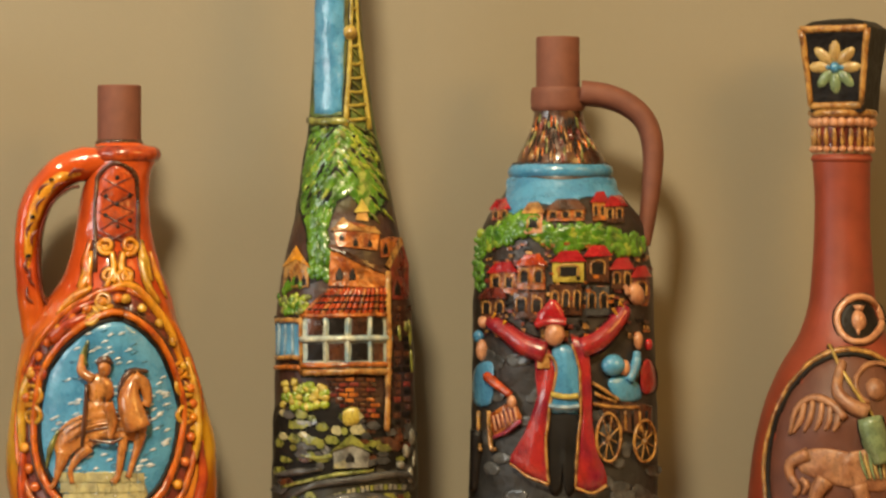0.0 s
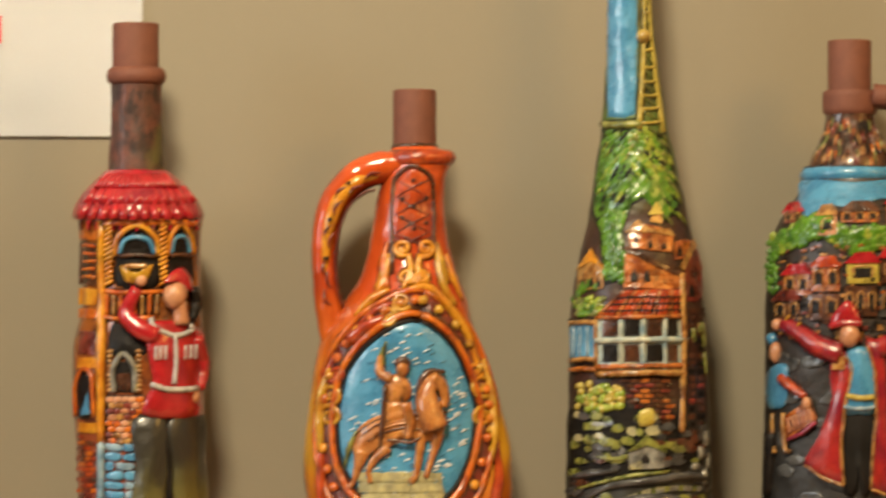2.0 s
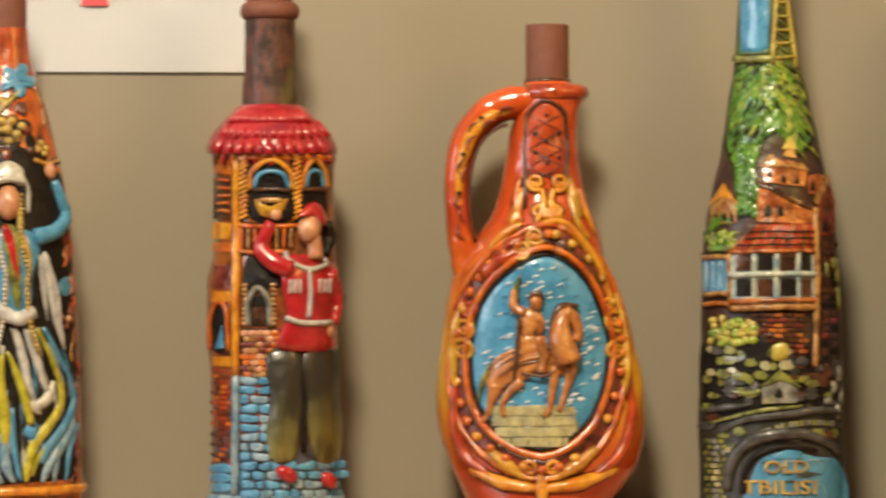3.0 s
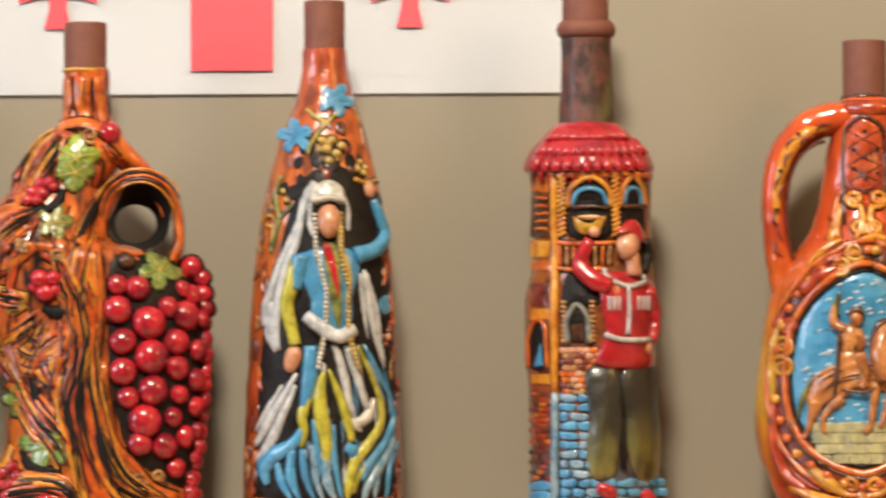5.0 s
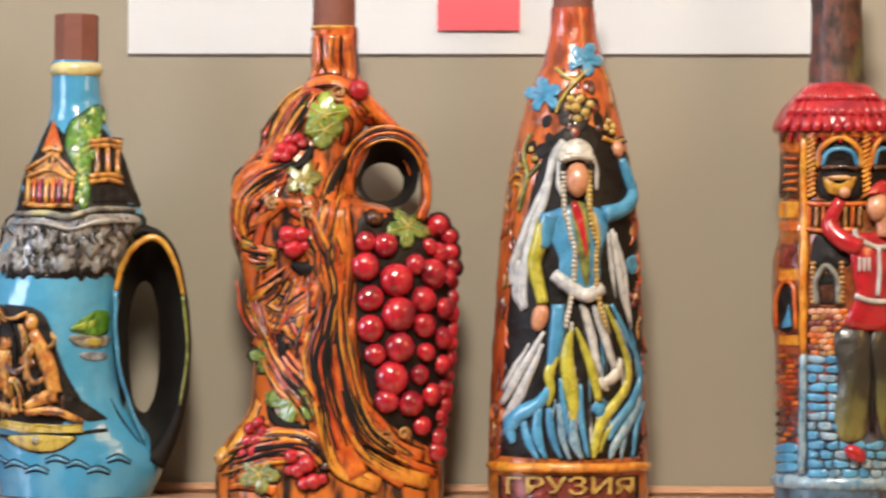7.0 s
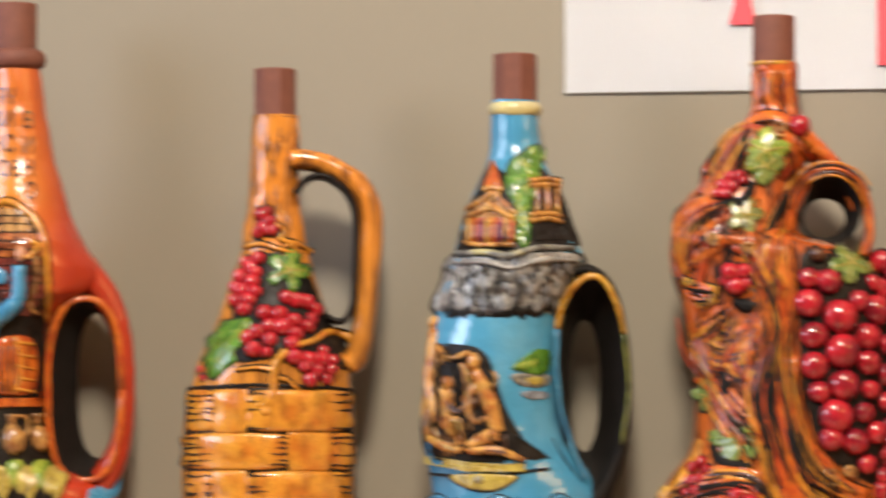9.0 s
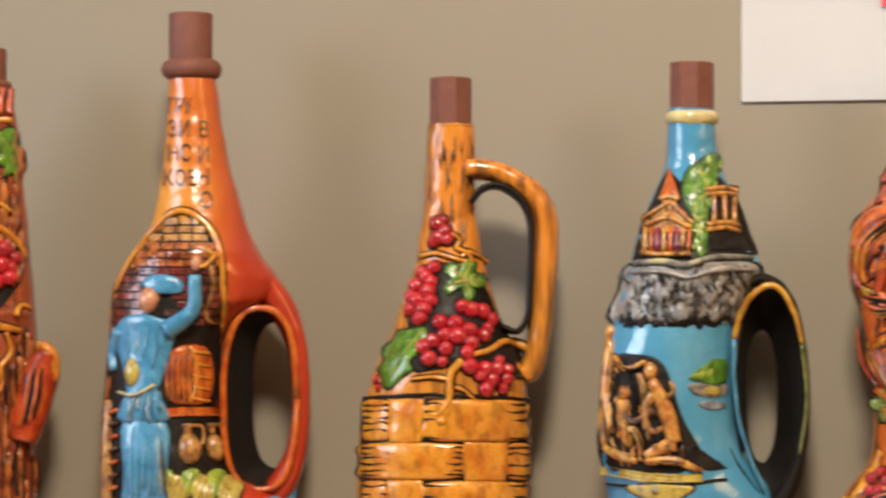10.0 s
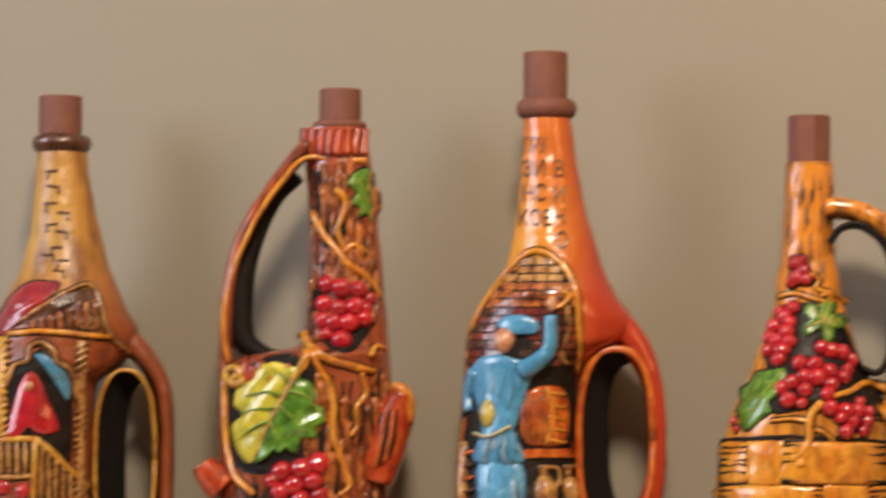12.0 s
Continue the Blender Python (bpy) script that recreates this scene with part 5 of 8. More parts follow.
    ridge(((290, 980), (300, 1080), (330, 1160), (420, 1200)), (12, 18, 18), AMBER)
    ridge(((320, 1040), (380, 1120), (460, 1170), (540, 1190)), (10, 16, 16), AMBER)
    ridge(((400, 1080), (440, 1110), (500, 1150), (560, 1170)), (6, 10, 10))
    ridge(((260, 860), (250, 820), (215, 800), (170, 790)), (6, 12, 12))
    ridge(((68, 520), (80, 470), (110, 440), (150, 430)), (14, 22, 16))
    ridge(((70, 560), (100, 530), (140, 500), (170, 470)), (14, 20, 14))
    ridge(((72, 600), (105, 575), (150, 545), (185, 520)), (12, 18, 12))
    ridge(((90, 620), (130, 640), (170, 645)), (10, 16, 10), YELLOW)
    ridge(((90, 660), (130, 672), (165, 660)), (10, 15, 8), YELLOW)
    ridge(((150, 420), (160, 380), (190, 330), (215, 290)), (16, 18, 14))
    ridge(((130, 410), (150, 360), (180, 310)), (10, 14, 10), RED_ORANGE)
    ridge(((240, 240), (280, 225), (330, 232), (370, 262), (410, 300)), (16, 20, 18, 12))
    ridge(((225, 260), (255, 255), (290, 262)), (12, 14, 8), RED_ORANGE)
    ridge(((120, 850), (150, 880), (190, 920), (220, 900)), (8, 12, 8))
    ridge(((200, 930), (230, 1010), (270, 1050)), (6, 8, 5), BROWN)
    ridge(((150, 1110), (200, 1095), (250, 1095), (270, 1110)), (8, 12, 14))
    ridge(((40, 1150), (70, 1110), (110, 1050), (130, 1000)), (14, 18, 12), AMBER)
    ridge(((80, 1190), (120, 1150), (170, 1120)), (10, 14, 8))
    ridge(((262, 120), (265, 180), (258, 225)), (14, 15, 10))
    ridge(((300, 115), (300, 170), (310, 220)), (18, 18, 12))
    ridge(((340, 115), (345, 180), (350, 225)), (14, 15, 10))
    ridge(((375, 350), (345, 390), (330, 430)), (10, 12, 10), AMBER)
    ridge(((190, 440), (170, 480), (140, 560), (120, 640)), (10, 14, 14, 8), RED_ORANGE)
    ridge(((260, 420), (240, 480), (260, 540), (285, 600)), (8, 12, 12, 8))
    ridge(((205, 540), (250, 570), (265, 640), (250, 690)), (6, 10, 12, 8), RED_ORANGE)
    ridge(((145, 800), (165, 860), (160, 920)), (8, 12, 6), RED_ORANGE)
    ridge(((225, 800), (240, 860), (235, 930), (255, 990)), (8, 12, 10, 6), RED_ORANGE)
    ridge(((350, 1060), (400, 1140), (480, 1200)), (8, 12, 10), ORANGE)
    ridge(((60, 1200), (110, 1195), (170, 1215)), (10, 14, 10), ORANGE)
    ridge(((300, 300), (340, 330), (330, 380)), (8, 12, 8), RED_ORANGE)
    ridge(((225, 300), (215, 350), (190, 400)), (8, 10, 6))
    bright, deep = (ORANGE, ORANGE, AMBER, RED_ORANGE), (INK, INK, BROWN)
    for line, half, count, reach in ((((508, 300), (492, 350), (478, 410), (468, 480), (478, 540), (466, 600), (452, 660), (466, 720), (480, 780), (500, 840)), (8, 30, 34, 34, 40, 44, 40, 38, 44, 60), 15, (0.0, 1.0)),
                                     (((500, 525), (496, 590), (506, 660), (522, 730), (550, 790), (590, 820), (640, 850)), (20, 24, 26, 26, 26, 24, 20), 10, (0.0, 1.0)),
                                     (((335, 510), (360, 560), (395, 585), (430, 575), (462, 545), (486, 515)), (30, 60, 70, 64, 44, 24), 16, (0.0, 1.0)),
                                     (((350, 590), (375, 640), (405, 690), (440, 730), (460, 790)), (20, 34, 44, 44, 30), 12, (0.0, 1.0)),
                                     (((404, 326), (362, 346), (332, 378), (324, 425), (335, 455)), (30, 34, 30, 22, 16), 10, (0.0, 1.0)),
                                     (((325, 470), (352, 478), (385, 480)), (18, 30, 16), 6, (0.0, 1.0)),
                                     (((285, 850), (330, 828), (390, 812), (440, 818), (470, 850)), (24, 34, 40, 40, 30), 12, (0.0, 1.0)),
                                     (((372, 290), (395, 250), (425, 205), (455, 180)), (20, 34, 34, 16), 9, (0.0, 1.0)),
                                     (((520, 190), (550, 225), (590, 262), (625, 300), (640, 370)), (16, 24, 24, 20, 14), 8, (0.0, 1.0)),
                                     (((440, 400), (455, 440), (475, 480), (470, 520)), (20, 44, 40, 20), 10, (0.0, 1.0))):
        strands(s, s.drawn(line), half, count, bright, rng, (2.0, 7.5, 2.5), 3.0, "bark_strand", reach)
        strands(s, s.drawn(line), half, max(4, count * 2 // 3), deep, rng, (1.5, 5.6, 1.5), 3.8, "bark_groove", reach)
    for line, half in ((((424, 512), (410, 560), (388, 612), (380, 640)), (16, 26, 30, 16)), (((440, 512), (442, 570), (430, 630), (420, 670)), (14, 24, 28, 14)), (((458, 505), (466, 560), (455, 625)), (12, 22, 18)), (((408, 500), (380, 535), (348, 560), (335, 580)), (14, 26, 28, 14)), (((350, 500), (345, 540), (362, 590), (385, 640)), (14, 24, 24, 12)), (((400, 560), (412, 600), (440, 640)), (18, 26, 16))):
        strands(s, s.drawn(line), half, 6, bright, rng, (2.0, 9.0, 3.0), 3.2)
        strands(s, s.drawn(line), half, 4, deep, rng, (1.5, 5.0, 1.5), 4.2, "bark_groove")
    for line, r in ((((362, 382), (330, 430), (302, 490), (288, 522)), (5, 15, 14, 4)), (((205, 668), (238, 682), (272, 676)), (4, 16, 5)), (((314, 760), (316, 850), (330, 950)), (4, 8, 3)), (((165, 820), (186, 870), (176, 950)), (5, 18, 5)), (((226, 835), (232, 900), (252, 965)), (4, 10, 3)),
                    (((342, 960), (362, 1040), (404, 1092)), (3, 9, 3)), (((130, 455), (170, 440), (214, 424)), (4, 9, 4)), (((255, 385), (240, 420), (205, 440)), (4, 10, 4)), (((150, 1010), (180, 1050), (250, 1060)), (4, 13, 4)), (((96, 545), (135, 520), (168, 490)), (3, 6, 3)), (((262, 560), (282, 640), (300, 700)), (3, 8, 3))):
        s.lone("bark_hollow", s.tube, line, r, INK, lift=2.6, high=0.35)
    for u, v, r, h in ((160, 518, 16, 1), (240, 545, 18, -1), (320, 255, 20, 1), (440, 1085, 22, 1), (480, 1075, 14, -1)):
        s.lone("tendril", s.scroll, u, v, r, OCHRE, 1.3, 1.0, h, 5, 2.4)
    s.lone("dark_ground", s.patch, ((365, 560), (430, 540), (520, 560), (590, 650), (605, 760), (600, 900), (580, 1000), (570, 1110), (500, 1090), (420, 1030), (380, 930), (360, 760)), 0.5, DARK, True, 1.0, label="black-washed ground behind the grapes")
    big = [(386, 613, 25), (433, 622, 31), (385, 674, 35), (460, 706, 42), (506, 668, 27), (397, 750, 32), (466, 788, 43), (525, 752, 33), (398, 823, 34), (469, 868, 38), (527, 815, 31), (409, 886, 27), (450, 942, 41), (516, 934, 25), (532, 880, 25), (438, 997, 29), (495, 1003, 33), (522, 1056, 25), (545, 980, 29), (548, 690, 38), (575, 775, 29), (572, 845, 29), (570, 910, 27), (560, 640, 29), (586, 700, 25), (592, 830, 20), (590, 760, 20), (560, 1085, 23), (566, 1030, 20), (540, 625, 23), (572, 965, 23), (560, 575, 29), (585, 640, 23), (568, 1120, 18)]
    big += [(594 - 0.00030 * (q - 760) ** 2, q, 21 + q % 3 * 2) for q in range(600, 1120, 37)]
    s.berries(big, GRAPE, high=0.8, lift=1.0, name="grape")
    s.berries([(200, 372, 18), (222, 368, 16), (182, 392, 17), (205, 395, 16), (172, 410, 15), (232, 380, 13), (192, 412, 14), (366, 250, 28), (200, 600, 24), (232, 597, 20), (212, 632, 24), (238, 625, 14), (186, 620, 14)], BERRY, lift=2.0)
    s.berries([(110, 1065, 17), (130, 1050, 16), (142, 1072, 15), (105, 1095, 16), (128, 1092, 17), (118, 1120, 15), (95, 1125, 13), (212, 1130, 19), (245, 1150, 22), (225, 1165, 18), (262, 1190, 20), (205, 1165, 12), (240, 1195, 16), (285, 1185, 14)], BERRY, lift=1.6)
    s.berries([(405, 558, 20), (265, 1110, 12), (290, 1155, 12)], BROWN)
    s.leaf(285, 312, 66, 5, LIME, LEMON, high=3.2)
    s.leaf(285, 345, 52, 190, LEAF, LEMON, high=3.6, lobes=3)
    s.leaf(235, 462, 50, 160, OLIVE, LEMON, high=3.0)
    s.leaf(488, 575, 58, 185, LEAF, LEMON, high=3.0)
    s.leaf(212, 995, 72, 200, LEAF, LIME, high=3.0)
    s.leaf(150, 890, 46, 200, LEAF, LEMON, high=2.4)
    s.leaf(132, 1172, 56, 170, OLIVE, LEMON, high=2.8)
    s.lone("bud", s.blob, 46, 1130, 22, 26, YELLOW, 0.7)


# ---- dancer bottle ----
def dancer_bottle():
    rng = random.Random(33)
    s = Sheet("wine_bottle", "slender red-orange ceramic bottle with a veiled dancer in relief", 0.0132, -0.062, 1.33, 0.000338, 907, 599, 0.103, 2.082, (740, 0, 1.62))
    skin = airbrushed("dancer_bottle_glaze", 0.0, 0.31, ((0.0, (0.50, 0.17, 0.02)), (0.25, (0.46, 0.07, 0.018)), (0.6, (0.58, 0.15, 0.022)), (0.8, (0.56, 0.12, 0.022)), (1.0, (0.46, 0.06, 0.02))), (0.05, 0.014, 0.01), 0.7, (1, 1, 0.4), 120)
    s.body("body", ((58, 212, 334), (140, 205, 345), (220, 186, 365), (300, 152, 390), (400, 122, 415), (500, 98, 438), (620, 78, 456), (750, 64, 468), (900, 55, 476), (1050, 46, 482), (1200, 40, 488), (1350, 36, 494), (1420, 36, 496), (1464, 40, 490)), skin, 0.042)
    s.spout(-80, 62, 215, 332)
    s.lone("dark_niche", s.patch, ((285, 370), (370, 410), (430, 470), (455, 600), (468, 800), (476, 1000), (478, 1200), (480, 1345), (280, 1358), (68, 1345), (72, 1200), (80, 1000), (95, 850), (130, 690), (165, 540), (210, 420)), 0.8, DARK, False, 1.0, label="black-washed niche round the figure")
    side = Piece()
    for k in range(70):
        v = rng.uniform(380, 1330)
        a, b, _ = s.at_height(v)
        u = a + rng.uniform(6, 40) if k % 2 else b - rng.uniform(4, 22)
        s.tube(side, ((u, v), (u + rng.uniform(-8, 8), v + 22), (u + rng.uniform(-8, 8), v + 44)), (3, 6, 3), rng.choice((RED_ORANGE, ORANGE, MAROON, BROWN, OCHRE)), 0.3, per=3)
    tagged(side.make("side_texture", s.root, "rough red and ochre moulding along the sides"), kind="stuff")
    for k in range(26):
        v = rng.uniform(200, 420)
        a, b, _ = s.at_height(v)
        u = rng.uniform(230, b - 34)
        s.lone("bark_knob", s.blob, u, v, rng.uniform(7, 14), rng.uniform(10, 22), rng.choice((BROWN, MAROON, OCHRE, DARK)), 0.6)
    for line, r, p in ((((225, 230), (260, 258), (285, 262), (318, 232)), (5, 5), LEMON), (((300, 250), (262, 290), (235, 330), (225, 360)), (6, 4), LEMON), (((350, 220), (378, 280), (385, 340)), (5, 4), OCHRE), (((150, 420), (132, 480), (142, 540), (130, 600), (120, 640)), (6, 6), OLIVE),
                       (((142, 545), (165, 520), (180, 500)), (6, 4), OLIVE), (((95, 560), (110, 535), (128, 545), (122, 600)), (6, 4), YELLOW), (((110, 560), (125, 570), (118, 610)), (5, 4), YELLOW), (((70, 720), (88, 680), (105, 640)), (5, 4), RED_ORANGE), (((360, 430), (395, 442), (425, 432)), (8, 6), YELLOW)):
        s.lone("vine", s.tube, line, r, p, lift=1.2)
    s.leaf(308, 205, 56, 24, BLUE, SEA, high=2.2)
    s.leaf(190, 306, 58, -8, BLUE, SEA, high=2.0)
    for k in range(34):
        u, v = rng.gauss(285, 62), rng.uniform(330, 470)
        a, b, _ = s.at_height(v)
        if a + 45 < u < b - 40:
            s.lone("dark_daub", s.blob, u, v, rng.uniform(10, 24), rng.uniform(14, 30), DARK, 0.12, rng.uniform(-40, 40), 0.4)
    s.lone("vine_leaf", s.patch, ((430, 775), (465, 765), (466, 800), (450, 820), (432, 810)), 1.2, SEA)
    s.berries([(268, 318, 14), (296, 318, 14), (322, 334, 13), (280, 344, 16), (308, 356, 14), (285, 376, 14), (262, 345, 10)], GOLD)
    s.berries([(374, 380, 10), (386, 396, 10), (368, 402, 9), (384, 412, 10), (165, 490, 10), (155, 465, 9)], GOLD)
    s.berries([(455, 865, 10), (440, 880, 9), (462, 890, 9), (448, 905, 9)], MAROON)
    f = Piece()
    # veil
    for pts, r in ((((250, 440), (222, 480), (200, 560), (165, 630), (130, 720), (105, 800), (98, 850)), (16, 14, 10, 14, 16, 8)), (((215, 500), (195, 600), (160, 690), (135, 790), (120, 880), (135, 920)), (10, 12, 12, 14, 8)), (((175, 640), (150, 740), (135, 840), (140, 920)), (10, 13, 9)), (((120, 780), (110, 870), (132, 925)), (8, 12, 6)),
                   (((320, 470), (340, 520), (342, 580)), (10, 8, 5)), (((385, 690), (400, 780), (415, 870), (440, 965)), (6, 12, 12, 4)), (((395, 700), (420, 800), (432, 900), (446, 975)), (4, 8, 8, 3)), (((375, 700), (385, 800), (398, 890)), (4, 8, 3)),
                   (((195, 985), (150, 1060), (110, 1130), (75, 1190)), (6, 14, 18, 12)), (((190, 1020), (160, 1090), (120, 1170), (78, 1240)), (6, 12, 16, 10)), (((165, 1090), (130, 1170), (90, 1230)), (5, 10, 10)), (((150, 1020), (110, 1090), (75, 1150)), (4, 10, 8))):
        s.tube(f, pts, r, WHITE, 1.2, high=0.7)
    # robe
    s.patch(f, ((180, 660), (225, 632), (265, 620), (320, 625), (360, 640), (375, 690), (355, 770), (350, 850), (285, 880), (240, 850), (235, 780), (215, 740)), 3.2, SEA, True, 1.25)
    s.patch(f, ((265, 625), (292, 610), (318, 640), (326, 760), (322, 850), (305, 850), (285, 740)), 4.4, OLIVE, True, 1.1)
    s.patch(f, ((268, 622), (292, 615), (312, 690), (316, 780), (306, 750), (290, 690)), 5.2, RED, True, 1.0)
    s.tube(f, ((195, 665), (180, 730), (165, 790), (180, 860), (190, 905)), (26, 26, 22, 20, 18), SKIRT_YELLOW, 1.6)
    s.tube(f, ((205, 650), (198, 700), (190, 745)), (28, 26, 18), SEA, 1.9)
    s.blob(f, 182, 945, 26, 42, SKIN, 0.7, 15, 1.8)
    s.tube(f, ((360, 650), (420, 630), (442, 590), (425, 530), (412, 490)), (26, 24, 22, 18, 14), BLUE, 1.6)
    s.blob(f, 402, 462, 20, 26, SKIN, 0.8, 0, 1.6)
    s.blob(f, 286, 550, 34, 52, SKIN, 0.9, 0, 3.4)
    s.tube(f, ((246, 505), (248, 560), (256, 610)), (10, 9, 5), INK, 4.2, lined=False)
    s.tube(f, ((326, 505), (325, 560), (318, 610)), (10, 9, 5), INK, 4.2, lined=False)
    s.patch(f, ((232, 500), (240, 455), (285, 430), (325, 452), (336, 500), (320, 508), (286, 482), (250, 506)), 5.6, SILVER, True, 1.1)
    s.tube(f, ((236, 492), (286, 482), (332, 492)), 10, SILVER, 7.0)
    s.tube(f, ((238, 500), (232, 560), (245, 600)), (9, 8, 5), WHITE, 3.4)
    s.tube(f, ((245, 520), (250, 620), (265, 700), (282, 760), (275, 860), (255, 970)), (8, 7, 7), GOLD, 4.2)
    s.tube(f, ((325, 520), (320, 620), (345, 700), (340, 800), (350, 900), (372, 975)), (8, 7, 7), GOLD, 4.2)
    for k in range(34):
        t = k / 33
        u, v = np.interp(t, (0, 0.25, 0.5, 0.75, 1), (246, 252, 280, 277, 256)), 530 + 440 * t
        s.blob(f, u, v, 7.5, 7, SILVER, 0.9, 0, 5.4, 8, 5)
        u = np.interp(t, (0, 0.25, 0.5, 0.75, 1), (324, 322, 344, 342, 372))
        s.blob(f, u, v, 7.5, 7, GOLD, 0.9, 0, 5.4, 8, 5)
    s.tube(f, ((222, 820), (265, 855), (310, 880), (358, 862)), (20, 22, 20), WHITE, 2.8)
    s.blob(f, 318, 880, 26, 22, WHITE, 0.8, 0, 4.6)
    skirt = ((((884, 560), (884, 600), (876, 650), (866, 690)), (10, 13, 10, 5), SEA), (((892, 580), (884, 640), (869, 680), (873, 712), (866, 740)), (3, 8, 10, 8, 3), SKIRT_YELLOW), (((876, 700), (852, 733), (818, 754), (800, 776), (806, 806)), (5, 10, 14, 15, 5), BLUE),
             (((822, 765), (832, 800), (850, 834)), (6, 8, 3), BLUE), (((850, 742), (848, 790), (864, 834)), (7, 9, 3), BLUE), (((868, 742), (874, 790), (890, 832)), (5, 7, 3), SEA), (((884, 735), (892, 790), (905, 833)), (3, 6, 3), PALE_BLUE), (((890, 690), (894, 740), (903, 790)), (3, 5, 3), SEA),
             (((906, 605), (900, 650), (905, 695), (912, 740), (910, 775)), (6, 12, 14, 10, 3), SKIRT_YELLOW), (((910, 755), (914, 800), (928, 833)), (4, 9, 3), PALE_BLUE), (((924, 700), (926, 760), (938, 830)), (2, 5, 3), SEA), (((916, 600), (934, 645), (948, 690), (958, 730)), (3, 7, 9, 6), SKIRT_YELLOW), (((944, 740), (958, 745), (966, 765)), (6, 11, 4), BLUE),
             (((908, 590), (905, 620), (902, 650)), (3, 5, 2), WHITE), (((926, 558), (940, 600), (950, 650), (964, 695)), (5, 7, 6, 3), WHITE), (((946, 560), (962, 605), (976, 645), (984, 672)), (4, 7, 7, 5), WHITE), (((958, 562), (966, 595), (970, 612)), (6, 8, 5), SILVER), (((968, 700), (986, 684), (996, 655)), (8, 10, 5), SILVER), (((958, 690), (966, 704), (974, 712)), (5, 7, 3), SILVER),
             (((968, 560), (990, 610), (1006, 655), (1008, 700), (986, 735), (960, 770), (950, 812), (947, 832)), (3, 5, 7, 9, 10, 10, 8, 3), SKIRT_YELLOW), (((978, 560), (1004, 610), (1024, 655), (1028, 700), (1010, 740), (986, 772), (974, 800)), (3, 5, 6, 8, 8, 8, 3), SEA), (((1031, 690), (1026, 740), (1004, 778), (984, 812), (976, 833)), (3, 7, 9, 7, 3), PALE_BLUE),
             (((1036, 730), (1022, 785), (1016, 832)), (3, 6, 3), SEA), (((992, 758), (970, 788), (958, 822)), (2, 5, 2), SKIRT_YELLOW), (((1012, 770), (1000, 805), (996, 833)), (2, 5, 2), PALE_BLUE), (((984, 585), (1000, 620), (1015, 665)), (2, 4, 2), PALE_BLUE))
    for k in range(30):
        x, y = rng.uniform(880, 1015), rng.uniform(590, 760)
        d = (x - 930) * 0.22
        s.tube(f, s.drawn(((x, y), (x + d * 0.5, y + 30), (x + d * 0.6, y + 62))), (1.5, 4.5, 1.5), (SEA, PALE_BLUE, SLATE, WHITE)[k % 4], 1.0, high=0.5, lined=False)
    for pts, r, p in skirt:
        s.tube(f, s.drawn(pts), [q * (1.65 if p is SKIRT_YELLOW else 1.9) for q in r], p, 1.4, high=0.5, lined=False)
    f.make("relief_figure", s.root, "plain relief shape in blue robe and white veil")
    s.collar("base_ring", 1366, 34, 498, 14, AMBER, "glossy amber ring above the base")
    s.lone("base_band", s.patch, ((70, 1395), (280, 1402), (462, 1395), (462, 1462), (280, 1466), (70, 1462)), 0.4, MAROON, False, 1.0)
    tx = Piece()
    s.letters(tx, "ГРУЗИЯ", 78, 1448, 48, GOLD, 1.8, 0.4, 1.52, 0.012)
    tx.make("lettering", s.root, "raised gold lettering round the base")


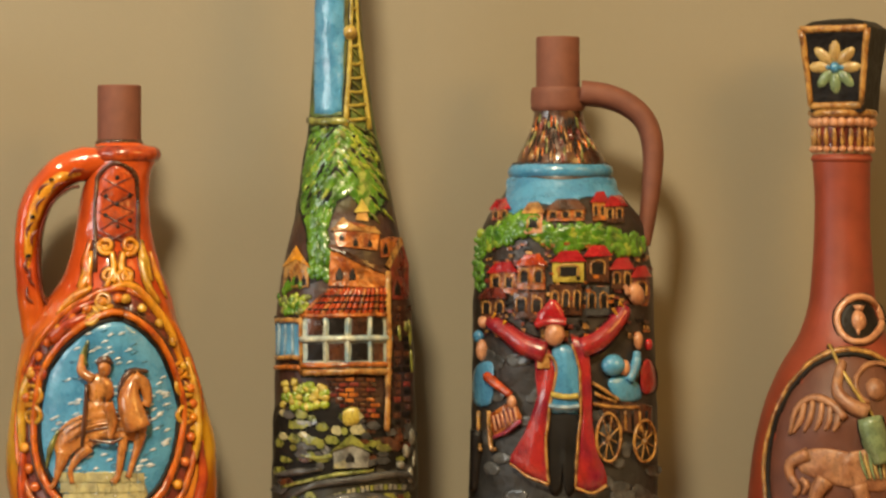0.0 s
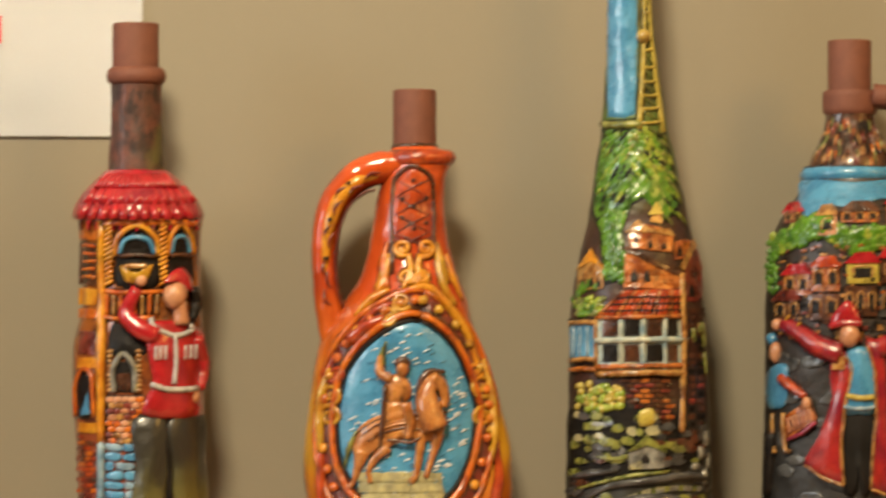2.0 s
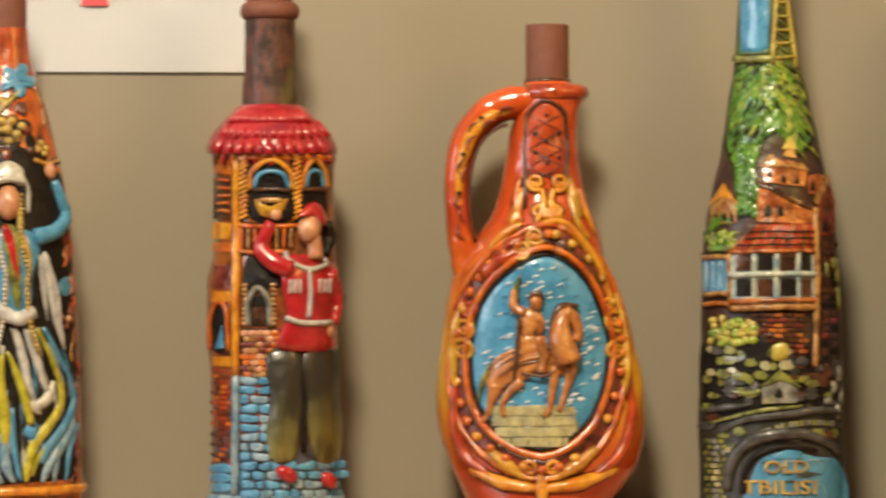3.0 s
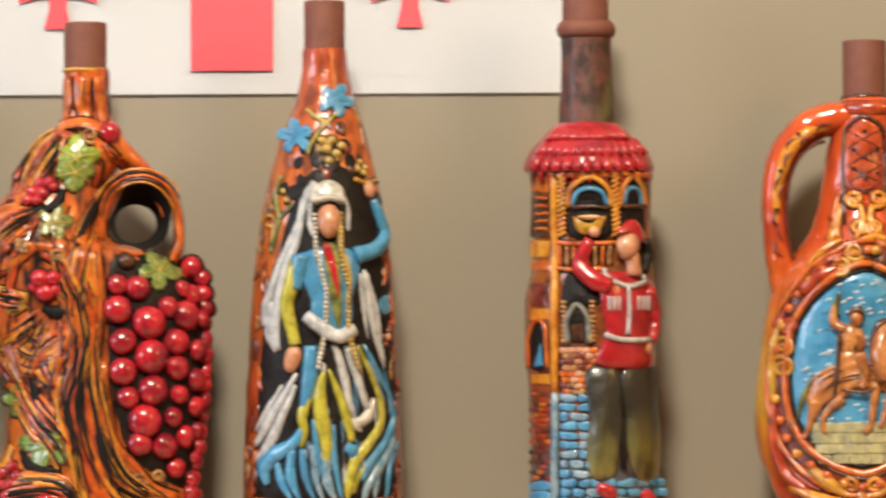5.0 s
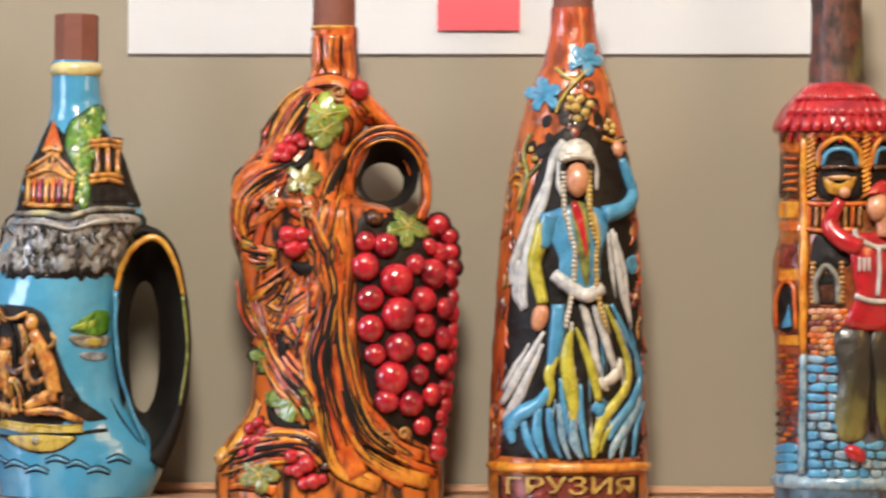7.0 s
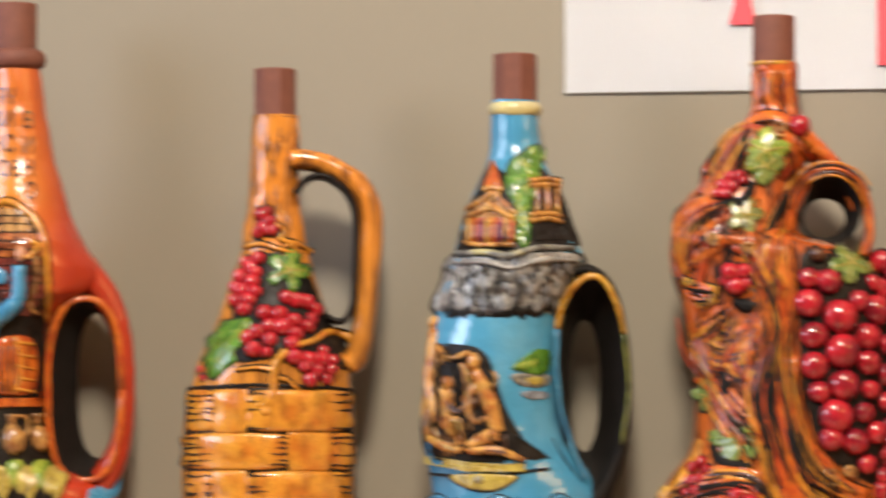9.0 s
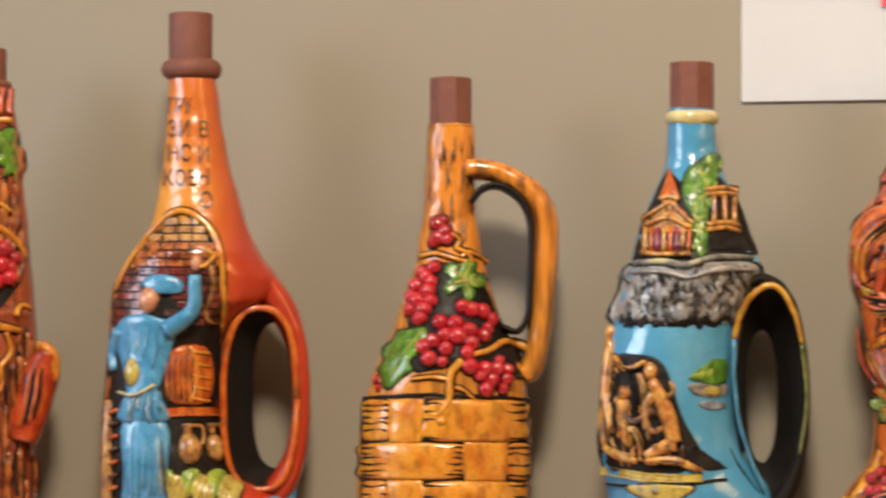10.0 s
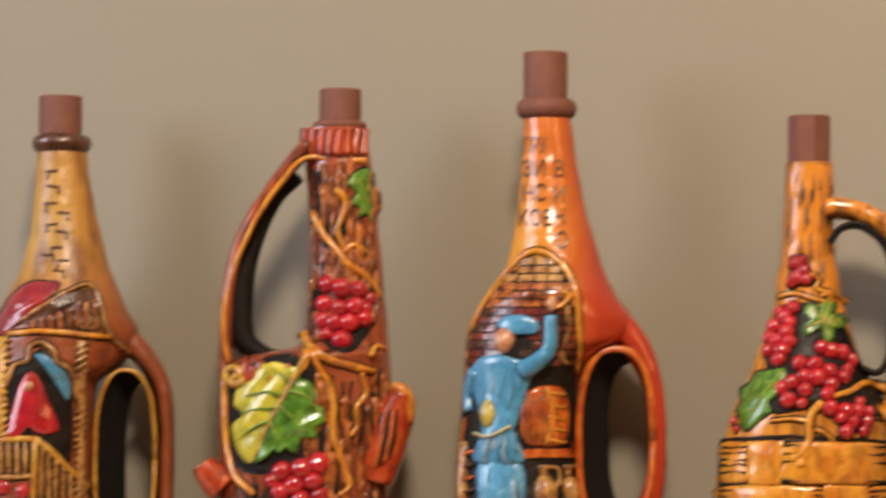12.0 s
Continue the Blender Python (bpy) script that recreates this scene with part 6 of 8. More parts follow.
# ---- tower bottle ----
def tower_bottle():
    rng = random.Random(41)
    s = Sheet("wine_bottle", "tower-shaped ceramic bottle with a red tiled roof and figure", 0.1698, -0.062, -2.98, 0.000337, 1372, 599, 0.103, 2.084, (1240, 0, 1.73))
    skin = airbrushed("tower_bottle_glaze", 0.0, 0.27, ((0.0, (0.07, 0.16, 0.24)), (0.16, (0.10, 0.10, 0.12)), (0.22, (0.30, 0.06, 0.03)), (0.6, (0.34, 0.10, 0.02)), (1.0, (0.32, 0.10, 0.02))), (0.03, 0.012, 0.01), 0.85, (1, 1, 0.7), 120)
    s.body("body", ((400, 56, 428), (440, 54, 434), (560, 66, 428), (700, 68, 432), (770, 56, 436), (850, 40, 438), (1000, 40, 440), (1120, 50, 444), (1300, 56, 450), (1470, 52, 452), (1520, 46, 456), (1564, 46, 454)), skin, 0.040)
    s.body("chimney_neck", ((8, 155, 311), (40, 155, 310), (120, 156, 312), (220, 152, 314), (305, 146, 322)), glaze("tower_neck_glaze", (0.17, 0.05, 0.03), (0.035, 0.020, 0.014), 75.0, 0.5, spot=(0.085, 0.070, 0.020), wash=0.9, coat=0.08), label="mottled dark brown neck")
    s.spout(-158, 6, 160, 302)
    s.collar("neck_ring", 4, 150, 316, 22, CLAY, "bare terracotta neck ring", 1.3)
    roof = s.body("roof", ((292, 140, 330), (330, 100, 372), (370, 66, 410), (405, 42, 432), (436, 38, 440), (448, 60, 425)), glaze("roof_glaze", (0.50, 0.018, 0.030), (0.30, 0.010, 0.03), 80, 0.18), 0.044, label="glossy red roof")
    for row, (v0, v1, w) in enumerate(((298, 340, 92), (336, 386, 140), (382, 436, 182))):
        for k in range(13):
            t = -1 + 2 * (k + 0.5 * (row % 2)) / 13 + 0.08
            u0, u1 = 236 + t * w, 236 + t * (w + 34)
            if 44 < u0 < 432 and 44 < u1 < 434:
                pc = Piece()
                dep = lambda u, v: -0.9 * np.interp(v, (292, 330, 370, 405, 440), (0.018, 0.026, 0.033, 0.040, 0.043)) * math.sqrt(max(0.02, 1 - ((u - 236) / np.interp(v, (292, 330, 370, 405, 440), (97, 140, 176, 198, 206))) ** 2))
                line = [s.loc(u0 + (u1 - u0) * q, v0 + (v1 - v0) * q, dep(u0 + (u1 - u0) * q, v0 + (v1 - v0) * q) - 0.0035) for q in (0, 0.5, 1)]
                verts = []
                for i, c in enumerate(line):
                    rad = (9 + 3 * i) * s.unit
                    verts += [c + np.array((rad * math.cos(2 * math.pi * j / 8), -rad * 0.8 * math.sin(2 * math.pi * j / 8), 0)) for j in range(8)]
                pc.add(verts, [(i * 8 + j, i * 8 + (j + 1) % 8, (i + 1) * 8 + (j + 1) % 8, (i + 1) * 8 + j) for i in range(2) for j in range(8)] + [tuple(range(8)), tuple(range(16, 24))], RED)
                pc.make("roof_tile", roof)
    for k in range(15):
        s.lone("eaves_tooth", s.tube, ((70 + 25 * k, 440), (70 + 25 * k, 470)), (8, 6), RED if k % 3 else MAROON, lift=2.0)
    # the corner's lit edge, put in as amber and pale blue tubes, and posts
    s.lone("corner_post", s.tube, ((134, 440), (134, 700), (132, 900), (134, 1120)), (12, 13, 12), AMBER, lift=2.4)
    s.lone("corner_post", s.tube, ((134, 1115), (132, 1300), (128, 1480)), 12, PALE_BLUE, lift=2.4)
    for u in (158, 324):
        c = Piece()
        s.tube(c, ((u, 445), (u, 640)), 9, BROWN, 1.0)
        for k in range(13):
            s.tube(c, ((u - 11, 456 + 15 * k), (u, 450 + 15 * k), (u + 11, 442 + 15 * k)), 6, AMBER, 2.6, per=3)
        c.make("twisted_post", s.root, "amber twisted post")
    for (u0, u1) in ((182, 305), (342, 408)):
        m, h = (u0 + u1) / 2, (u1 - u0) / 2
        s.lone("window_opening", s.patch, ((u0, 640), (u0, 540), (m - h * 0.7, 490), (m, 470), (m + h * 0.7, 490), (u1, 540), (u1, 640)), 1.0, DARK, True, 1.0)
        s.lone("window_blind", s.tube, ((u0 + 6, 540), (m - h * 0.6, 500), (m, 488), (m + h * 0.6, 500), (u1 - 6, 540)), 8, SEA, lift=1.2)
        s.lone("arch", s.tube, ((u0 - 6, 545), (u0 + 4, 490), (m, 452), (u1 - 4, 490), (u1 + 6, 545)), 9, AMBER, lift=2.2)
        s.lone("lintel", s.tube, ((u0 + 4, 548), (m, 545), (u1 - 4, 548)), 7, BROWN, lift=2.0)
    s.lone("cornice", s.tube, ((128, 450), (240, 446), (330, 445), (428, 452)), 11, ORANGE, lift=1.6)
    s.lone("horn_cup", s.patch, ((190, 575), (215, 590), (250, 596), (292, 572), (285, 605), (265, 630), (235, 636), (205, 622)), 4.2, YELLOW, True, 1.3, label="golden cup")
    s.lone("horn_cup_inside", s.blob, 242, 578, 40, 9, OCHRE, 0.6, lift=4.6)
    # balcony and left side
    s.lone("balcony_rail", s.tube, ((140, 655), (220, 660), (330, 655)), 8, ORANGE, lift=2.0)
    s.lone("balcony_rail", s.tube, ((140, 735), (200, 740), (300, 735)), 8, ORANGE, lift=2.0)
    for k in range(8):
        s.lone("baluster", s.tube, ((150 + 22 * k, 662), (150 + 22 * k, 732)), 6, OCHRE if k % 2 else ORANGE, lift=1.4)
    for v0, v1, p in ((455, 500, ORANGE), (510, 640, BROWN), (650, 700, AMBER), (712, 740, ORANGE), (860, 892, AMBER), (1060, 1090, AMBER), (780, 850, MAROON)):
        s.lone("side_panel", s.rect, 60, v0, 118, v1, 1.0, p)
    s.lone("side_window", s.patch, ((56, 1040), (54, 960), (72, 910), (98, 930), (104, 1040)), 0.9, DARK, True, 1.0)
    s.lone("side_window_pane", s.patch, ((66, 1040), (90, 960), (98, 1036)), 1.4, SEA, False, 1.0)
    s.lone("side_arch", s.tube, ((52, 1040), (52, 950), (74, 895), (104, 920), (112, 1040)), 8, ORANGE, lift=1.6)
    for v in range(520, 640, 24):
        s.lone("side_slat", s.tube, ((74, v), (96, v - 2), (114, v)), 6, ORANGE, lift=1.2)
    for r in range(24):
        for k in range(3):
            if rng.random() < 0.9:
                u, v = 52 + 25 * k + (r % 2) * 8, 1100 + 16 * r
                if v < 1390:
                    s.lone("brick", s.rect, u, v, u + 21, v + 12, 0.9, rng.choice((MAROON, RED_ORANGE, ORANGE, BROWN)))
    for r in range(11):
        for k in range(5):
            u, v = 148 + 24 * k + (r % 2) * 10, 980 + 18 * r
            if v < 1110:
                s.lone("brick", s.patch, ((u, v), (u + 20, v - 2), (u + 22, v + 13), (u + 2, v + 15)), 1.6, rng.choice((OCHRE, SKIN, MAROON, ORANGE)), True, 1.1)
    s.lone("small_window", s.rect, 172, 870, 236, 965, 1.0, DARK)
    s.lone("small_window_arch", s.tube, ((172, 965), (172, 890), (202, 846), (236, 890), (238, 965)), 9, STONE, lift=1.6)
    s.lone("small_window_bars", s.rect, 186, 905, 224, 960, 1.2, BROWN)
    for v in range(838, 972, 15):
        for u in (160, 250):
            s.lone("brick", s.blob, u, v, 10, 7, OCHRE, 0.8, lift=1.2)
    s.lone("dark_recess", s.patch, ((160, 770), (190, 755), (260, 800), (270, 850), (160, 850)), 0.8, DARK)
    # blue stone foot
    for r in range(13):
        v = 1120 + 29 * r
        u = 146
        while u < 260 if v < 1380 else u < 440:
            w, d = rng.uniform(26, 62), rng.uniform(-5, 6)
            s.lone("stone", s.patch, ((u + 2, v + 3 + d), (u + w / 2, v + rng.uniform(-3, 3)), (u + w - 2, v + 4 - d), (u + w - rng.uniform(0, 5), v + 22), (u + w / 2, v + 26), (u + rng.uniform(0, 6), v + 22)), rng.uniform(1.2, 2.6), SEA if rng.random() < 0.75 else PALE_BLUE, True, 1.15, base=0.2)
            u += w + 3
    for k in range(3):
        s.lone("stone", s.patch, ((56, 1392 + 30 * k), (112, 1390 + 30 * k), (112, 1414 + 30 * k), (56, 1416 + 30 * k)), 1.4, SEA, True, 1.1)
    s.collar("base_ring", 1502, 44, 458, 20, PALE_BLUE, "pale blue base ring", 1.2)
    f = Piece()
    s.patch(f, ((230, 1045), (335, 1042), (338, 1180), (332, 1300), (318, 1368), (280, 1392), (240, 1372), (228, 1290), (238, 1180)), 4.2, KHAKI, True, 1.45, (8, 62, 0.5))
    s.patch(f, ((342, 1042), (440, 1040), (446, 1180), (456, 1290), (446, 1368), (418, 1392), (378, 1376), (356, 1300), (348, 1180)), 4.2, KHAKI, True, 1.45, (-8, 62, 0.5))
    s.tube(f, ((340, 1060), (343, 1200), (342, 1350)), (7, 9, 10), DARK, 1.4)
    s.patch(f, ((275, 760), (330, 745), (410, 760), (442, 800), (440, 900), (428, 950), (436, 1038), (340, 1048), (262, 1035), (270, 985), (292, 935), (280, 860)), 6.4, RED, True, 1.2)
    s.tube(f, ((300, 790), (240, 760), (212, 720), (245, 645)), (34, 30, 26, 18), RED, 3.4)
    s.tube(f, ((420, 800), (438, 880), (430, 960)), (24, 22, 16), RED, 3.6)
    s.blob(f, 416, 978, 20, 26, SKIN, 0.8, 0, 4.0)
    s.blob(f, 258, 624, 18, 18, SKIN, 0.8, 0, 4.4)
    s.tube(f, ((372, 690), (378, 760)), (24, 26), SKIN, 5.0)
    s.blob(f, 360, 668, 40, 46, SKIN, 0.8, 12, 5.0)
    s.patch(f, ((326, 630), (345, 598), (375, 583), (402, 608), (412, 660), (395, 650), (362, 625)), 8.6, RED, True, 1.1)
    s.tube(f, ((412, 650), (420, 700), (405, 750)), (16, 20, 12), DARK, 3.4)
    s.tube(f, ((288, 735), (300, 765), (362, 790), (408, 775), (402, 760)), 8, WHITE, 7.0)
    s.tube(f, ((362, 790), (364, 860), (360, 940)), 7, WHITE, 8.6)
    s.tube(f, ((290, 938), (350, 956), (425, 955)), 9, WHITE, 7.8)
    for u in (304, 318, 332, 392, 406, 420):
        s.tube(f, ((u, 820), (u, 866)), 4.5, WHITE, 7.6)
    for u, v in ((292, 1420), (418, 1440)):
        s.blob(f, u, v, 38, 24, RED, 0.8, 32, 3.6)
    f.make("relief_figure", s.root, "plain relief shape in red coat and khaki trousers")
    # shadow round the boots, painted as a slate patch
    s.lone("ground_shadow_wash", s.patch, ((238, 1395), (360, 1400), (446, 1400), (446, 1475), (340, 1480), (250, 1470)), 0.6, SLATE)


# ---- horseman jug ----
def horseman_jug():
    s = Sheet("wine_jug", "red-orange glazed ceramic jug with a horseman medallion", 0.3371, -0.062, -5.25, 0.000340, 837, 448, 0.163, 2.093, (620, 20, 1.45))
    skin = airbrushed("horseman_jug_glaze", 0.0, 0.28, ((0.0, (0.52, 0.05, 0.016)), (0.12, (0.60, 0.075, 0.016)), (0.23, (0.84, 0.32, 0.035)), (0.29, (0.88, 0.48, 0.05)), (0.41, (0.86, 0.42, 0.045)), (0.51, (0.76, 0.18, 0.025)), (0.64, (0.60, 0.075, 0.018)), (1.0, (0.72, 0.11, 0.02))), (0.16, 0.014, 0.010), 0.4, (1, 1, 0.35), 60, 0.16)
    s.ink = MAROON
    s.body("body", ((196, 256, 374), (215, 250, 405), (240, 246, 410), (270, 236, 398), (340, 216, 390), (440, 202, 402), (510, 183, 420), (560, 158, 438), (600, 130, 452), (640, 100, 460), (680, 78, 476), (730, 64, 498), (800, 50, 520), (880, 42, 541), (960, 32, 560), (1040, 30, 564), (1110, 42, 562), (1180, 68, 540), (1240, 95, 500), (1280, 112, 470), (1314, 120, 465)), skin, 0.044)
    s.spout(50, 200, 260, 371)
    s.collar("neck_ring", 196, 256, 374, 7, BROWN, "dark line under the sleeve")
    s.collar("lip_ring", 226, 246, 412, 22, RED_ORANGE, "glossy red-orange lip", 1.0)
    s.strap(((310, 236), (232, 248), (168, 273), (114, 330), (90, 397), (84, 476), (87, 543), (98, 612), (108, 700)), (24, 44, 41, 39, 35, 33, 33, 38, 32), 0.016, skin, label="curved handle with leaf carving")
    s.strap(((214, 306), (190, 314), (158, 338), (132, 377), (117, 440), (114, 510), (122, 575), (142, 612)), (4, 4, 4, 4, 4, 4, 4), 0.0150, MAROON, "handle_lining", "dark inner side of the handle")
    hd = Piece()
    s.rod(hd, ((222, 272), (172, 282), (126, 326), (98, 392), (88, 474), (92, 545)), (4, 17, 19, 17, 14, 4), AMBER, -0.0138)
    for u, v, a in ((205, 262, -20), (160, 300, -35), (122, 308, -45), (112, 350, -60), (86, 414, -70), (98, 436, -75), (82, 510, -100), (92, 540, -105), (86, 585, -110)):
        ca, sa = math.cos(radians(a)), math.sin(radians(a))
        s.rod(hd, ((u - 20 * ca - 8 * sa, v - 20 * sa + 8 * ca), (u, v), (u + 24 * ca - 9 * sa, v + 24 * sa + 9 * ca)), (1.5, 5.0, 1.5), MAROON, -0.0174)
    tagged(hd.make("handle_carving", s.root, "amber leaf carving on the handle"), kind="stuff")
    for u, v in ((146, 287), (99, 381), (90, 480)):
        c = Piece()
        s.rod(c, ((u, v - 4), (u, v), (u, v + 4)), 6, DARK, -0.0178)
        c.make("handle_dot", s.root)
    # medallion
    oval = ((330, 642), (415, 712), (463, 830), (468, 910), (440, 1030), (385, 1102), (300, 1140), (205, 1105), (142, 1035), (118, 930), (133, 800), (180, 718), (250, 662))
    med = s.lone("medallion", s.patch, oval, 0.8, BLUE, True, 1.0, label="sky-blue medallion with white strokes")
    c0 = np.array((300, 890))
    s.lone("medallion_groove", s.tube, loop_glide(oval, 3) + [np.array(oval[0], float)], 6, DARK, lift=0.4, per=1)
    s.lone("medallion_frame", s.tube, [c0 + (np.array(p) - c0) * 1.075 for p in loop_glide(oval, 3)] + [c0 + (np.array(oval[0]) - c0) * 1.075], 10, ORANGE, lift=0.9, per=1)
    s.lone("medallion_groove", s.tube, [c0 + (np.array(p) - c0) * 1.13 for p in loop_glide(oval, 3)] + [c0 + (np.array(oval[0]) - c0) * 1.13], 6, BROWN, lift=0.2, per=1)
    s.lone("medallion_rim", s.tube, [c0 + (np.array(p) - c0) * 1.315 for p in loop_glide(oval, 3)] + [c0 + (np.array(oval[0]) - c0) * 1.315], 9, ORANGE, lift=0.5, per=1, label="raised orange rim")
    rng = random.Random(5)
    st = Piece()
    for _ in range(170):
        w, q = rng.uniform(0, 6.28), math.sqrt(rng.uniform(0, 0.95))
        u, v = 300 + 155 * q * math.cos(w), 880 + 225 * q * math.sin(w)
        s.tube(st, ((u - 9, v + 4), (u, v - 1), (u + 9, v - 3)), (0.8, 3.0, 0.8), STROKE_WHITE if rng.random() < 0.6 else BLUE, 1.1, n=5, per=2)
    tagged(st.make("brush_work", s.root, "white brush strokes on the sky"), kind="stuff")
    s.lone("bead_channel", s.tube, [c0 + (np.array(p) - c0) * 1.215 for p in loop_glide(oval, 3)] + [c0 + (np.array(oval[0]) - c0) * 1.215], 22, MAROON, lift=0.2, per=1, high=0.06, lined=False)
    ring = loop_glide([c0 + (np.array(p) - c0) * 1.215 for p in oval], 5)
    for k, p in enumerate(ring):
        if k % 2 == 0 and not (20 < k < 25 or 44 < k < 48):
            s.lone("bead", s.blob, p[0], p[1], 14, 13, YELLOW if k < 9 else (ORANGE, AMBER, ORANGE)[k // 2 % 3], 0.8, lift=2.4)
    for u, v, r, h, a, p in ((282, 592, 22, 1, 0.5, YELLOW), (248, 628, 22, -1, 2.0, YELLOW), (488, 808, 30, 1, 0.0, YELLOW), (490, 885, 28, -1, 0.0, YELLOW), (100, 830, 28, -1, 3.0, YELLOW), (100, 885, 28, 1, 3.0, YELLOW), (268, 1190, 24, 1, 1.0, YELLOW), (328, 1190, 24, -1, 2.0, YELLOW), (470, 770, 20, -1, 2, AMBER), (120, 780, 20, 1, 2, RED_ORANGE), (285, 455, 20, 1, 1, YELLOW), (345, 455, 20, -1, 2, YELLOW), (292, 530, 18, -1, 1, YELLOW), (335, 530, 18, 1, 2, YELLOW)):
        s.lone("scroll", s.scroll, u, v, r * 1.1, p if v < 900 and v > 560 else AMBER, 1.4, a, h, 7.0, 1.4)
    for line, r, p in ((((150, 690), (200, 650), (240, 632)), (14, 12, 8), RED_ORANGE), (((300, 560), (345, 556), (400, 600), (450, 680), (478, 760)), (6, 10, 10, 6), AMBER), (((80, 960), (76, 1060), (102, 1150), (165, 1205)), (6, 12, 12, 6), RED_ORANGE), (((526, 950), (528, 1060), (500, 1150), (430, 1210)), (6, 12, 12, 6), RED_ORANGE),
                       (((160, 1140), (210, 1180), (260, 1215)), (8, 14, 6), YELLOW), (((440, 1135), (390, 1180), (335, 1215)), (8, 14, 6), YELLOW), (((120, 1190), (200, 1225), (290, 1240)), (8, 14, 8), AMBER), (((490, 1190), (400, 1225), (310, 1240)), (8, 14, 8), AMBER), (((296, 1200), (300, 1250), (300, 1300)), (8, 12, 8), AMBER),
                       (((98, 760), (80, 830), (74, 900), (76, 980)), (6, 12, 12, 6), YELLOW), (((488, 740), (508, 830), (516, 920), (512, 1000)), (6, 12, 12, 6), YELLOW), (((110, 730), (90, 780), (95, 800)), (5, 8, 5), RED_ORANGE), (((500, 920), (515, 925), (525, 905)), (6, 6), YELLOW),
                       (((250, 470), (235, 540), (200, 600)), (5, 9, 5), AMBER), (((372, 470), (385, 540), (420, 600)), (5, 9, 5), YELLOW), (((300, 470), (305, 510), (285, 560)), (5, 7, 5), AMBER), (((330, 470), (325, 510), (350, 545)), (5, 7, 5), AMBER),
                       (((246, 440), (236, 500), (246, 560)), (3, 11, 3), ORANGE), (((215, 560), (235, 520), (244, 480)), (3, 9, 3), AMBER), (((160, 630), (205, 585), (250, 560)), (3, 11, 4), AMBER), (((170, 650), (220, 612), (262, 592)), (3, 8, 4), RED_ORANGE), (((372, 440), (380, 490), (402, 545)), (4, 12, 4), YELLOW), (((395, 470), (412, 530), (440, 590)), (3, 8, 3), AMBER)):
        s.lone("carved_leaf", s.tube, line, tuple(q * 1.35 for q in r), p, lift=0.8)
    # neck panel with lattice
    s.lone("neck_panel", s.patch, ((262, 425), (262, 320), (275, 275), (310, 250), (348, 275), (360, 320), (360, 425)), 0.7, RED_ORANGE, True, 1.0)
    s.lone("neck_panel_edge", s.tube, ((258, 520), (258, 320), (272, 268), (310, 244), (352, 268), (364, 320), (366, 430), (385, 540)), 6, BROWN, lift=0.6)
    la = Piece()
    for k in range(4):
        v = 280 + 45 * k
        s.tube(la, ((268, v + 46), (310, v + 20), (354, v)), (1.5, 3, 1.5), MAROON, 0.8)
        s.tube(la, ((268, v), (310, v + 22), (354, v + 46)), (1.5, 3, 1.5), MAROON, 0.8)
    la.make("lattice", s.root, "dark lines of the carved lattice")
    for u, v in ((312, 282), (285, 330), (345, 328), (315, 348), (285, 378), (345, 390), (315, 405)):
        s.lone("lattice_dot", s.blob, u, v, 6, 6, DARK, 0.5, lift=0.9)
    h = Piece()
    s.patch(h, s.drawn(((728, 690), (735, 655), (765, 632), (800, 625), (830, 630), (855, 612), (885, 620), (892, 650), (880, 672), (850, 674), (815, 672), (790, 688), (760, 690), (738, 712))), 3.6, STATUE_TAN, True, 1.35)
    for pts, r, p, up in ((((874, 652), (862, 620), (860, 588), (872, 562)), (27, 25, 19, 12), STATUE_TAN, 2.6), (((866, 562), (884, 574), (891, 598), (887, 614)), (13, 11, 8, 8), STATUE_TAN, 4.0), (((842, 606), (846, 575), (862, 552), (892, 552)), (4, 6, 6, 3), BROWN, 3.8), (((848, 600), (853, 572), (868, 556)), (2, 4, 2), STATUE_TAN, 4.6),
                          (((850, 660), (846, 700), (839, 734), (831, 746)), (11, 7, 5, 6), STATUE_TAN, 2.4), (((880, 660), (873, 690), (866, 712), (856, 738)), (11, 7, 5, 5), STATUE_TAN, 2.2), (((746, 690), (738, 720), (730, 745), (722, 756)), (15, 9, 5, 5), STATUE_TAN, 2.2), (((790, 684), (768, 705), (757, 725), (760, 748)), (12, 8, 5, 5), STATUE_TAN, 2.0),
                          (((736, 656), (722, 686), (714, 722)), (4, 6, 2), OLIVE, 1.8), (((822, 606), (830, 640), (826, 670)), (11, 9, 6), STATUE_TAN, 5.4), (((796, 566), (776, 552), (779, 522)), (9, 8, 5), STATUE_TAN, 4.0), (((779, 540), (781, 520), (788, 498)), (7, 6, 2), OLIVE, 3.4), (((786, 575), (782, 640), (778, 684)), (4, 5, 3), BROWN, 5.4),
                          (((790, 672), (830, 676), (850, 668)), (2, 3, 2), BROWN, 5.2), (((838, 628), (856, 640), (888, 636)), (2, 3, 2), BROWN, 5.0)):
        s.tube(h, s.drawn(pts), [q * 1.45 for q in r], p, up)
    s.patch(h, s.drawn(((786, 566), (802, 556), (826, 566), (834, 590), (820, 606), (790, 606))), 4.6, STATUE_TAN, True, 1.3)
    s.patch(h, s.drawn(((786, 604), (824, 603), (834, 640), (806, 652), (780, 646))), 5.0, STATUE_TAN, True, 1.15, (80, 26, 0.4))
    u, v = s.drawn(((816, 547),))[0]
    s.blob(h, u, v, 17, 22, STATUE_TAN, 0.9, 0, 3.8)
    s.patch(h, s.drawn(((802, 541), (806, 528), (824, 524), (832, 540), (818, 536))), 6.2, BROWN, True, 1.1)
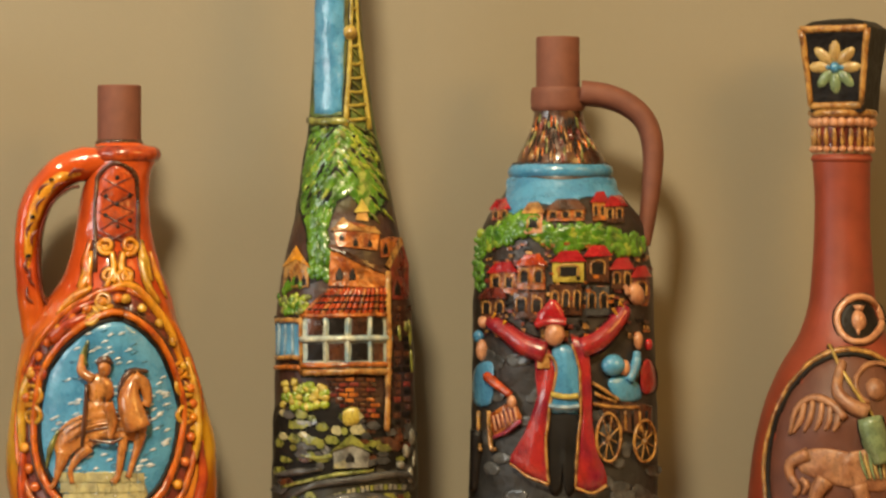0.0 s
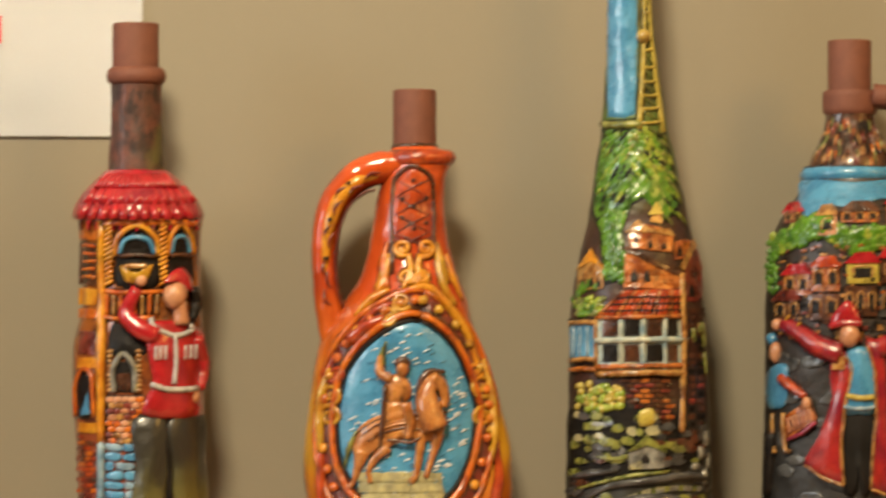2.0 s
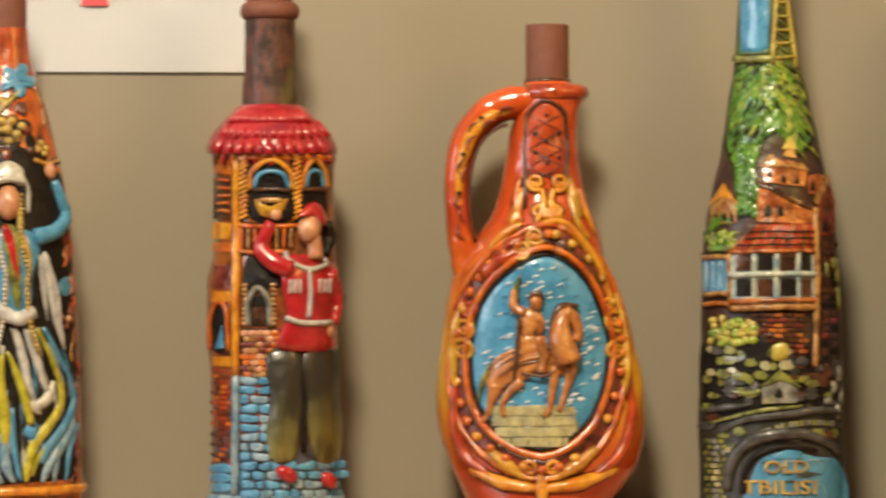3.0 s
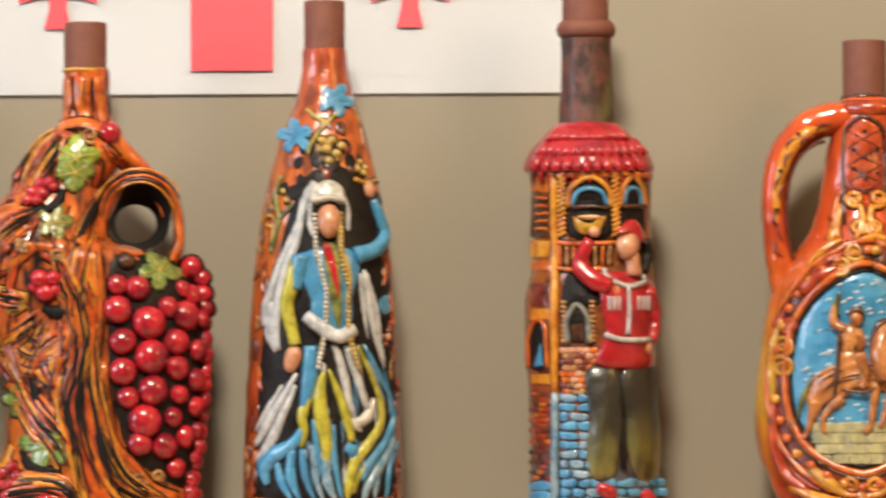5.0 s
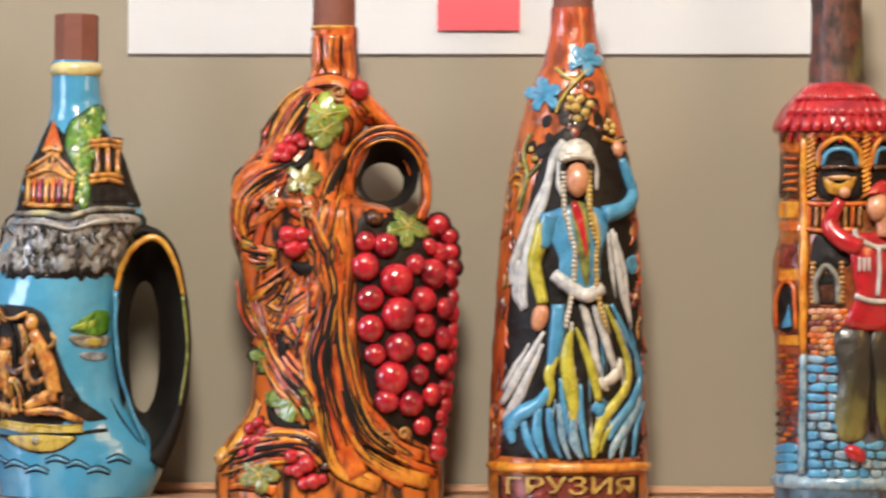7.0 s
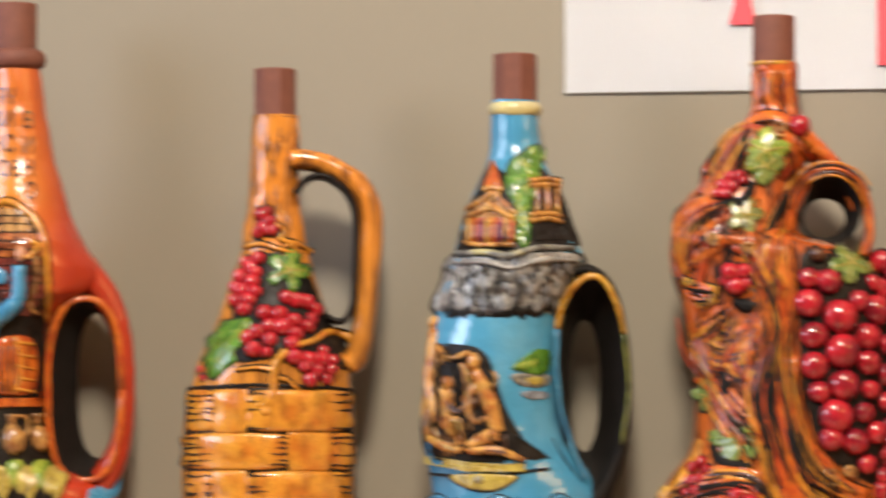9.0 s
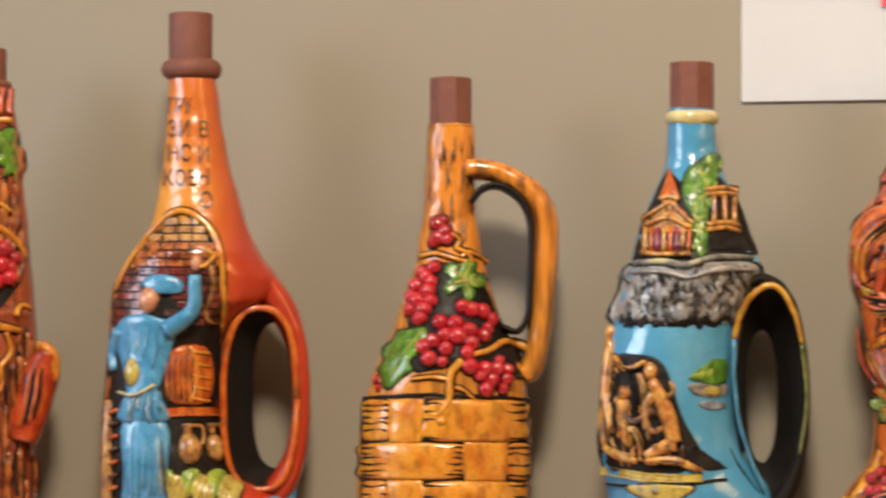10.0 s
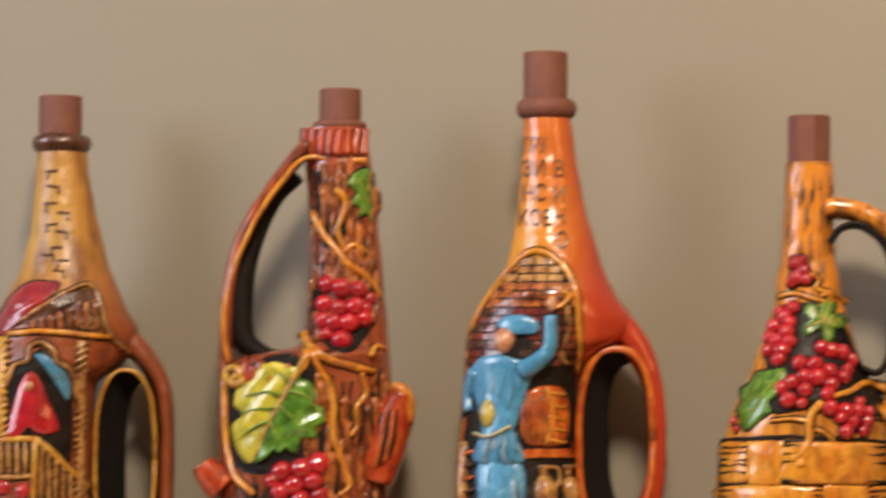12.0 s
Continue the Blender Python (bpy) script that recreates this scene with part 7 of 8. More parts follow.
    for line, half in ((((740, 680), (790, 650), (850, 640), (885, 640)), (30, 34, 34, 26)), (((870, 655), (860, 615), (866, 570)), (30, 26, 12)), (((806, 562), (808, 590), (806, 640)), (22, 26, 28))):
        strands(s, s.drawn(line), half, 7, (BROWN, GILT, STATUE_TAN), rng, (1.0, 3.4, 1.0), 5.6, "relief_fold")
    h.make("relief_figure", s.root, "plain tan equestrian statue relief")
    s.lone("pedestal", s.patch, ((165, 1050), (240, 1026), (330, 1022), (385, 1030), (396, 1095), (300, 1132), (215, 1105)), 1.4, PALE_STONE, False, 1.0, label="pale yellow stone pedestal")
    for r in range(4):
        v = 1028 + 27 * r
        u, e = 165 + 8 * r - (6 if r == 0 else 0), 392 - (4 if r < 2 else 10 * r - 8)
        k = 0
        while u < e - 8:
            w = min(34 + 10 * ((k + r) % 3), e - u)
            s.lone("pedestal_block", s.rect, u, v, u + w - 3, v + 24, 1.0, PALE_STONE, base=1.2)
            u, k = u + w, k + 1


# ---- old-town bottle ----
def town_bottle():
    rng = random.Random(55)
    s = Sheet("wine_bottle", "tall ceramic bottle painted with old houses, hill and bridge", 0.4694, -0.062, -8.84, 0.000341, 1223, 447, 0.163, 2.109, (1080, 0, 1.64))
    skin = airbrushed("town_bottle_glaze", 0.0, 0.40, ((0.0, (0.05, 0.05, 0.045)), (0.22, (0.03, 0.03, 0.02)), (0.32, (0.05, 0.016, 0.010)), (0.55, (0.06, 0.022, 0.012)), (0.66, (0.08, 0.16, 0.025)), (0.85, (0.12, 0.12, 0.035))), (0.012, 0.010, 0.009), 0.7, (1, 1, 0.7), 110, rough=0.45, coat=0.1)
    s.body("body", ((-330, 166, 286), (-250, 164, 288), (-80, 160, 300), (0, 158, 308), (100, 152, 322), (180, 146, 334), (280, 134, 356), (380, 118, 380), (480, 102, 402), (580, 78, 422), (700, 58, 438), (850, 50, 450), (1000, 46, 456), (1200, 40, 462), (1350, 42, 462), (1450, 44, 460), (1514, 46, 458)), skin, 0.040)
    s.spout(-420, -320, 168, 284)
    s.lone("sky_panel", s.patch, ((165, -330), (252, -330), (250, -100), (248, 60), (244, 160), (212, 170), (164, 166), (160, 0), (162, -160)), 0.8, BLUE, False, 1.0, label="sky-blue panel on the neck")
    s.lone("ledge", s.tube, ((150, 186), (205, 188), (262, 184)), 12, OLIVE, lift=0.8)
    tw = Piece()
    s.tube(tw, ((272, -330), (270, -150), (266, 0), (256, 200)), (5, 6, 7, 9), LEMON, 1.0)
    s.tube(tw, ((282, -330), (284, -150), (296, 0), (322, 210)), (5, 6, 7, 9), LEMON, 1.0)
    for v in (-260, -200, -140, -30, 20, 60, 100, 140, 180):
        a = np.interp(v, (-330, -150, 0, 200), (272, 270, 266, 256))
        b = np.interp(v, (-330, -150, 0, 210), (282, 284, 296, 322))
        s.tube(tw, ((a, v), ((a + b) / 2, v + 3), (b, v)), 5, LEMON, 1.2, per=2)
        s.tube(tw, ((a, v), (b, v + 42)), 3, OLIVE, 0.9, per=2)
    tw.make("lattice_tower", s.root, "olive lattice tower relief")
    s.lone("tower_cabin", s.blob, 266, -68, 22, 24, GOLD, 0.9, lift=0.8)
    hill = Piece()
    s.patch(hill, ((150, 205), (240, 200), (325, 215), (345, 300), (372, 420), (330, 470), (300, 380), (230, 420), (200, 520), (190, 640), (155, 650), (140, 500), (120, 440), (135, 300)), 0.5, GREEN, False, 1.0, (40, 30, 0.3), centre=(205, 330))
    for k in range(300):
        v = rng.uniform(200, 465)
        a, b, _ = s.at_height(v)
        u = rng.uniform(a + 8, b - 14)
        if v > 330 and 215 < u < 330:
            continue
        t = (u - a) / (b - a)
        paint = rng.choice((LIME, LIME, OLIVE, DARK)) if t > 0.62 else rng.choice((GREEN, GREEN, LIME, DARK)) if t < 0.4 or v > 300 else rng.choice((LIME, OLIVE, GREEN))
        w, d = rng.uniform(18, 34), 0.5 if t > 0.45 else -0.35
        s.tube(hill, ((u - w * d, v - w * 0.5), (u + rng.uniform(-4, 4), v), (u + w * d, v + w * 0.6)), (1.5, rng.uniform(4, 8), 1.5), paint, 0.4, n=6, per=2, high=0.5, lined=False)
    for k in range(80):
        v = rng.uniform(440, 680)
        u = rng.uniform(155, 205) if v < 640 else rng.uniform(60, 150)
        s.blob(hill, u, v, rng.uniform(8, 15), rng.uniform(12, 26), GREEN, 0.4, rng.uniform(-30, 30), 0.4, 8, 5)
    for k in range(60):
        u, v = rng.uniform(60, 150), rng.uniform(690, 740)
        s.blob(hill, u, v, rng.uniform(8, 14), rng.uniform(7, 13), rng.choice((GREEN, LIME, OLIVE)), 0.6, 0, 0.4, 8, 5)
    for k in range(55):
        u, v = rng.uniform(72, 200), rng.uniform(940, 1015)
        s.blob(hill, u, v, rng.uniform(10, 17), rng.uniform(8, 14), LIME if rng.random() < 0.6 else LEMON, 0.7, 0, 0.6, 8, 5)
    tagged(hill.make("foliage", s.root, "green and yellow painted foliage"), kind="stuff")

    def house(name, wall, paint, roof=None, roof_paint=RED_ORANGE, windows=(), high=1.6):
        h = s.lone(name, s.slab, wall, high, paint)
        if roof:
            s.lone("roof", s.slab, roof, high + 1.0, roof_paint, parent=h)
        for u0, v0, u1, v1 in windows:
            s.lone("window", s.patch, ((u0, v1), (u0, (v0 + v1) / 2), ((u0 + u1) / 2, v0), (u1, (v0 + v1) / 2), (u1, v1)), high + 0.25, DARK, False, 1.0, parent=h)

    house("church", ((225, 500), (250, 470), (330, 490), (355, 510), (350, 560), (230, 545)), RUST, ((215, 500), (250, 462), (292, 492), (340, 488), (360, 512), (285, 500)), OCHRE, ((240, 505, 256, 530), (280, 520, 296, 548), (320, 525, 334, 550)))
    house("church_dome", ((286, 470), (290, 445), (318, 445), (322, 475)), OCHRE, ((280, 448), (304, 408), (326, 448)), LEMON)
    house("house", ((212, 560), (300, 580), (378, 620), (378, 668), (208, 660)), RUST, ((205, 548), (222, 540), (300, 580), (385, 615), (380, 632), (290, 592)), BROWN, ((228, 605, 252, 645), (268, 605, 290, 645)))
    house("house", ((75, 600), (115, 570), (152, 605), (150, 665), (75, 668)), OCHRE, ((70, 610), (112, 545), (156, 608), (112, 585)), AMBER, ((84, 628, 100, 660), (108, 628, 124, 660), (130, 628, 144, 660)))
    house("house", ((385, 560), (412, 520), (436, 600), (436, 700), (388, 700)), MAROON, ((372, 600), (412, 520), (420, 540), (384, 612)), OCHRE, ((396, 640, 416, 690),))
    house("house", ((355, 530), (385, 520), (408, 525), (400, 575), (360, 580)), RUST, None, RED, ((366, 535, 380, 570),))
    s.lone("tiled_roof", s.slab, ((130, 735), (210, 668), (372, 662), (384, 742)), 1.8, MAROON, label="orange-red tiled roof")
    for k in range(15):
        u0, u1 = 212 + 11.4 * k, 138 + 17.2 * k
        s.lone("roof_tile", s.tube, ((u0, 668), ((u0 + u1) / 2, 704), (u1, 742)), (5, 6.5, 8), RED_ORANGE if k % 3 else RUST, lift=1.8, per=4, lined=False)
    for r in range(3):
        v, a, b = 690 + 19 * r, 190 - 20 * r, 376 + 3 * r
        s.lone("roof_course", s.tube, ((a, v), ((a + b) / 2, v - 2), (b, v - 2)), 2.6, DARK, lift=3.2, lined=False)
    s.lone("gallery", s.slab, ((130, 748), (384, 742), (384, 905), (130, 898)), 2.0, CELADON, label="glazed gallery with pale blue-green frames")
    for r in range(2):
        for k, (u0, u1) in enumerate(((148, 192), (210, 256), (276, 322), (338, 366))):
            v0 = 752 + 74 * r
            s.lone("window", s.rect, u0, v0, u1, v0 + 50, 0.5, DARK if (k + r) % 2 else BROWN, base=2.0)
    for v, p, r in ((745, RUST, 7), (812, CELADON, 9), (888, RUST, 8), (908, OCHRE, 10)):
        s.lone("gallery_rail", s.tube, ((128, v + 3), (250, v), (388, v)), r, p, lift=2.6)
    for u in (128, 200, 266, 330):
        s.lone("gallery_post", s.tube, ((u, 745), (u, 900)), 6, CELADON if u > 140 else OCHRE, lift=2.4)
    s.lone("corner_post", s.tube, ((378, 620), (382, 800), (380, 1000), (376, 1080)), 9, OCHRE, lift=2.6)
    s.lone("side_gallery", s.slab, ((52, 775), (128, 755), (128, 868), (52, 868)), 1.4, SEA)
    for v in (765, 872, 900):
        s.lone("gallery_rail", s.tube, ((50, v), (90, v - 4), (128, v - 2)), 8, OCHRE if v < 890 else RUST, lift=1.8)
    for u in (62, 82, 104):
        s.lone("gallery_post", s.tube, ((u, 772), (u, 865)), 5, PALE_BLUE, lift=1.8)
    for r in range(12):
        for k in range(6):
            u, v = 198 + 30 * k + (r % 2) * 12, 925 + 15 * r
            if u + 26 < 372 and v < 930 + 26 * (k + 2):
                s.lone("brick", s.rect, u, v, u + 26, v + 11, 1.0, rng.choice((MAROON, BROWN, RUST, BROWN)))
    for r in range(20):
        for k in range(2):
            u, v = 396 + 26 * k, 720 + 22 * r
            s.lone("brick", s.rect, u + (r % 2) * 4, v, u + 20, v + 15, 1.0, rng.choice((MAROON, BROWN, DARK, BROWN)))
    for u, v, a, b in ((440, 800, 9, 40), (446, 880, 8, 36), (430, 780, 12, 16), (412, 800, 8, 26), (444, 1100, 16, 26), (430, 1140, 14, 20), (450, 1160, 8, 30), (415, 1180, 16, 12), (440, 1210, 14, 26)):
        s.lone("rock", s.blob, u, v, a, b, OLIVE if v < 1000 else STONE, 0.7, lift=0.6)
    s.lone("rock_ground", s.patch, ((60, 1010), (180, 1000), (330, 1015), (400, 1080), (420, 1190), (250, 1200), (70, 1230), (52, 1120)), 0.4, INK, True, 1.0, label="black-washed ground between the rocks")
    for k in range(120):
        u, v = rng.uniform(60, 448), rng.uniform(1020, 1290)
        if v < 1060 and u > 330 or 1195 < v < 1260 and 90 < u < 420:
            continue
        w, h = rng.uniform(12, 30), rng.uniform(8, 17)
        s.lone("rock", s.slab, [(u + w * math.cos(q) * rng.uniform(0.75, 1.1), v + h * math.sin(q) * rng.uniform(0.75, 1.1)) for q in np.linspace(0.2, 6.1, 6, endpoint=False)], rng.uniform(1.2, 2.8), rng.choice((OLIVE, OLIVE, PALE_STONE, STONE, SLATE)) if u < 300 and v < 1150 else rng.choice((OLIVE, SLATE, SLATE, BROWN)))
    s.lone("rock", s.patch, ((252, 1020), (295, 1012), (298, 1058), (256, 1062)), 2.8, LEMON)
    house("stone_hut", ((222, 1135), (275, 1098), (330, 1140), (326, 1185), (225, 1190)), STONE, ((214, 1140), (275, 1086), (338, 1140), (275, 1108)), OLIVE, ((258, 1140, 286, 1172),), 2.6)
    for line, r, p in ((((70, 1245), (150, 1225), (240, 1205), (340, 1195)), (5, 7, 6), OLIVE), (((90, 1275), (180, 1235), (300, 1218), (420, 1205), (455, 1240)), (7, 11, 12, 11, 7), SLATE), (((120, 1440), (135, 1360), (185, 1300), (260, 1278), (340, 1275), (410, 1300), (445, 1330)), (16, 20, 20, 18, 14, 10), SLATE),
                       (((165, 1450), (175, 1380), (220, 1330), (300, 1312), (380, 1322)), (8, 10, 8), DARK), (((130, 1150), (180, 1160), (220, 1150)), (6, 8), OLIVE), (((60, 1210), (120, 1200), (190, 1190)), (8, 12, 6), SLATE)):
        s.lone("road_edge", s.tube, line, r, p, lift=1.2)
    for k in range(26):
        t = k / 25
        p = np.array((92 + 330 * t, 1330 - 95 * math.sin(min(1, 1.25 * t) * math.pi / 2)))
        s.lone("bridge_stone", s.rect, p[0], p[1], p[0] + 10, p[1] + 16, 1.6, STONE if k % 3 else OLIVE)
    for r in range(10):
        for k in range(3):
            u, v = 56 + 20 * k + (r % 2) * 8, 1290 + 18 * r
            s.lone("brick", s.rect, u, v, u + 16, v + 13, 1.2, STONE if k % 2 else OLIVE)
    s.lone("water", s.patch, ((180, 1440), (215, 1350), (290, 1325), (380, 1340), (452, 1360), (452, 1500), (170, 1505)), 0.7, SEA, True, 1.0, (90, 26, 0.2), label="blue painted river")
    s.lone("water_ripple", s.patch, ((250, 1345), (300, 1318), (335, 1315), (340, 1345), (300, 1352)), 1.4, BLUE)
    for k in range(12):
        u, v = rng.uniform(200, 420), rng.uniform(1345, 1480)
        s.lone("water_ripple", s.tube, ((u - 26, v), (u, v - 3), (u + 26, v + 1)), (1, 3.5, 1), PALE_BLUE if k % 2 else SLATE, lift=0.9)
    tx = Piece()
    s.letters(tx, "OLD", 228, 1388, 38, GOLD, 1.6, 0.9, 1.22, 0.012)
    s.letters(tx, "TBILISI", 162, 1450, 42, GOLD, 1.6, 0.9, 1.36, 0.014)
    tx.make("lettering", s.root, "raised gold lettering on the water")


# ---- street-scene jug ----
def street_jug():
    rng = random.Random(66)
    s = Sheet("wine_jug", "ceramic jug with a terracotta handle and painted street scene", 0.6022, -0.062, -10.68, 0.000343, 985, 393, 0.216, 2.115, (810, 40, 1.52))
    skin = airbrushed("street_jug_glaze", 0.0, 0.28, ((0.0, (0.03, 0.03, 0.03)), (0.3, (0.022, 0.02, 0.018)), (0.55, (0.030, 0.018, 0.012)), (1.0, (0.035, 0.02, 0.012))), (0.010, 0.009, 0.008), 0.85, (1, 1, 0.8), 110, rough=0.5, coat=0.08)
    s.body("body", ((380, 145, 405), (410, 143, 412), (450, 130, 432), (490, 104, 460), (540, 72, 500), (600, 60, 512), (680, 46, 524), (780, 40, 528), (900, 40, 532), (1080, 36, 538), (1280, 30, 540), (1400, 34, 536), (1492, 44, 528)), skin, 0.048)
    s.body("thatched_neck", ((236, 206, 334), (280, 198, 344), (330, 178, 372), (360, 164, 390), (384, 156, 396)), BROWN, 0.04, label="brown and ochre streaked neck")
    th = Piece()
    prof = np.array(((236, 206, 334), (280, 198, 344), (330, 178, 372), (384, 156, 396)), float)
    keep, s.rows = s.rows, np.array([(v, a, b, min((b - a) / 2 * s.unit, 0.04)) for v, a, b in prof])
    for k in range(120):
        v = rng.uniform(245, 350)
        a, b, _ = s.at_height(v)
        t = rng.uniform(0.03, 0.97)
        u = a + (b - a) * t
        a2, b2, _ = s.at_height(v + 30)
        s.tube(th, ((u, v), ((u + a2 + (b2 - a2) * t) / 2, v + 15), (a2 + (b2 - a2) * t, v + 30)), (1.5, 4, 1.5), rng.choice((OCHRE, ORANGE, DARK, OLIVE, DARK, MAROON)), 0.2, n=5, per=2)
    tagged(th.make("thatching", s.root, "ochre and black strokes on the neck"), kind="stuff")
    s.rows = keep
    s.spout(40, 182, 210, 327)
    s.body("collar", ((176, 200, 338), (184, 196, 342), (228, 196, 342), (240, 202, 336)), CLAY, 0.05, label="bare terracotta collar of the handle")
    s.strap(((330, 190), (400, 200), (460, 225), (505, 270), (524, 340), (520, 440), (508, 540), (500, 600)), (34, 34, 32, 30, 29, 26, 22, 18), 0.013, CLAY, label="bare terracotta handle")
    s.collar("blue_ring", 402, 143, 409, 22, BLUE, "glossy sky-blue ring", 1.0)
    s.lone("blue_shoulder", s.patch, ((146, 415), (275, 425), (405, 415), (430, 450), (440, 470), (350, 470), (290, 490), (220, 490), (190, 470), (150, 520), (120, 520), (130, 460)), 0.9, BLUE, True, 1.0, label="sky-blue shoulder")
    gr = Piece()
    for k in range(330):
        t = rng.uniform(0, 1)
        u = 60 + 440 * t
        v = np.interp(u, (60, 120, 190, 260, 340, 430, 500), (590, 560, 530, 585, 570, 585, 590)) + rng.uniform(-22, 32)
        s.blob(gr, u, v, rng.uniform(8, 15), rng.uniform(12, 26), GREEN if rng.random() < 0.93 else LIME, 0.42, rng.uniform(-80, 80), 1.0, 9, 5)
    for k in range(40):
        s.blob(gr, rng.uniform(46, 70), rng.uniform(580, 720), 11, 11, GREEN, 0.6, 0, 0.4, 8, 5)
    tagged(gr.make("hedge", s.root, "glossy green painted hedge"), kind="stuff")

    def house(u0, v0, u1, v1, paint, roof, gable=0.0, n=2, high=2.2):
        h = s.lone("house", s.rect, u0, v0, u1, v1, high, paint)
        if roof:
            s.lone("roof", s.slab, ((u0 - 8, v0 + 6), (u0 + (u1 - u0) * (0.25 + gable), v0 - 24), (u1 - (u1 - u0) * 0.2, v0 - 26), (u1 + 8, v0 + 4)), high + 1.2, roof, parent=h)
        w = (u1 - u0) / n
        for k in range(n):
            c = u0 + w * (k + 0.5)
            s.lone("window", s.rect, c - w * 0.24, v0 + (v1 - v0) * 0.3, c + w * 0.24, v0 + (v1 - v0) * 0.72, 0.4, DARK, base=high, parent=h)
            s.lone("window_frame", s.tube, ((c - w * 0.28, v0 + (v1 - v0) * 0.74), (c - w * 0.28, v0 + (v1 - v0) * 0.3), (c, v0 + (v1 - v0) * 0.2), (c + w * 0.28, v0 + (v1 - v0) * 0.3), (c + w * 0.28, v0 + (v1 - v0) * 0.74)), 2.6, OCHRE, lift=high + 0.2, parent=h)

    house(240, 500, 340, 535, RUST, BROWN, n=3)
    house(176, 510, 228, 570, SKIN, OCHRE, n=1)
    house(362, 480, 400, 535, RUST, RED, n=2)
    house(398, 490, 448, 540, BROWN, RED, n=2)
    house(90, 500, 138, 535, MAROON, RED, n=2)
    house(85, 670, 155, 730, RUST, RED, n=2)
    house(160, 650, 235, 720, RUST, RED_ORANGE, n=2)
    house(150, 725, 235, 800, BROWN, None, n=2)
    house(255, 640, 340, 700, LEMON, RED, n=1)
    house(345, 625, 410, 700, BROWN, RED, n=1)
    house(415, 660, 470, 720, BROWN, RED, n=2)
    house(470, 680, 515, 760, MAROON, RED, n=1)
    house(245, 705, 335, 790, BROWN, None, n=3)
    house(345, 710, 410, 790, SLATE, None, n=2)
    house(60, 740, 130, 800, BROWN, MAROON, n=2)
    for k in range(300):
        u, v = rng.uniform(60, 510), rng.uniform(590, 850)
        s.lone("wall_stone", s.rect, u, v, u + rng.uniform(8, 19), v + rng.uniform(6, 11), rng.uniform(1.2, 2.6), rng.choice((RUST, BROWN, RUST, MAROON, OCHRE, OCHRE, DARK)))
    for k in range(46):
        u, v = rng.uniform(44, 530), rng.uniform(890, 1290)
        w, h = rng.uniform(18, 34), rng.uniform(14, 24)
        s.lone("cobble", s.patch, [(u + w * math.cos(q) * rng.uniform(0.8, 1.1), v + h * math.sin(q) * rng.uniform(0.8, 1.1)) for q in np.linspace(0, 6.28, 7, endpoint=False)], rng.uniform(0.8, 1.6), SLATE, True, 1.1)
    f = Piece()
    q = lambda pts: [(a * 0.6726 + 15.2, b * 0.6726 + 668.8) for a, b in pts]

    def z(a, b):
        return a * 0.6726 + 15.2, b * 0.6726 + 668.8

    s.patch(f, q(((345, 565), (460, 565), (470, 700), (445, 880), (405, 880), (400, 700), (390, 880), (345, 880), (335, 700))), 3.6, INK, True, 1.15, (0, 40, 0.4))
    s.patch(f, q(((300, 280), (345, 310), (372, 400), (350, 560), (332, 700), (345, 850), (260, 820), (186, 768), (240, 660), (288, 520), (305, 430), (285, 360))), 5.0, COAT, True, 1.15, (15, 60, 0.8))
    s.patch(f, q(((430, 262), (495, 295), (512, 420), (520, 600), (545, 740), (578, 850), (520, 885), (445, 868), (462, 700), (474, 560), (465, 400))), 5.0, COAT, True, 1.15, (165, 60, 0.8))
    s.patch(f, q(((355, 310), (430, 300), (466, 400), (466, 560), (405, 572), (345, 562), (358, 430))), 5.2, BLUE, True, 1.2, (0, 40, 0.3))
    s.tube(f, q(((330, 330), (250, 300), (180, 250), (110, 205))), (32, 30, 24, 20), COAT, 3.0)
    s.tube(f, q(((470, 310), (540, 280), (600, 220), (650, 150))), (30, 28, 24, 20), COAT, 3.0)
    for a, b, c in ((110, 195, 60), (150, 225, 60), (610, 175, -50), (640, 150, -50)):
        u, v = z(a, b)
        s.tube(f, ((u - 10, v + 16 if c > 0 else v - 16), (u + 3, v), (u + 12, v - 16 if c > 0 else v + 16)), 4.5, YELLOW, 5.6)
    s.blob(f, *z(690, 92), 26, 34, SKIN, 0.7, -30, 3.4)
    s.tube(f, q(((660, 95), (648, 58))), (8, 5), SKIN, 3.6)
    s.blob(f, *z(82, 205), 18, 18, SKIN, 0.8, 0, 2.8)
    s.blob(f, *z(366, 250), 28, 36, SKIN, 0.9, 0, 4.6)
    s.patch(f, q(((286, 225), (296, 175), (325, 135), (355, 110), (390, 140), (410, 205), (345, 200))), 7.6, RED, True, 1.15)
    s.tube(f, q(((290, 220), (345, 202), (412, 205))), 10, RED, 7.4)
    for line in (((346, 330), (372, 400), (345, 560), (330, 700), (345, 850)), ((432, 290), (466, 400), (470, 560), (460, 700), (446, 866)), ((186, 770), (260, 822), (345, 855)), ((446, 870), (520, 888), (576, 855))):
        s.tube(f, q(line), (3, 4, 4), OCHRE, 5.6)
    s.tube(f, q(((352, 495), (405, 505), (462, 498))), 8, LEMON, 6.4)
    s.tube(f, q(((345, 540), (405, 548), (466, 540))), 6, PALE_BLUE, 6.2)
    s.rect(f, *z(296, 335), *z(345, 390), 0.8, OCHRE, 6.0)
    f.make("relief_figure", s.root, "plain relief shape in long crimson coat, arms wide")
    g = Piece()
    s.patch(g, q(((42, 400), (95, 360), (125, 395), (110, 530), (44, 530))), 2.8, SEA, True, 1.2)
    s.tube(g, q(((95, 420), (140, 460), (190, 500))), (16, 14, 10), RED_ORANGE, 3.0)
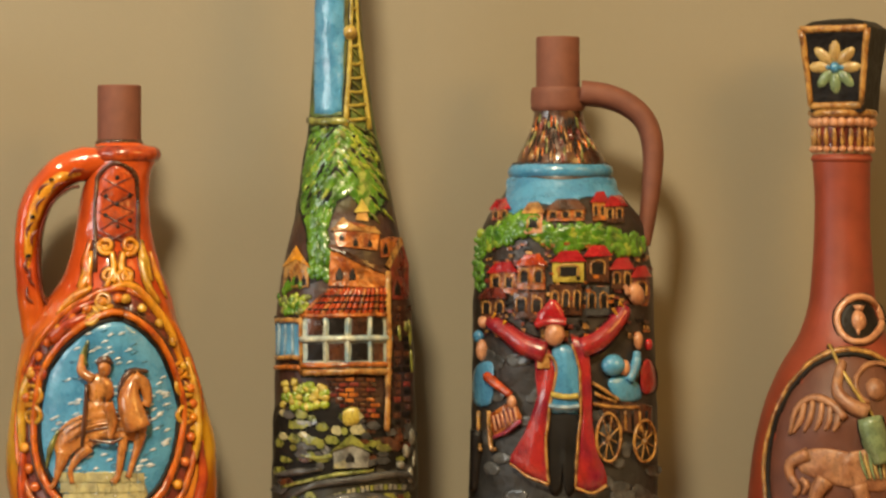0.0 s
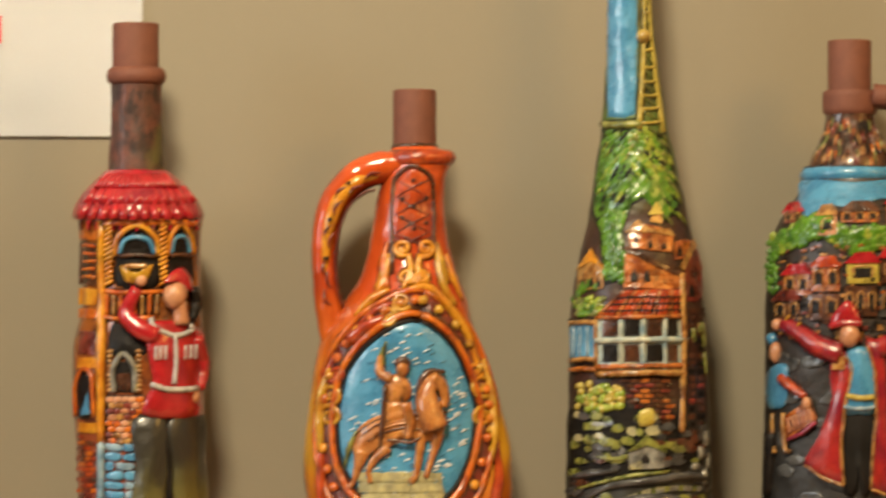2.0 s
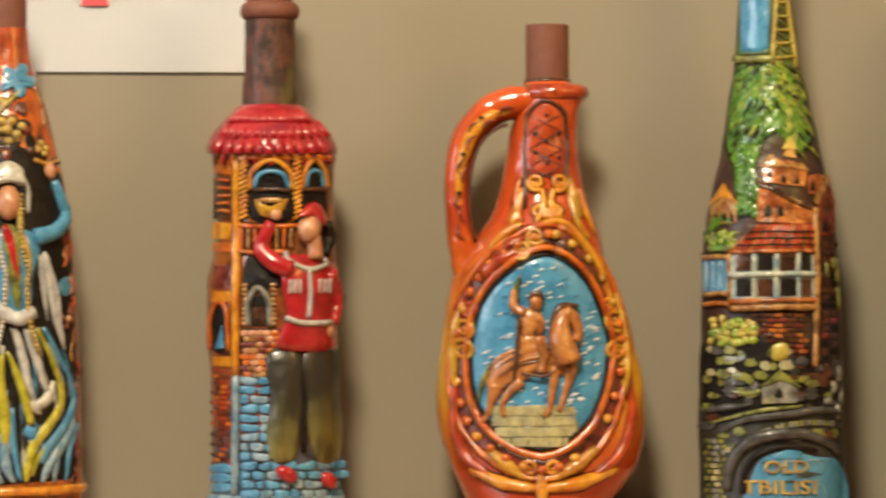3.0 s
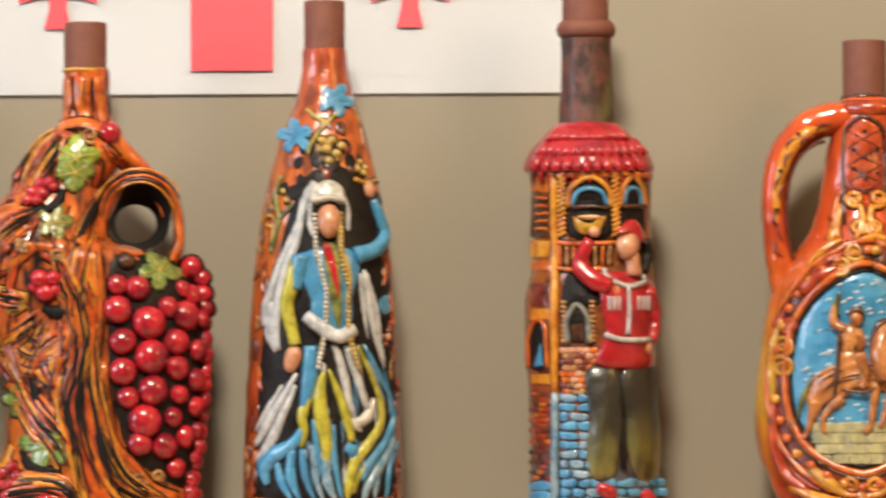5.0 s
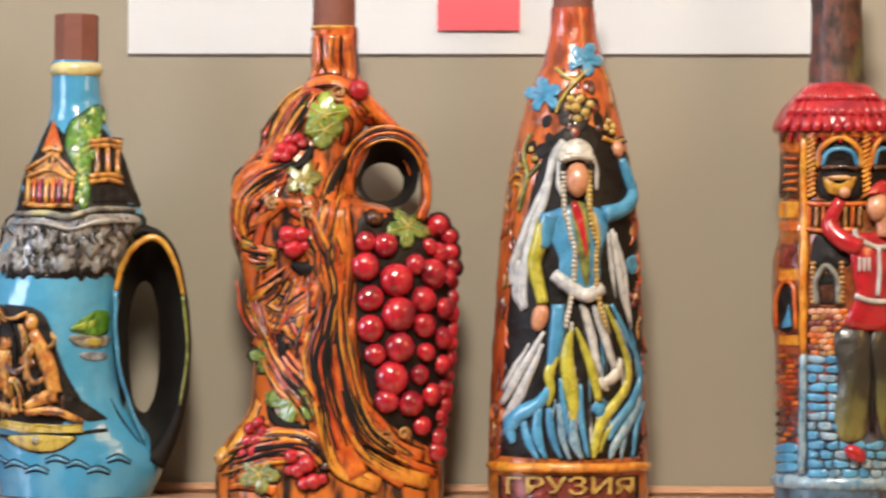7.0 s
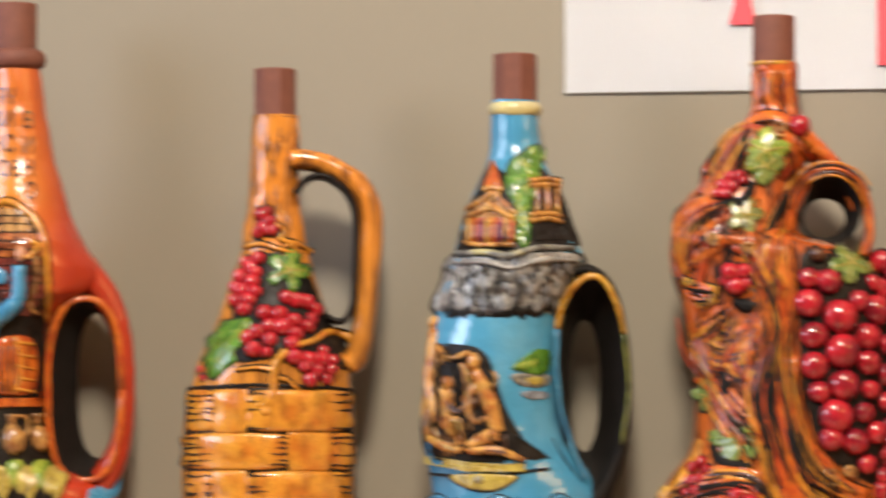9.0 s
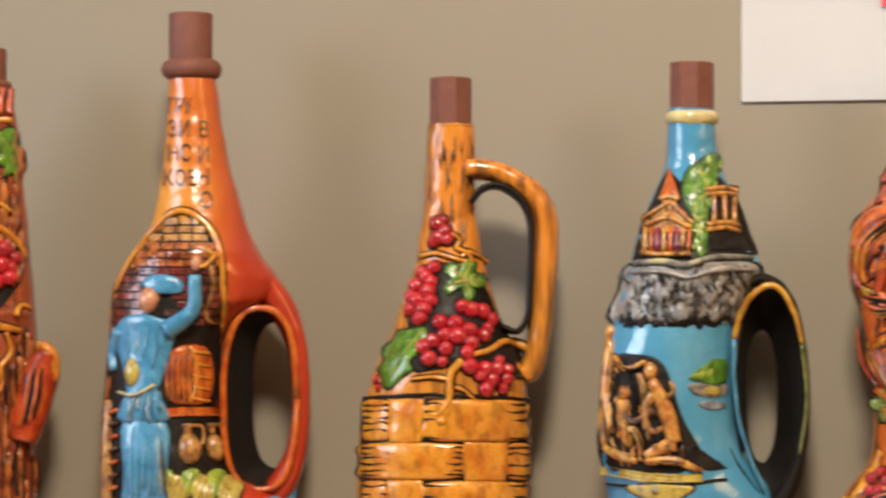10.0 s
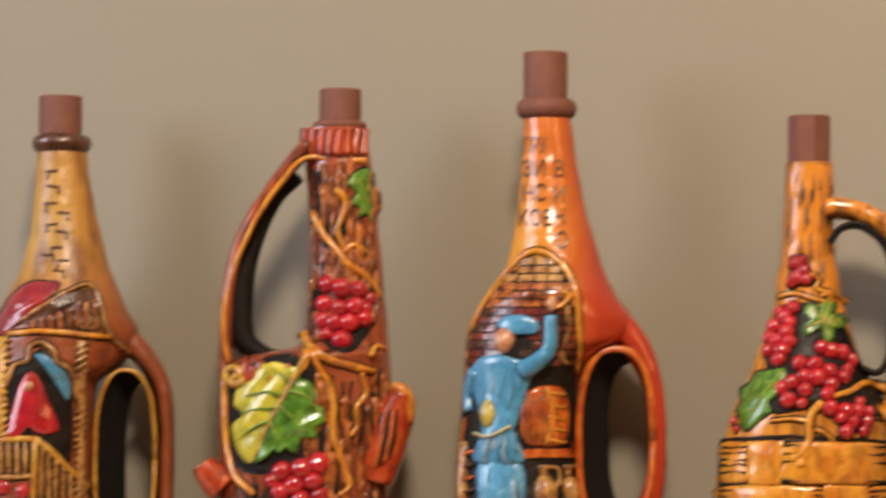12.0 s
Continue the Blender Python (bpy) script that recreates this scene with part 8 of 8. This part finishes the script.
    s.blob(g, *z(75, 318), 20, 30, SKIN, 0.8, 0, 1.8)
    s.blob(g, *z(60, 265), 20, 18, SEA, 0.8, 0, 2.4)
    s.blob(g, *z(195, 525), 14, 18, SKIN, 0.8, 0, 3.8)
    s.tube(g, q(((60, 640), (55, 760), (45, 880))), (22, 20, 14), DARK, 1.0)
    g.make("relief_figure", s.root, "plain relief shape in blue, playing music")
    box_ = Piece()
    s.slab(box_, q(((98, 575), (205, 515), (236, 590), (118, 668))), 3.4, RUST)
    s.slab(box_, q(((112, 585), (198, 538), (218, 588), (124, 648))), 3.9, MAROON)
    for k in range(6):
        a = 118 + 17 * k
        s.tube(box_, q(((a, 580 - 7 * k), (a + 12, 640 - 8 * k))), 3.5, SKIN, 4.0, per=3)
    s.tube(box_, q(((100, 560), (110, 700), (130, 715))), 6, OCHRE, 3.4)
    s.tube(box_, q(((60, 560), (62, 700), (70, 715))), 6, OCHRE, 3.0)
    s.tube(box_, q(((120, 668), (180, 640), (230, 600))), 6, PURPLE, 3.6)
    box_.make("barrel_organ", s.root, "ochre and brown relief barrel organ")
    cart = tagged(s.lone("cart", s.slab, q(((535, 520), (640, 520), (760, 540), (755, 660), (600, 640))), 2.6, BROWN), "dark brown relief cart with gold wheels")
    for (a, b, ru, rv) in ((582, 668, 48, 96), (728, 680, 42, 84)):
        pts = [z(a + ru * math.cos(t), b + rv * math.sin(t)) for t in np.linspace(0, 2 * math.pi, 20)]
        wheel = s.lone("wheel", s.tube, pts, 4.2, OCHRE, lift=3.6, per=2, label="gold spoked wheel")
        for k in range(8):
            t = k * math.pi / 4 + 0.3
            s.lone("spoke", s.tube, (z(a, b), z(a + ru * 0.9 * math.cos(t), b + rv * 0.9 * math.sin(t))), 2.0, OCHRE, lift=3.4, per=3, parent=wheel)
        s.lone("hub", s.blob, *z(a, b), 8, 10, OCHRE, 0.9, 0, 4.0, parent=wheel)
    for line in (((515, 450), (570, 480), (620, 515)), ((525, 490), (560, 505), (610, 525)), ((520, 530), (600, 545), (700, 545))):
        s.lone("cart_shaft", s.tube, q(line), 5, OCHRE, lift=3.0, parent=cart)
    for k in range(5):
        s.lone("cart_board", s.tube, q(((620 + 28 * k, 560), (622 + 28 * k, 640))), 4, OCHRE if k % 2 else DARK, lift=2.8, parent=cart)
    r2 = Piece()
    s.blob(r2, *z(600, 378), 34, 30, BLUE, 0.8, 0, 2.4)
    s.patch(r2, q(((580, 440), (640, 420), (700, 450), (710, 510), (650, 525), (600, 500))), 3.4, BLUE, True, 1.25)
    s.tube(r2, q(((660, 440), (690, 370), (695, 320))), (16, 14, 10), BLUE, 3.0)
    s.blob(r2, *z(698, 278), 15, 24, SKIN, 0.8, 0, 2.8)
    s.blob(r2, *z(643, 388), 18, 22, SKIN, 0.8, 0, 3.0)
    s.patch(r2, q(((705, 400), (735, 350), (765, 390), (770, 470), (720, 490))), 2.4, COAT, True, 1.2)
    s.blob(r2, *z(742, 295), 14, 16, RED, 0.8, 0, 1.6)
    r2.make("relief_figure", s.root, "plain blue relief shape riding the cart")


# ---- tall stoppered bottle ----
def stoppered_bottle():
    s = Sheet("wine_bottle", "red terracotta bottle with a carved square stopper and archer relief", 0.7806, -0.062, -15.35, 0.000347, 1490, 394, 0.216, 2.155, (1290, 0, 1.76))
    s.body("body", ((482, 262, 440), (505, 260, 440), (600, 266, 440), (700, 266, 440), (800, 262, 446), (880, 256, 452), (960, 246, 462), (1050, 216, 492), (1130, 168, 540), (1220, 126, 580), (1300, 100, 606), (1400, 78, 628), (1500, 66, 640), (1620, 56, 650), (1700, 60, 646), (1786, 72, 634)), CLAY_RED, 0.050, label="matte red terracotta body")
    s.collar("neck_ring", 497, 259, 443, 10, CLAY_RED, "terracotta neck ring", 1.2)
    # square stopper, turned a little
    st = Piece(False)
    rings = ((352, 104, 0.9), (330, 106, 1.0), (250, 112, 1.0), (170, 122, 1.0), (110, 134, 1.0), (92, 136, 1.0), (70, 96, 0.9), (62, 40, 0.5))
    verts, n = [], 4
    turn = radians(45 - 17)
    for v, r, _ in rings:
        p = s.loc(358, v)
        for k in range(n):
            w = turn + k * math.pi / 2
            verts.append((p[0] + r * 1.16 * s.unit * math.cos(w), r * 1.16 * s.unit * math.sin(w), p[2]))
    st.add(verts, [(i * n + k, i * n + (k + 1) % n, (i + 1) * n + (k + 1) % n, (i + 1) * n + k) for i in range(len(rings) - 1) for k in range(n)] + [(0, 1, 2, 3), tuple(len(verts) - 4 + k for k in range(4))], DARK)
    st.make("stopper", s.root, "carved brown stopper block")

    def face(u, v, out):
        """A place on the stopper's front face; u, v from -1 to 1."""
        h = 215 + 118 * v
        r = np.interp(h, (90, 170, 250, 340), (136, 122, 112, 105)) * 1.16 * s.unit
        mid, e = radians(-90 - 17), r * math.cos(math.pi / 4)
        p = s.loc(358, h)
        nx, ny = math.cos(mid), math.sin(mid)
        return np.array((p[0] + nx * (e + out) - ny * e * u, ny * (e + out) + nx * e * u, p[2]))

    def lump(u, v, ru, rv, lean, paint, name, out=0.0005, high=0.0022):
        pc, vs = Piece(), []
        ca, sa = math.cos(radians(lean)), math.sin(radians(lean))
        for j in range(4):
            t = j / 4 * math.pi / 2
            for k in range(10):
                w = 2 * math.pi * k / 10
                a, b = ru * math.cos(w) * math.cos(t), rv * math.sin(w) * math.cos(t)
                vs.append(face(u + a * ca - b * sa, v + (a * sa + b * ca) * 0.8, out - 0.0008 + high * math.sin(t)))
        vs.append(face(u, v, out - 0.0008 + high))
        pc.add(vs, [(j * 10 + k, j * 10 + (k + 1) % 10, (j + 1) * 10 + (k + 1) % 10, (j + 1) * 10 + k) for j in range(3) for k in range(10)] + [(40, 30 + k, 30 + (k + 1) % 10) for k in range(10)], paint)
        pc.make(name, s.root)

    for k in range(8):
        w = 2 * math.pi * k / 8
        lump(0.52 * math.sin(w), -0.52 * 0.8 * math.cos(w), 0.20, 0.38, math.degrees(w), (GREEN_PALE if k in (4, 3, 5) else CREAM), "petal")
    lump(0, 0, 0.18, 0.18, 0, BLUE, "flower_centre", high=0.0032)
    lump(0.26, 0, 0.10, 0.10, 0, SEA, "flower_bead")
    lump(-0.26, 0, 0.10, 0.10, 0, SEA, "flower_bead")
    for a, b in (((-1, -1), (-1, 1)), ((1, -1), (1, 1)), ((-1, -1), (1, -1)), ((-1, 1), (1, 1))):
        pc, vs = Piece(), []
        for i in range(9):
            u, v = a[0] * 0.96 + (b[0] - a[0]) * 0.96 * i / 8, a[1] + (b[1] - a[1]) * i / 8
            for k in range(8):
                w = 2 * math.pi * k / 8
                du, dv = (0.11 * math.cos(w), 0) if a[0] == b[0] else (0, 0.10 * math.cos(w))
                vs.append(face(u + du, v + dv, 0.0022 * math.sin(w)))
        pc.add(vs, [(i * 8 + k, i * 8 + (k + 1) % 8, (i + 1) * 8 + (k + 1) % 8, (i + 1) * 8 + k) for i in range(8) for k in range(8)] + [tuple(range(8)), tuple(range(64, 72))], OCHRE)
        pc.make("stopper_frame", s.root, "ochre moulding round the flower panel")
    s.collar("stopper_foot", 356, 250, 458, 12, OCHRE, "ochre moulding at the stopper's foot")
    s.body("capital", ((360, 262, 446), (400, 262, 444), (470, 264, 442)), MAROON, 0.03, label="fluted capital under the stopper")
    for k in range(11):
        w = radians(-172 + 16.4 * k)
        for v, r, h, p in ((384, 17, 17, SKIN), (432, 8, 34, OCHRE), (468, 13, 11, SKIN)):
            pc = Piece()
            c = s.loc(353, v)
            rad = 92 * s.unit
            c = c + np.array((rad * math.cos(w), rad * math.sin(w), 0))
            vs = []
            for j in range(7):
                t = math.pi * j / 6
                vs += [c + s.unit * np.array((r * math.sin(t) * math.cos(a), r * math.sin(t) * math.sin(a), h * math.cos(t))) for a in np.linspace(0, 6.283, 8, endpoint=False)]
            pc.add(vs, [(j * 8 + i, j * 8 + (i + 1) % 8, (j + 1) * 8 + (i + 1) % 8, (j + 1) * 8 + i) for j in range(6) for i in range(8)], p)
            pc.make("capital_bead" if v != 432 else "flute", s.root)
    # small medallion with a vase
    s.lone("small_medallion", s.patch, [(405 + 58 * math.cos(w), 997 + 60 * math.sin(w)) for w in np.linspace(0, 6.283, 16, endpoint=False)], 0.8, DARK, True, 1.0)
    s.lone("small_medallion_ring", s.tube, [(405 + 68 * math.cos(w), 997 + 70 * math.sin(w)) for w in np.linspace(0, 6.283, 26)], 11, SKIN, lift=1.0, per=2)
    vase = Piece()
    s.blob(vase, 405, 1000, 25, 36, SKIN, 0.7, 0, 1.2)
    s.tube(vase, ((405, 968), (405, 955)), (12, 20), SKIN, 1.8, per=2)
    s.tube(vase, ((405, 1030), (405, 1045)), (8, 4), SKIN, 1.6, per=2)
    vase.make("relief_vase", s.root, "tan relief vase")
    # large oval with the archer
    big = [(375 + 250 * math.cos(w), 1480 + 374 * math.sin(w)) for w in np.linspace(0, 6.283, 30, endpoint=False)]
    s.lone("large_medallion", s.patch, big, 0.7, FIELD_BROWN, True, 1.0, label="brown terracotta oval field")
    s.lone("large_medallion_groove", s.tube, [(375 + 250 * math.cos(w), 1480 + 374 * math.sin(w)) for w in np.linspace(0, 6.283, 48)], 9, DARK, lift=0.3, per=2)
    s.lone("large_medallion_ring", s.tube, [(375 + 262 * math.cos(w), 1480 + 388 * math.sin(w)) for w in np.linspace(0, 6.283, 48)], 10, OCHRE, lift=1.0, per=2)
    f = Piece()
    for pts, r, p, up in ((((1468, 612), (1500, 672), (1562, 762)), (3, 3.5, 3), GOLD, 2.6), (((1492, 642), (1481, 688), (1502, 716), (1534, 732)), (8, 11, 13, 15), FLESH, 1.8), (((1398, 772), (1412, 726), (1440, 706), (1472, 716), (1496, 742)), (4, 7, 7, 8, 9), FLESH, 1.4),
                          (((1425, 716), (1419, 745), (1404, 770)), (5, 6, 3), FLESH, 1.2), (((1440, 712), (1434, 745), (1424, 768)), (5, 6, 3), FLESH, 1.2), (((1455, 715), (1451, 745), (1444, 765)), (5, 6, 3), FLESH, 1.2), (((1470, 720), (1468, 746), (1461, 764)), (5, 6, 3), FLESH, 1.2), (((1483, 730), (1483, 752), (1475, 766)), (5, 6, 3), FLESH, 1.2),
                          (((1432, 806), (1402, 822), (1400, 846), (1414, 866), (1408, 880)), (14, 11, 9, 7, 6), FLESH, 1.4), (((1420, 850), (1430, 862), (1424, 878)), (6, 6, 4), FLESH, 1.2), (((1462, 850), (1446, 880), (1452, 930)), (17, 13, 8), FLESH, 1.4), (((1520, 860), (1530, 900), (1516, 950)), (16, 12, 8), FLESH, 1.4),
                          (((1540, 742), (1548, 780), (1560, 820)), (22, 24, 20), GREEN_PALE, 1.6)):
        s.tube(f, s.drawn(pts), [q * 1.76 for q in r], p, up)
    s.patch(f, s.drawn(((1418, 802), (1460, 794), (1505, 800), (1560, 796), (1580, 830), (1568, 870), (1500, 866), (1450, 852), (1414, 834))), 2.6, FLESH, True, 1.3, (20, 44, 0.3))
    for k in range(7):
        s.tube(f, s.drawn(((1522 + 8 * k, 800 + 3 * k), (1528 + 7 * k, 826), (1536 + 6 * k, 850))), (3, 6, 3), (GREEN_PALE, CREAM)[k % 2], 3.6)
    s.tube(f, [(457 + 62 * math.cos(w), 1197 + 64 * math.sin(w)) for w in np.linspace(1.9, 6.6, 16)], 9, FLESH, 1.2, per=2)
    (u, v), = s.drawn(((1550, 690),))
    s.blob(f, u, v, 34, 38, FLESH, 0.7, 0, 1.6)
    f.make("relief_figure", s.root, "plain tan winged archer relief shape")



grape_bottle()
dancer_bottle()
tower_bottle()
horseman_jug()
town_bottle()
street_jug()
stoppered_bottle()
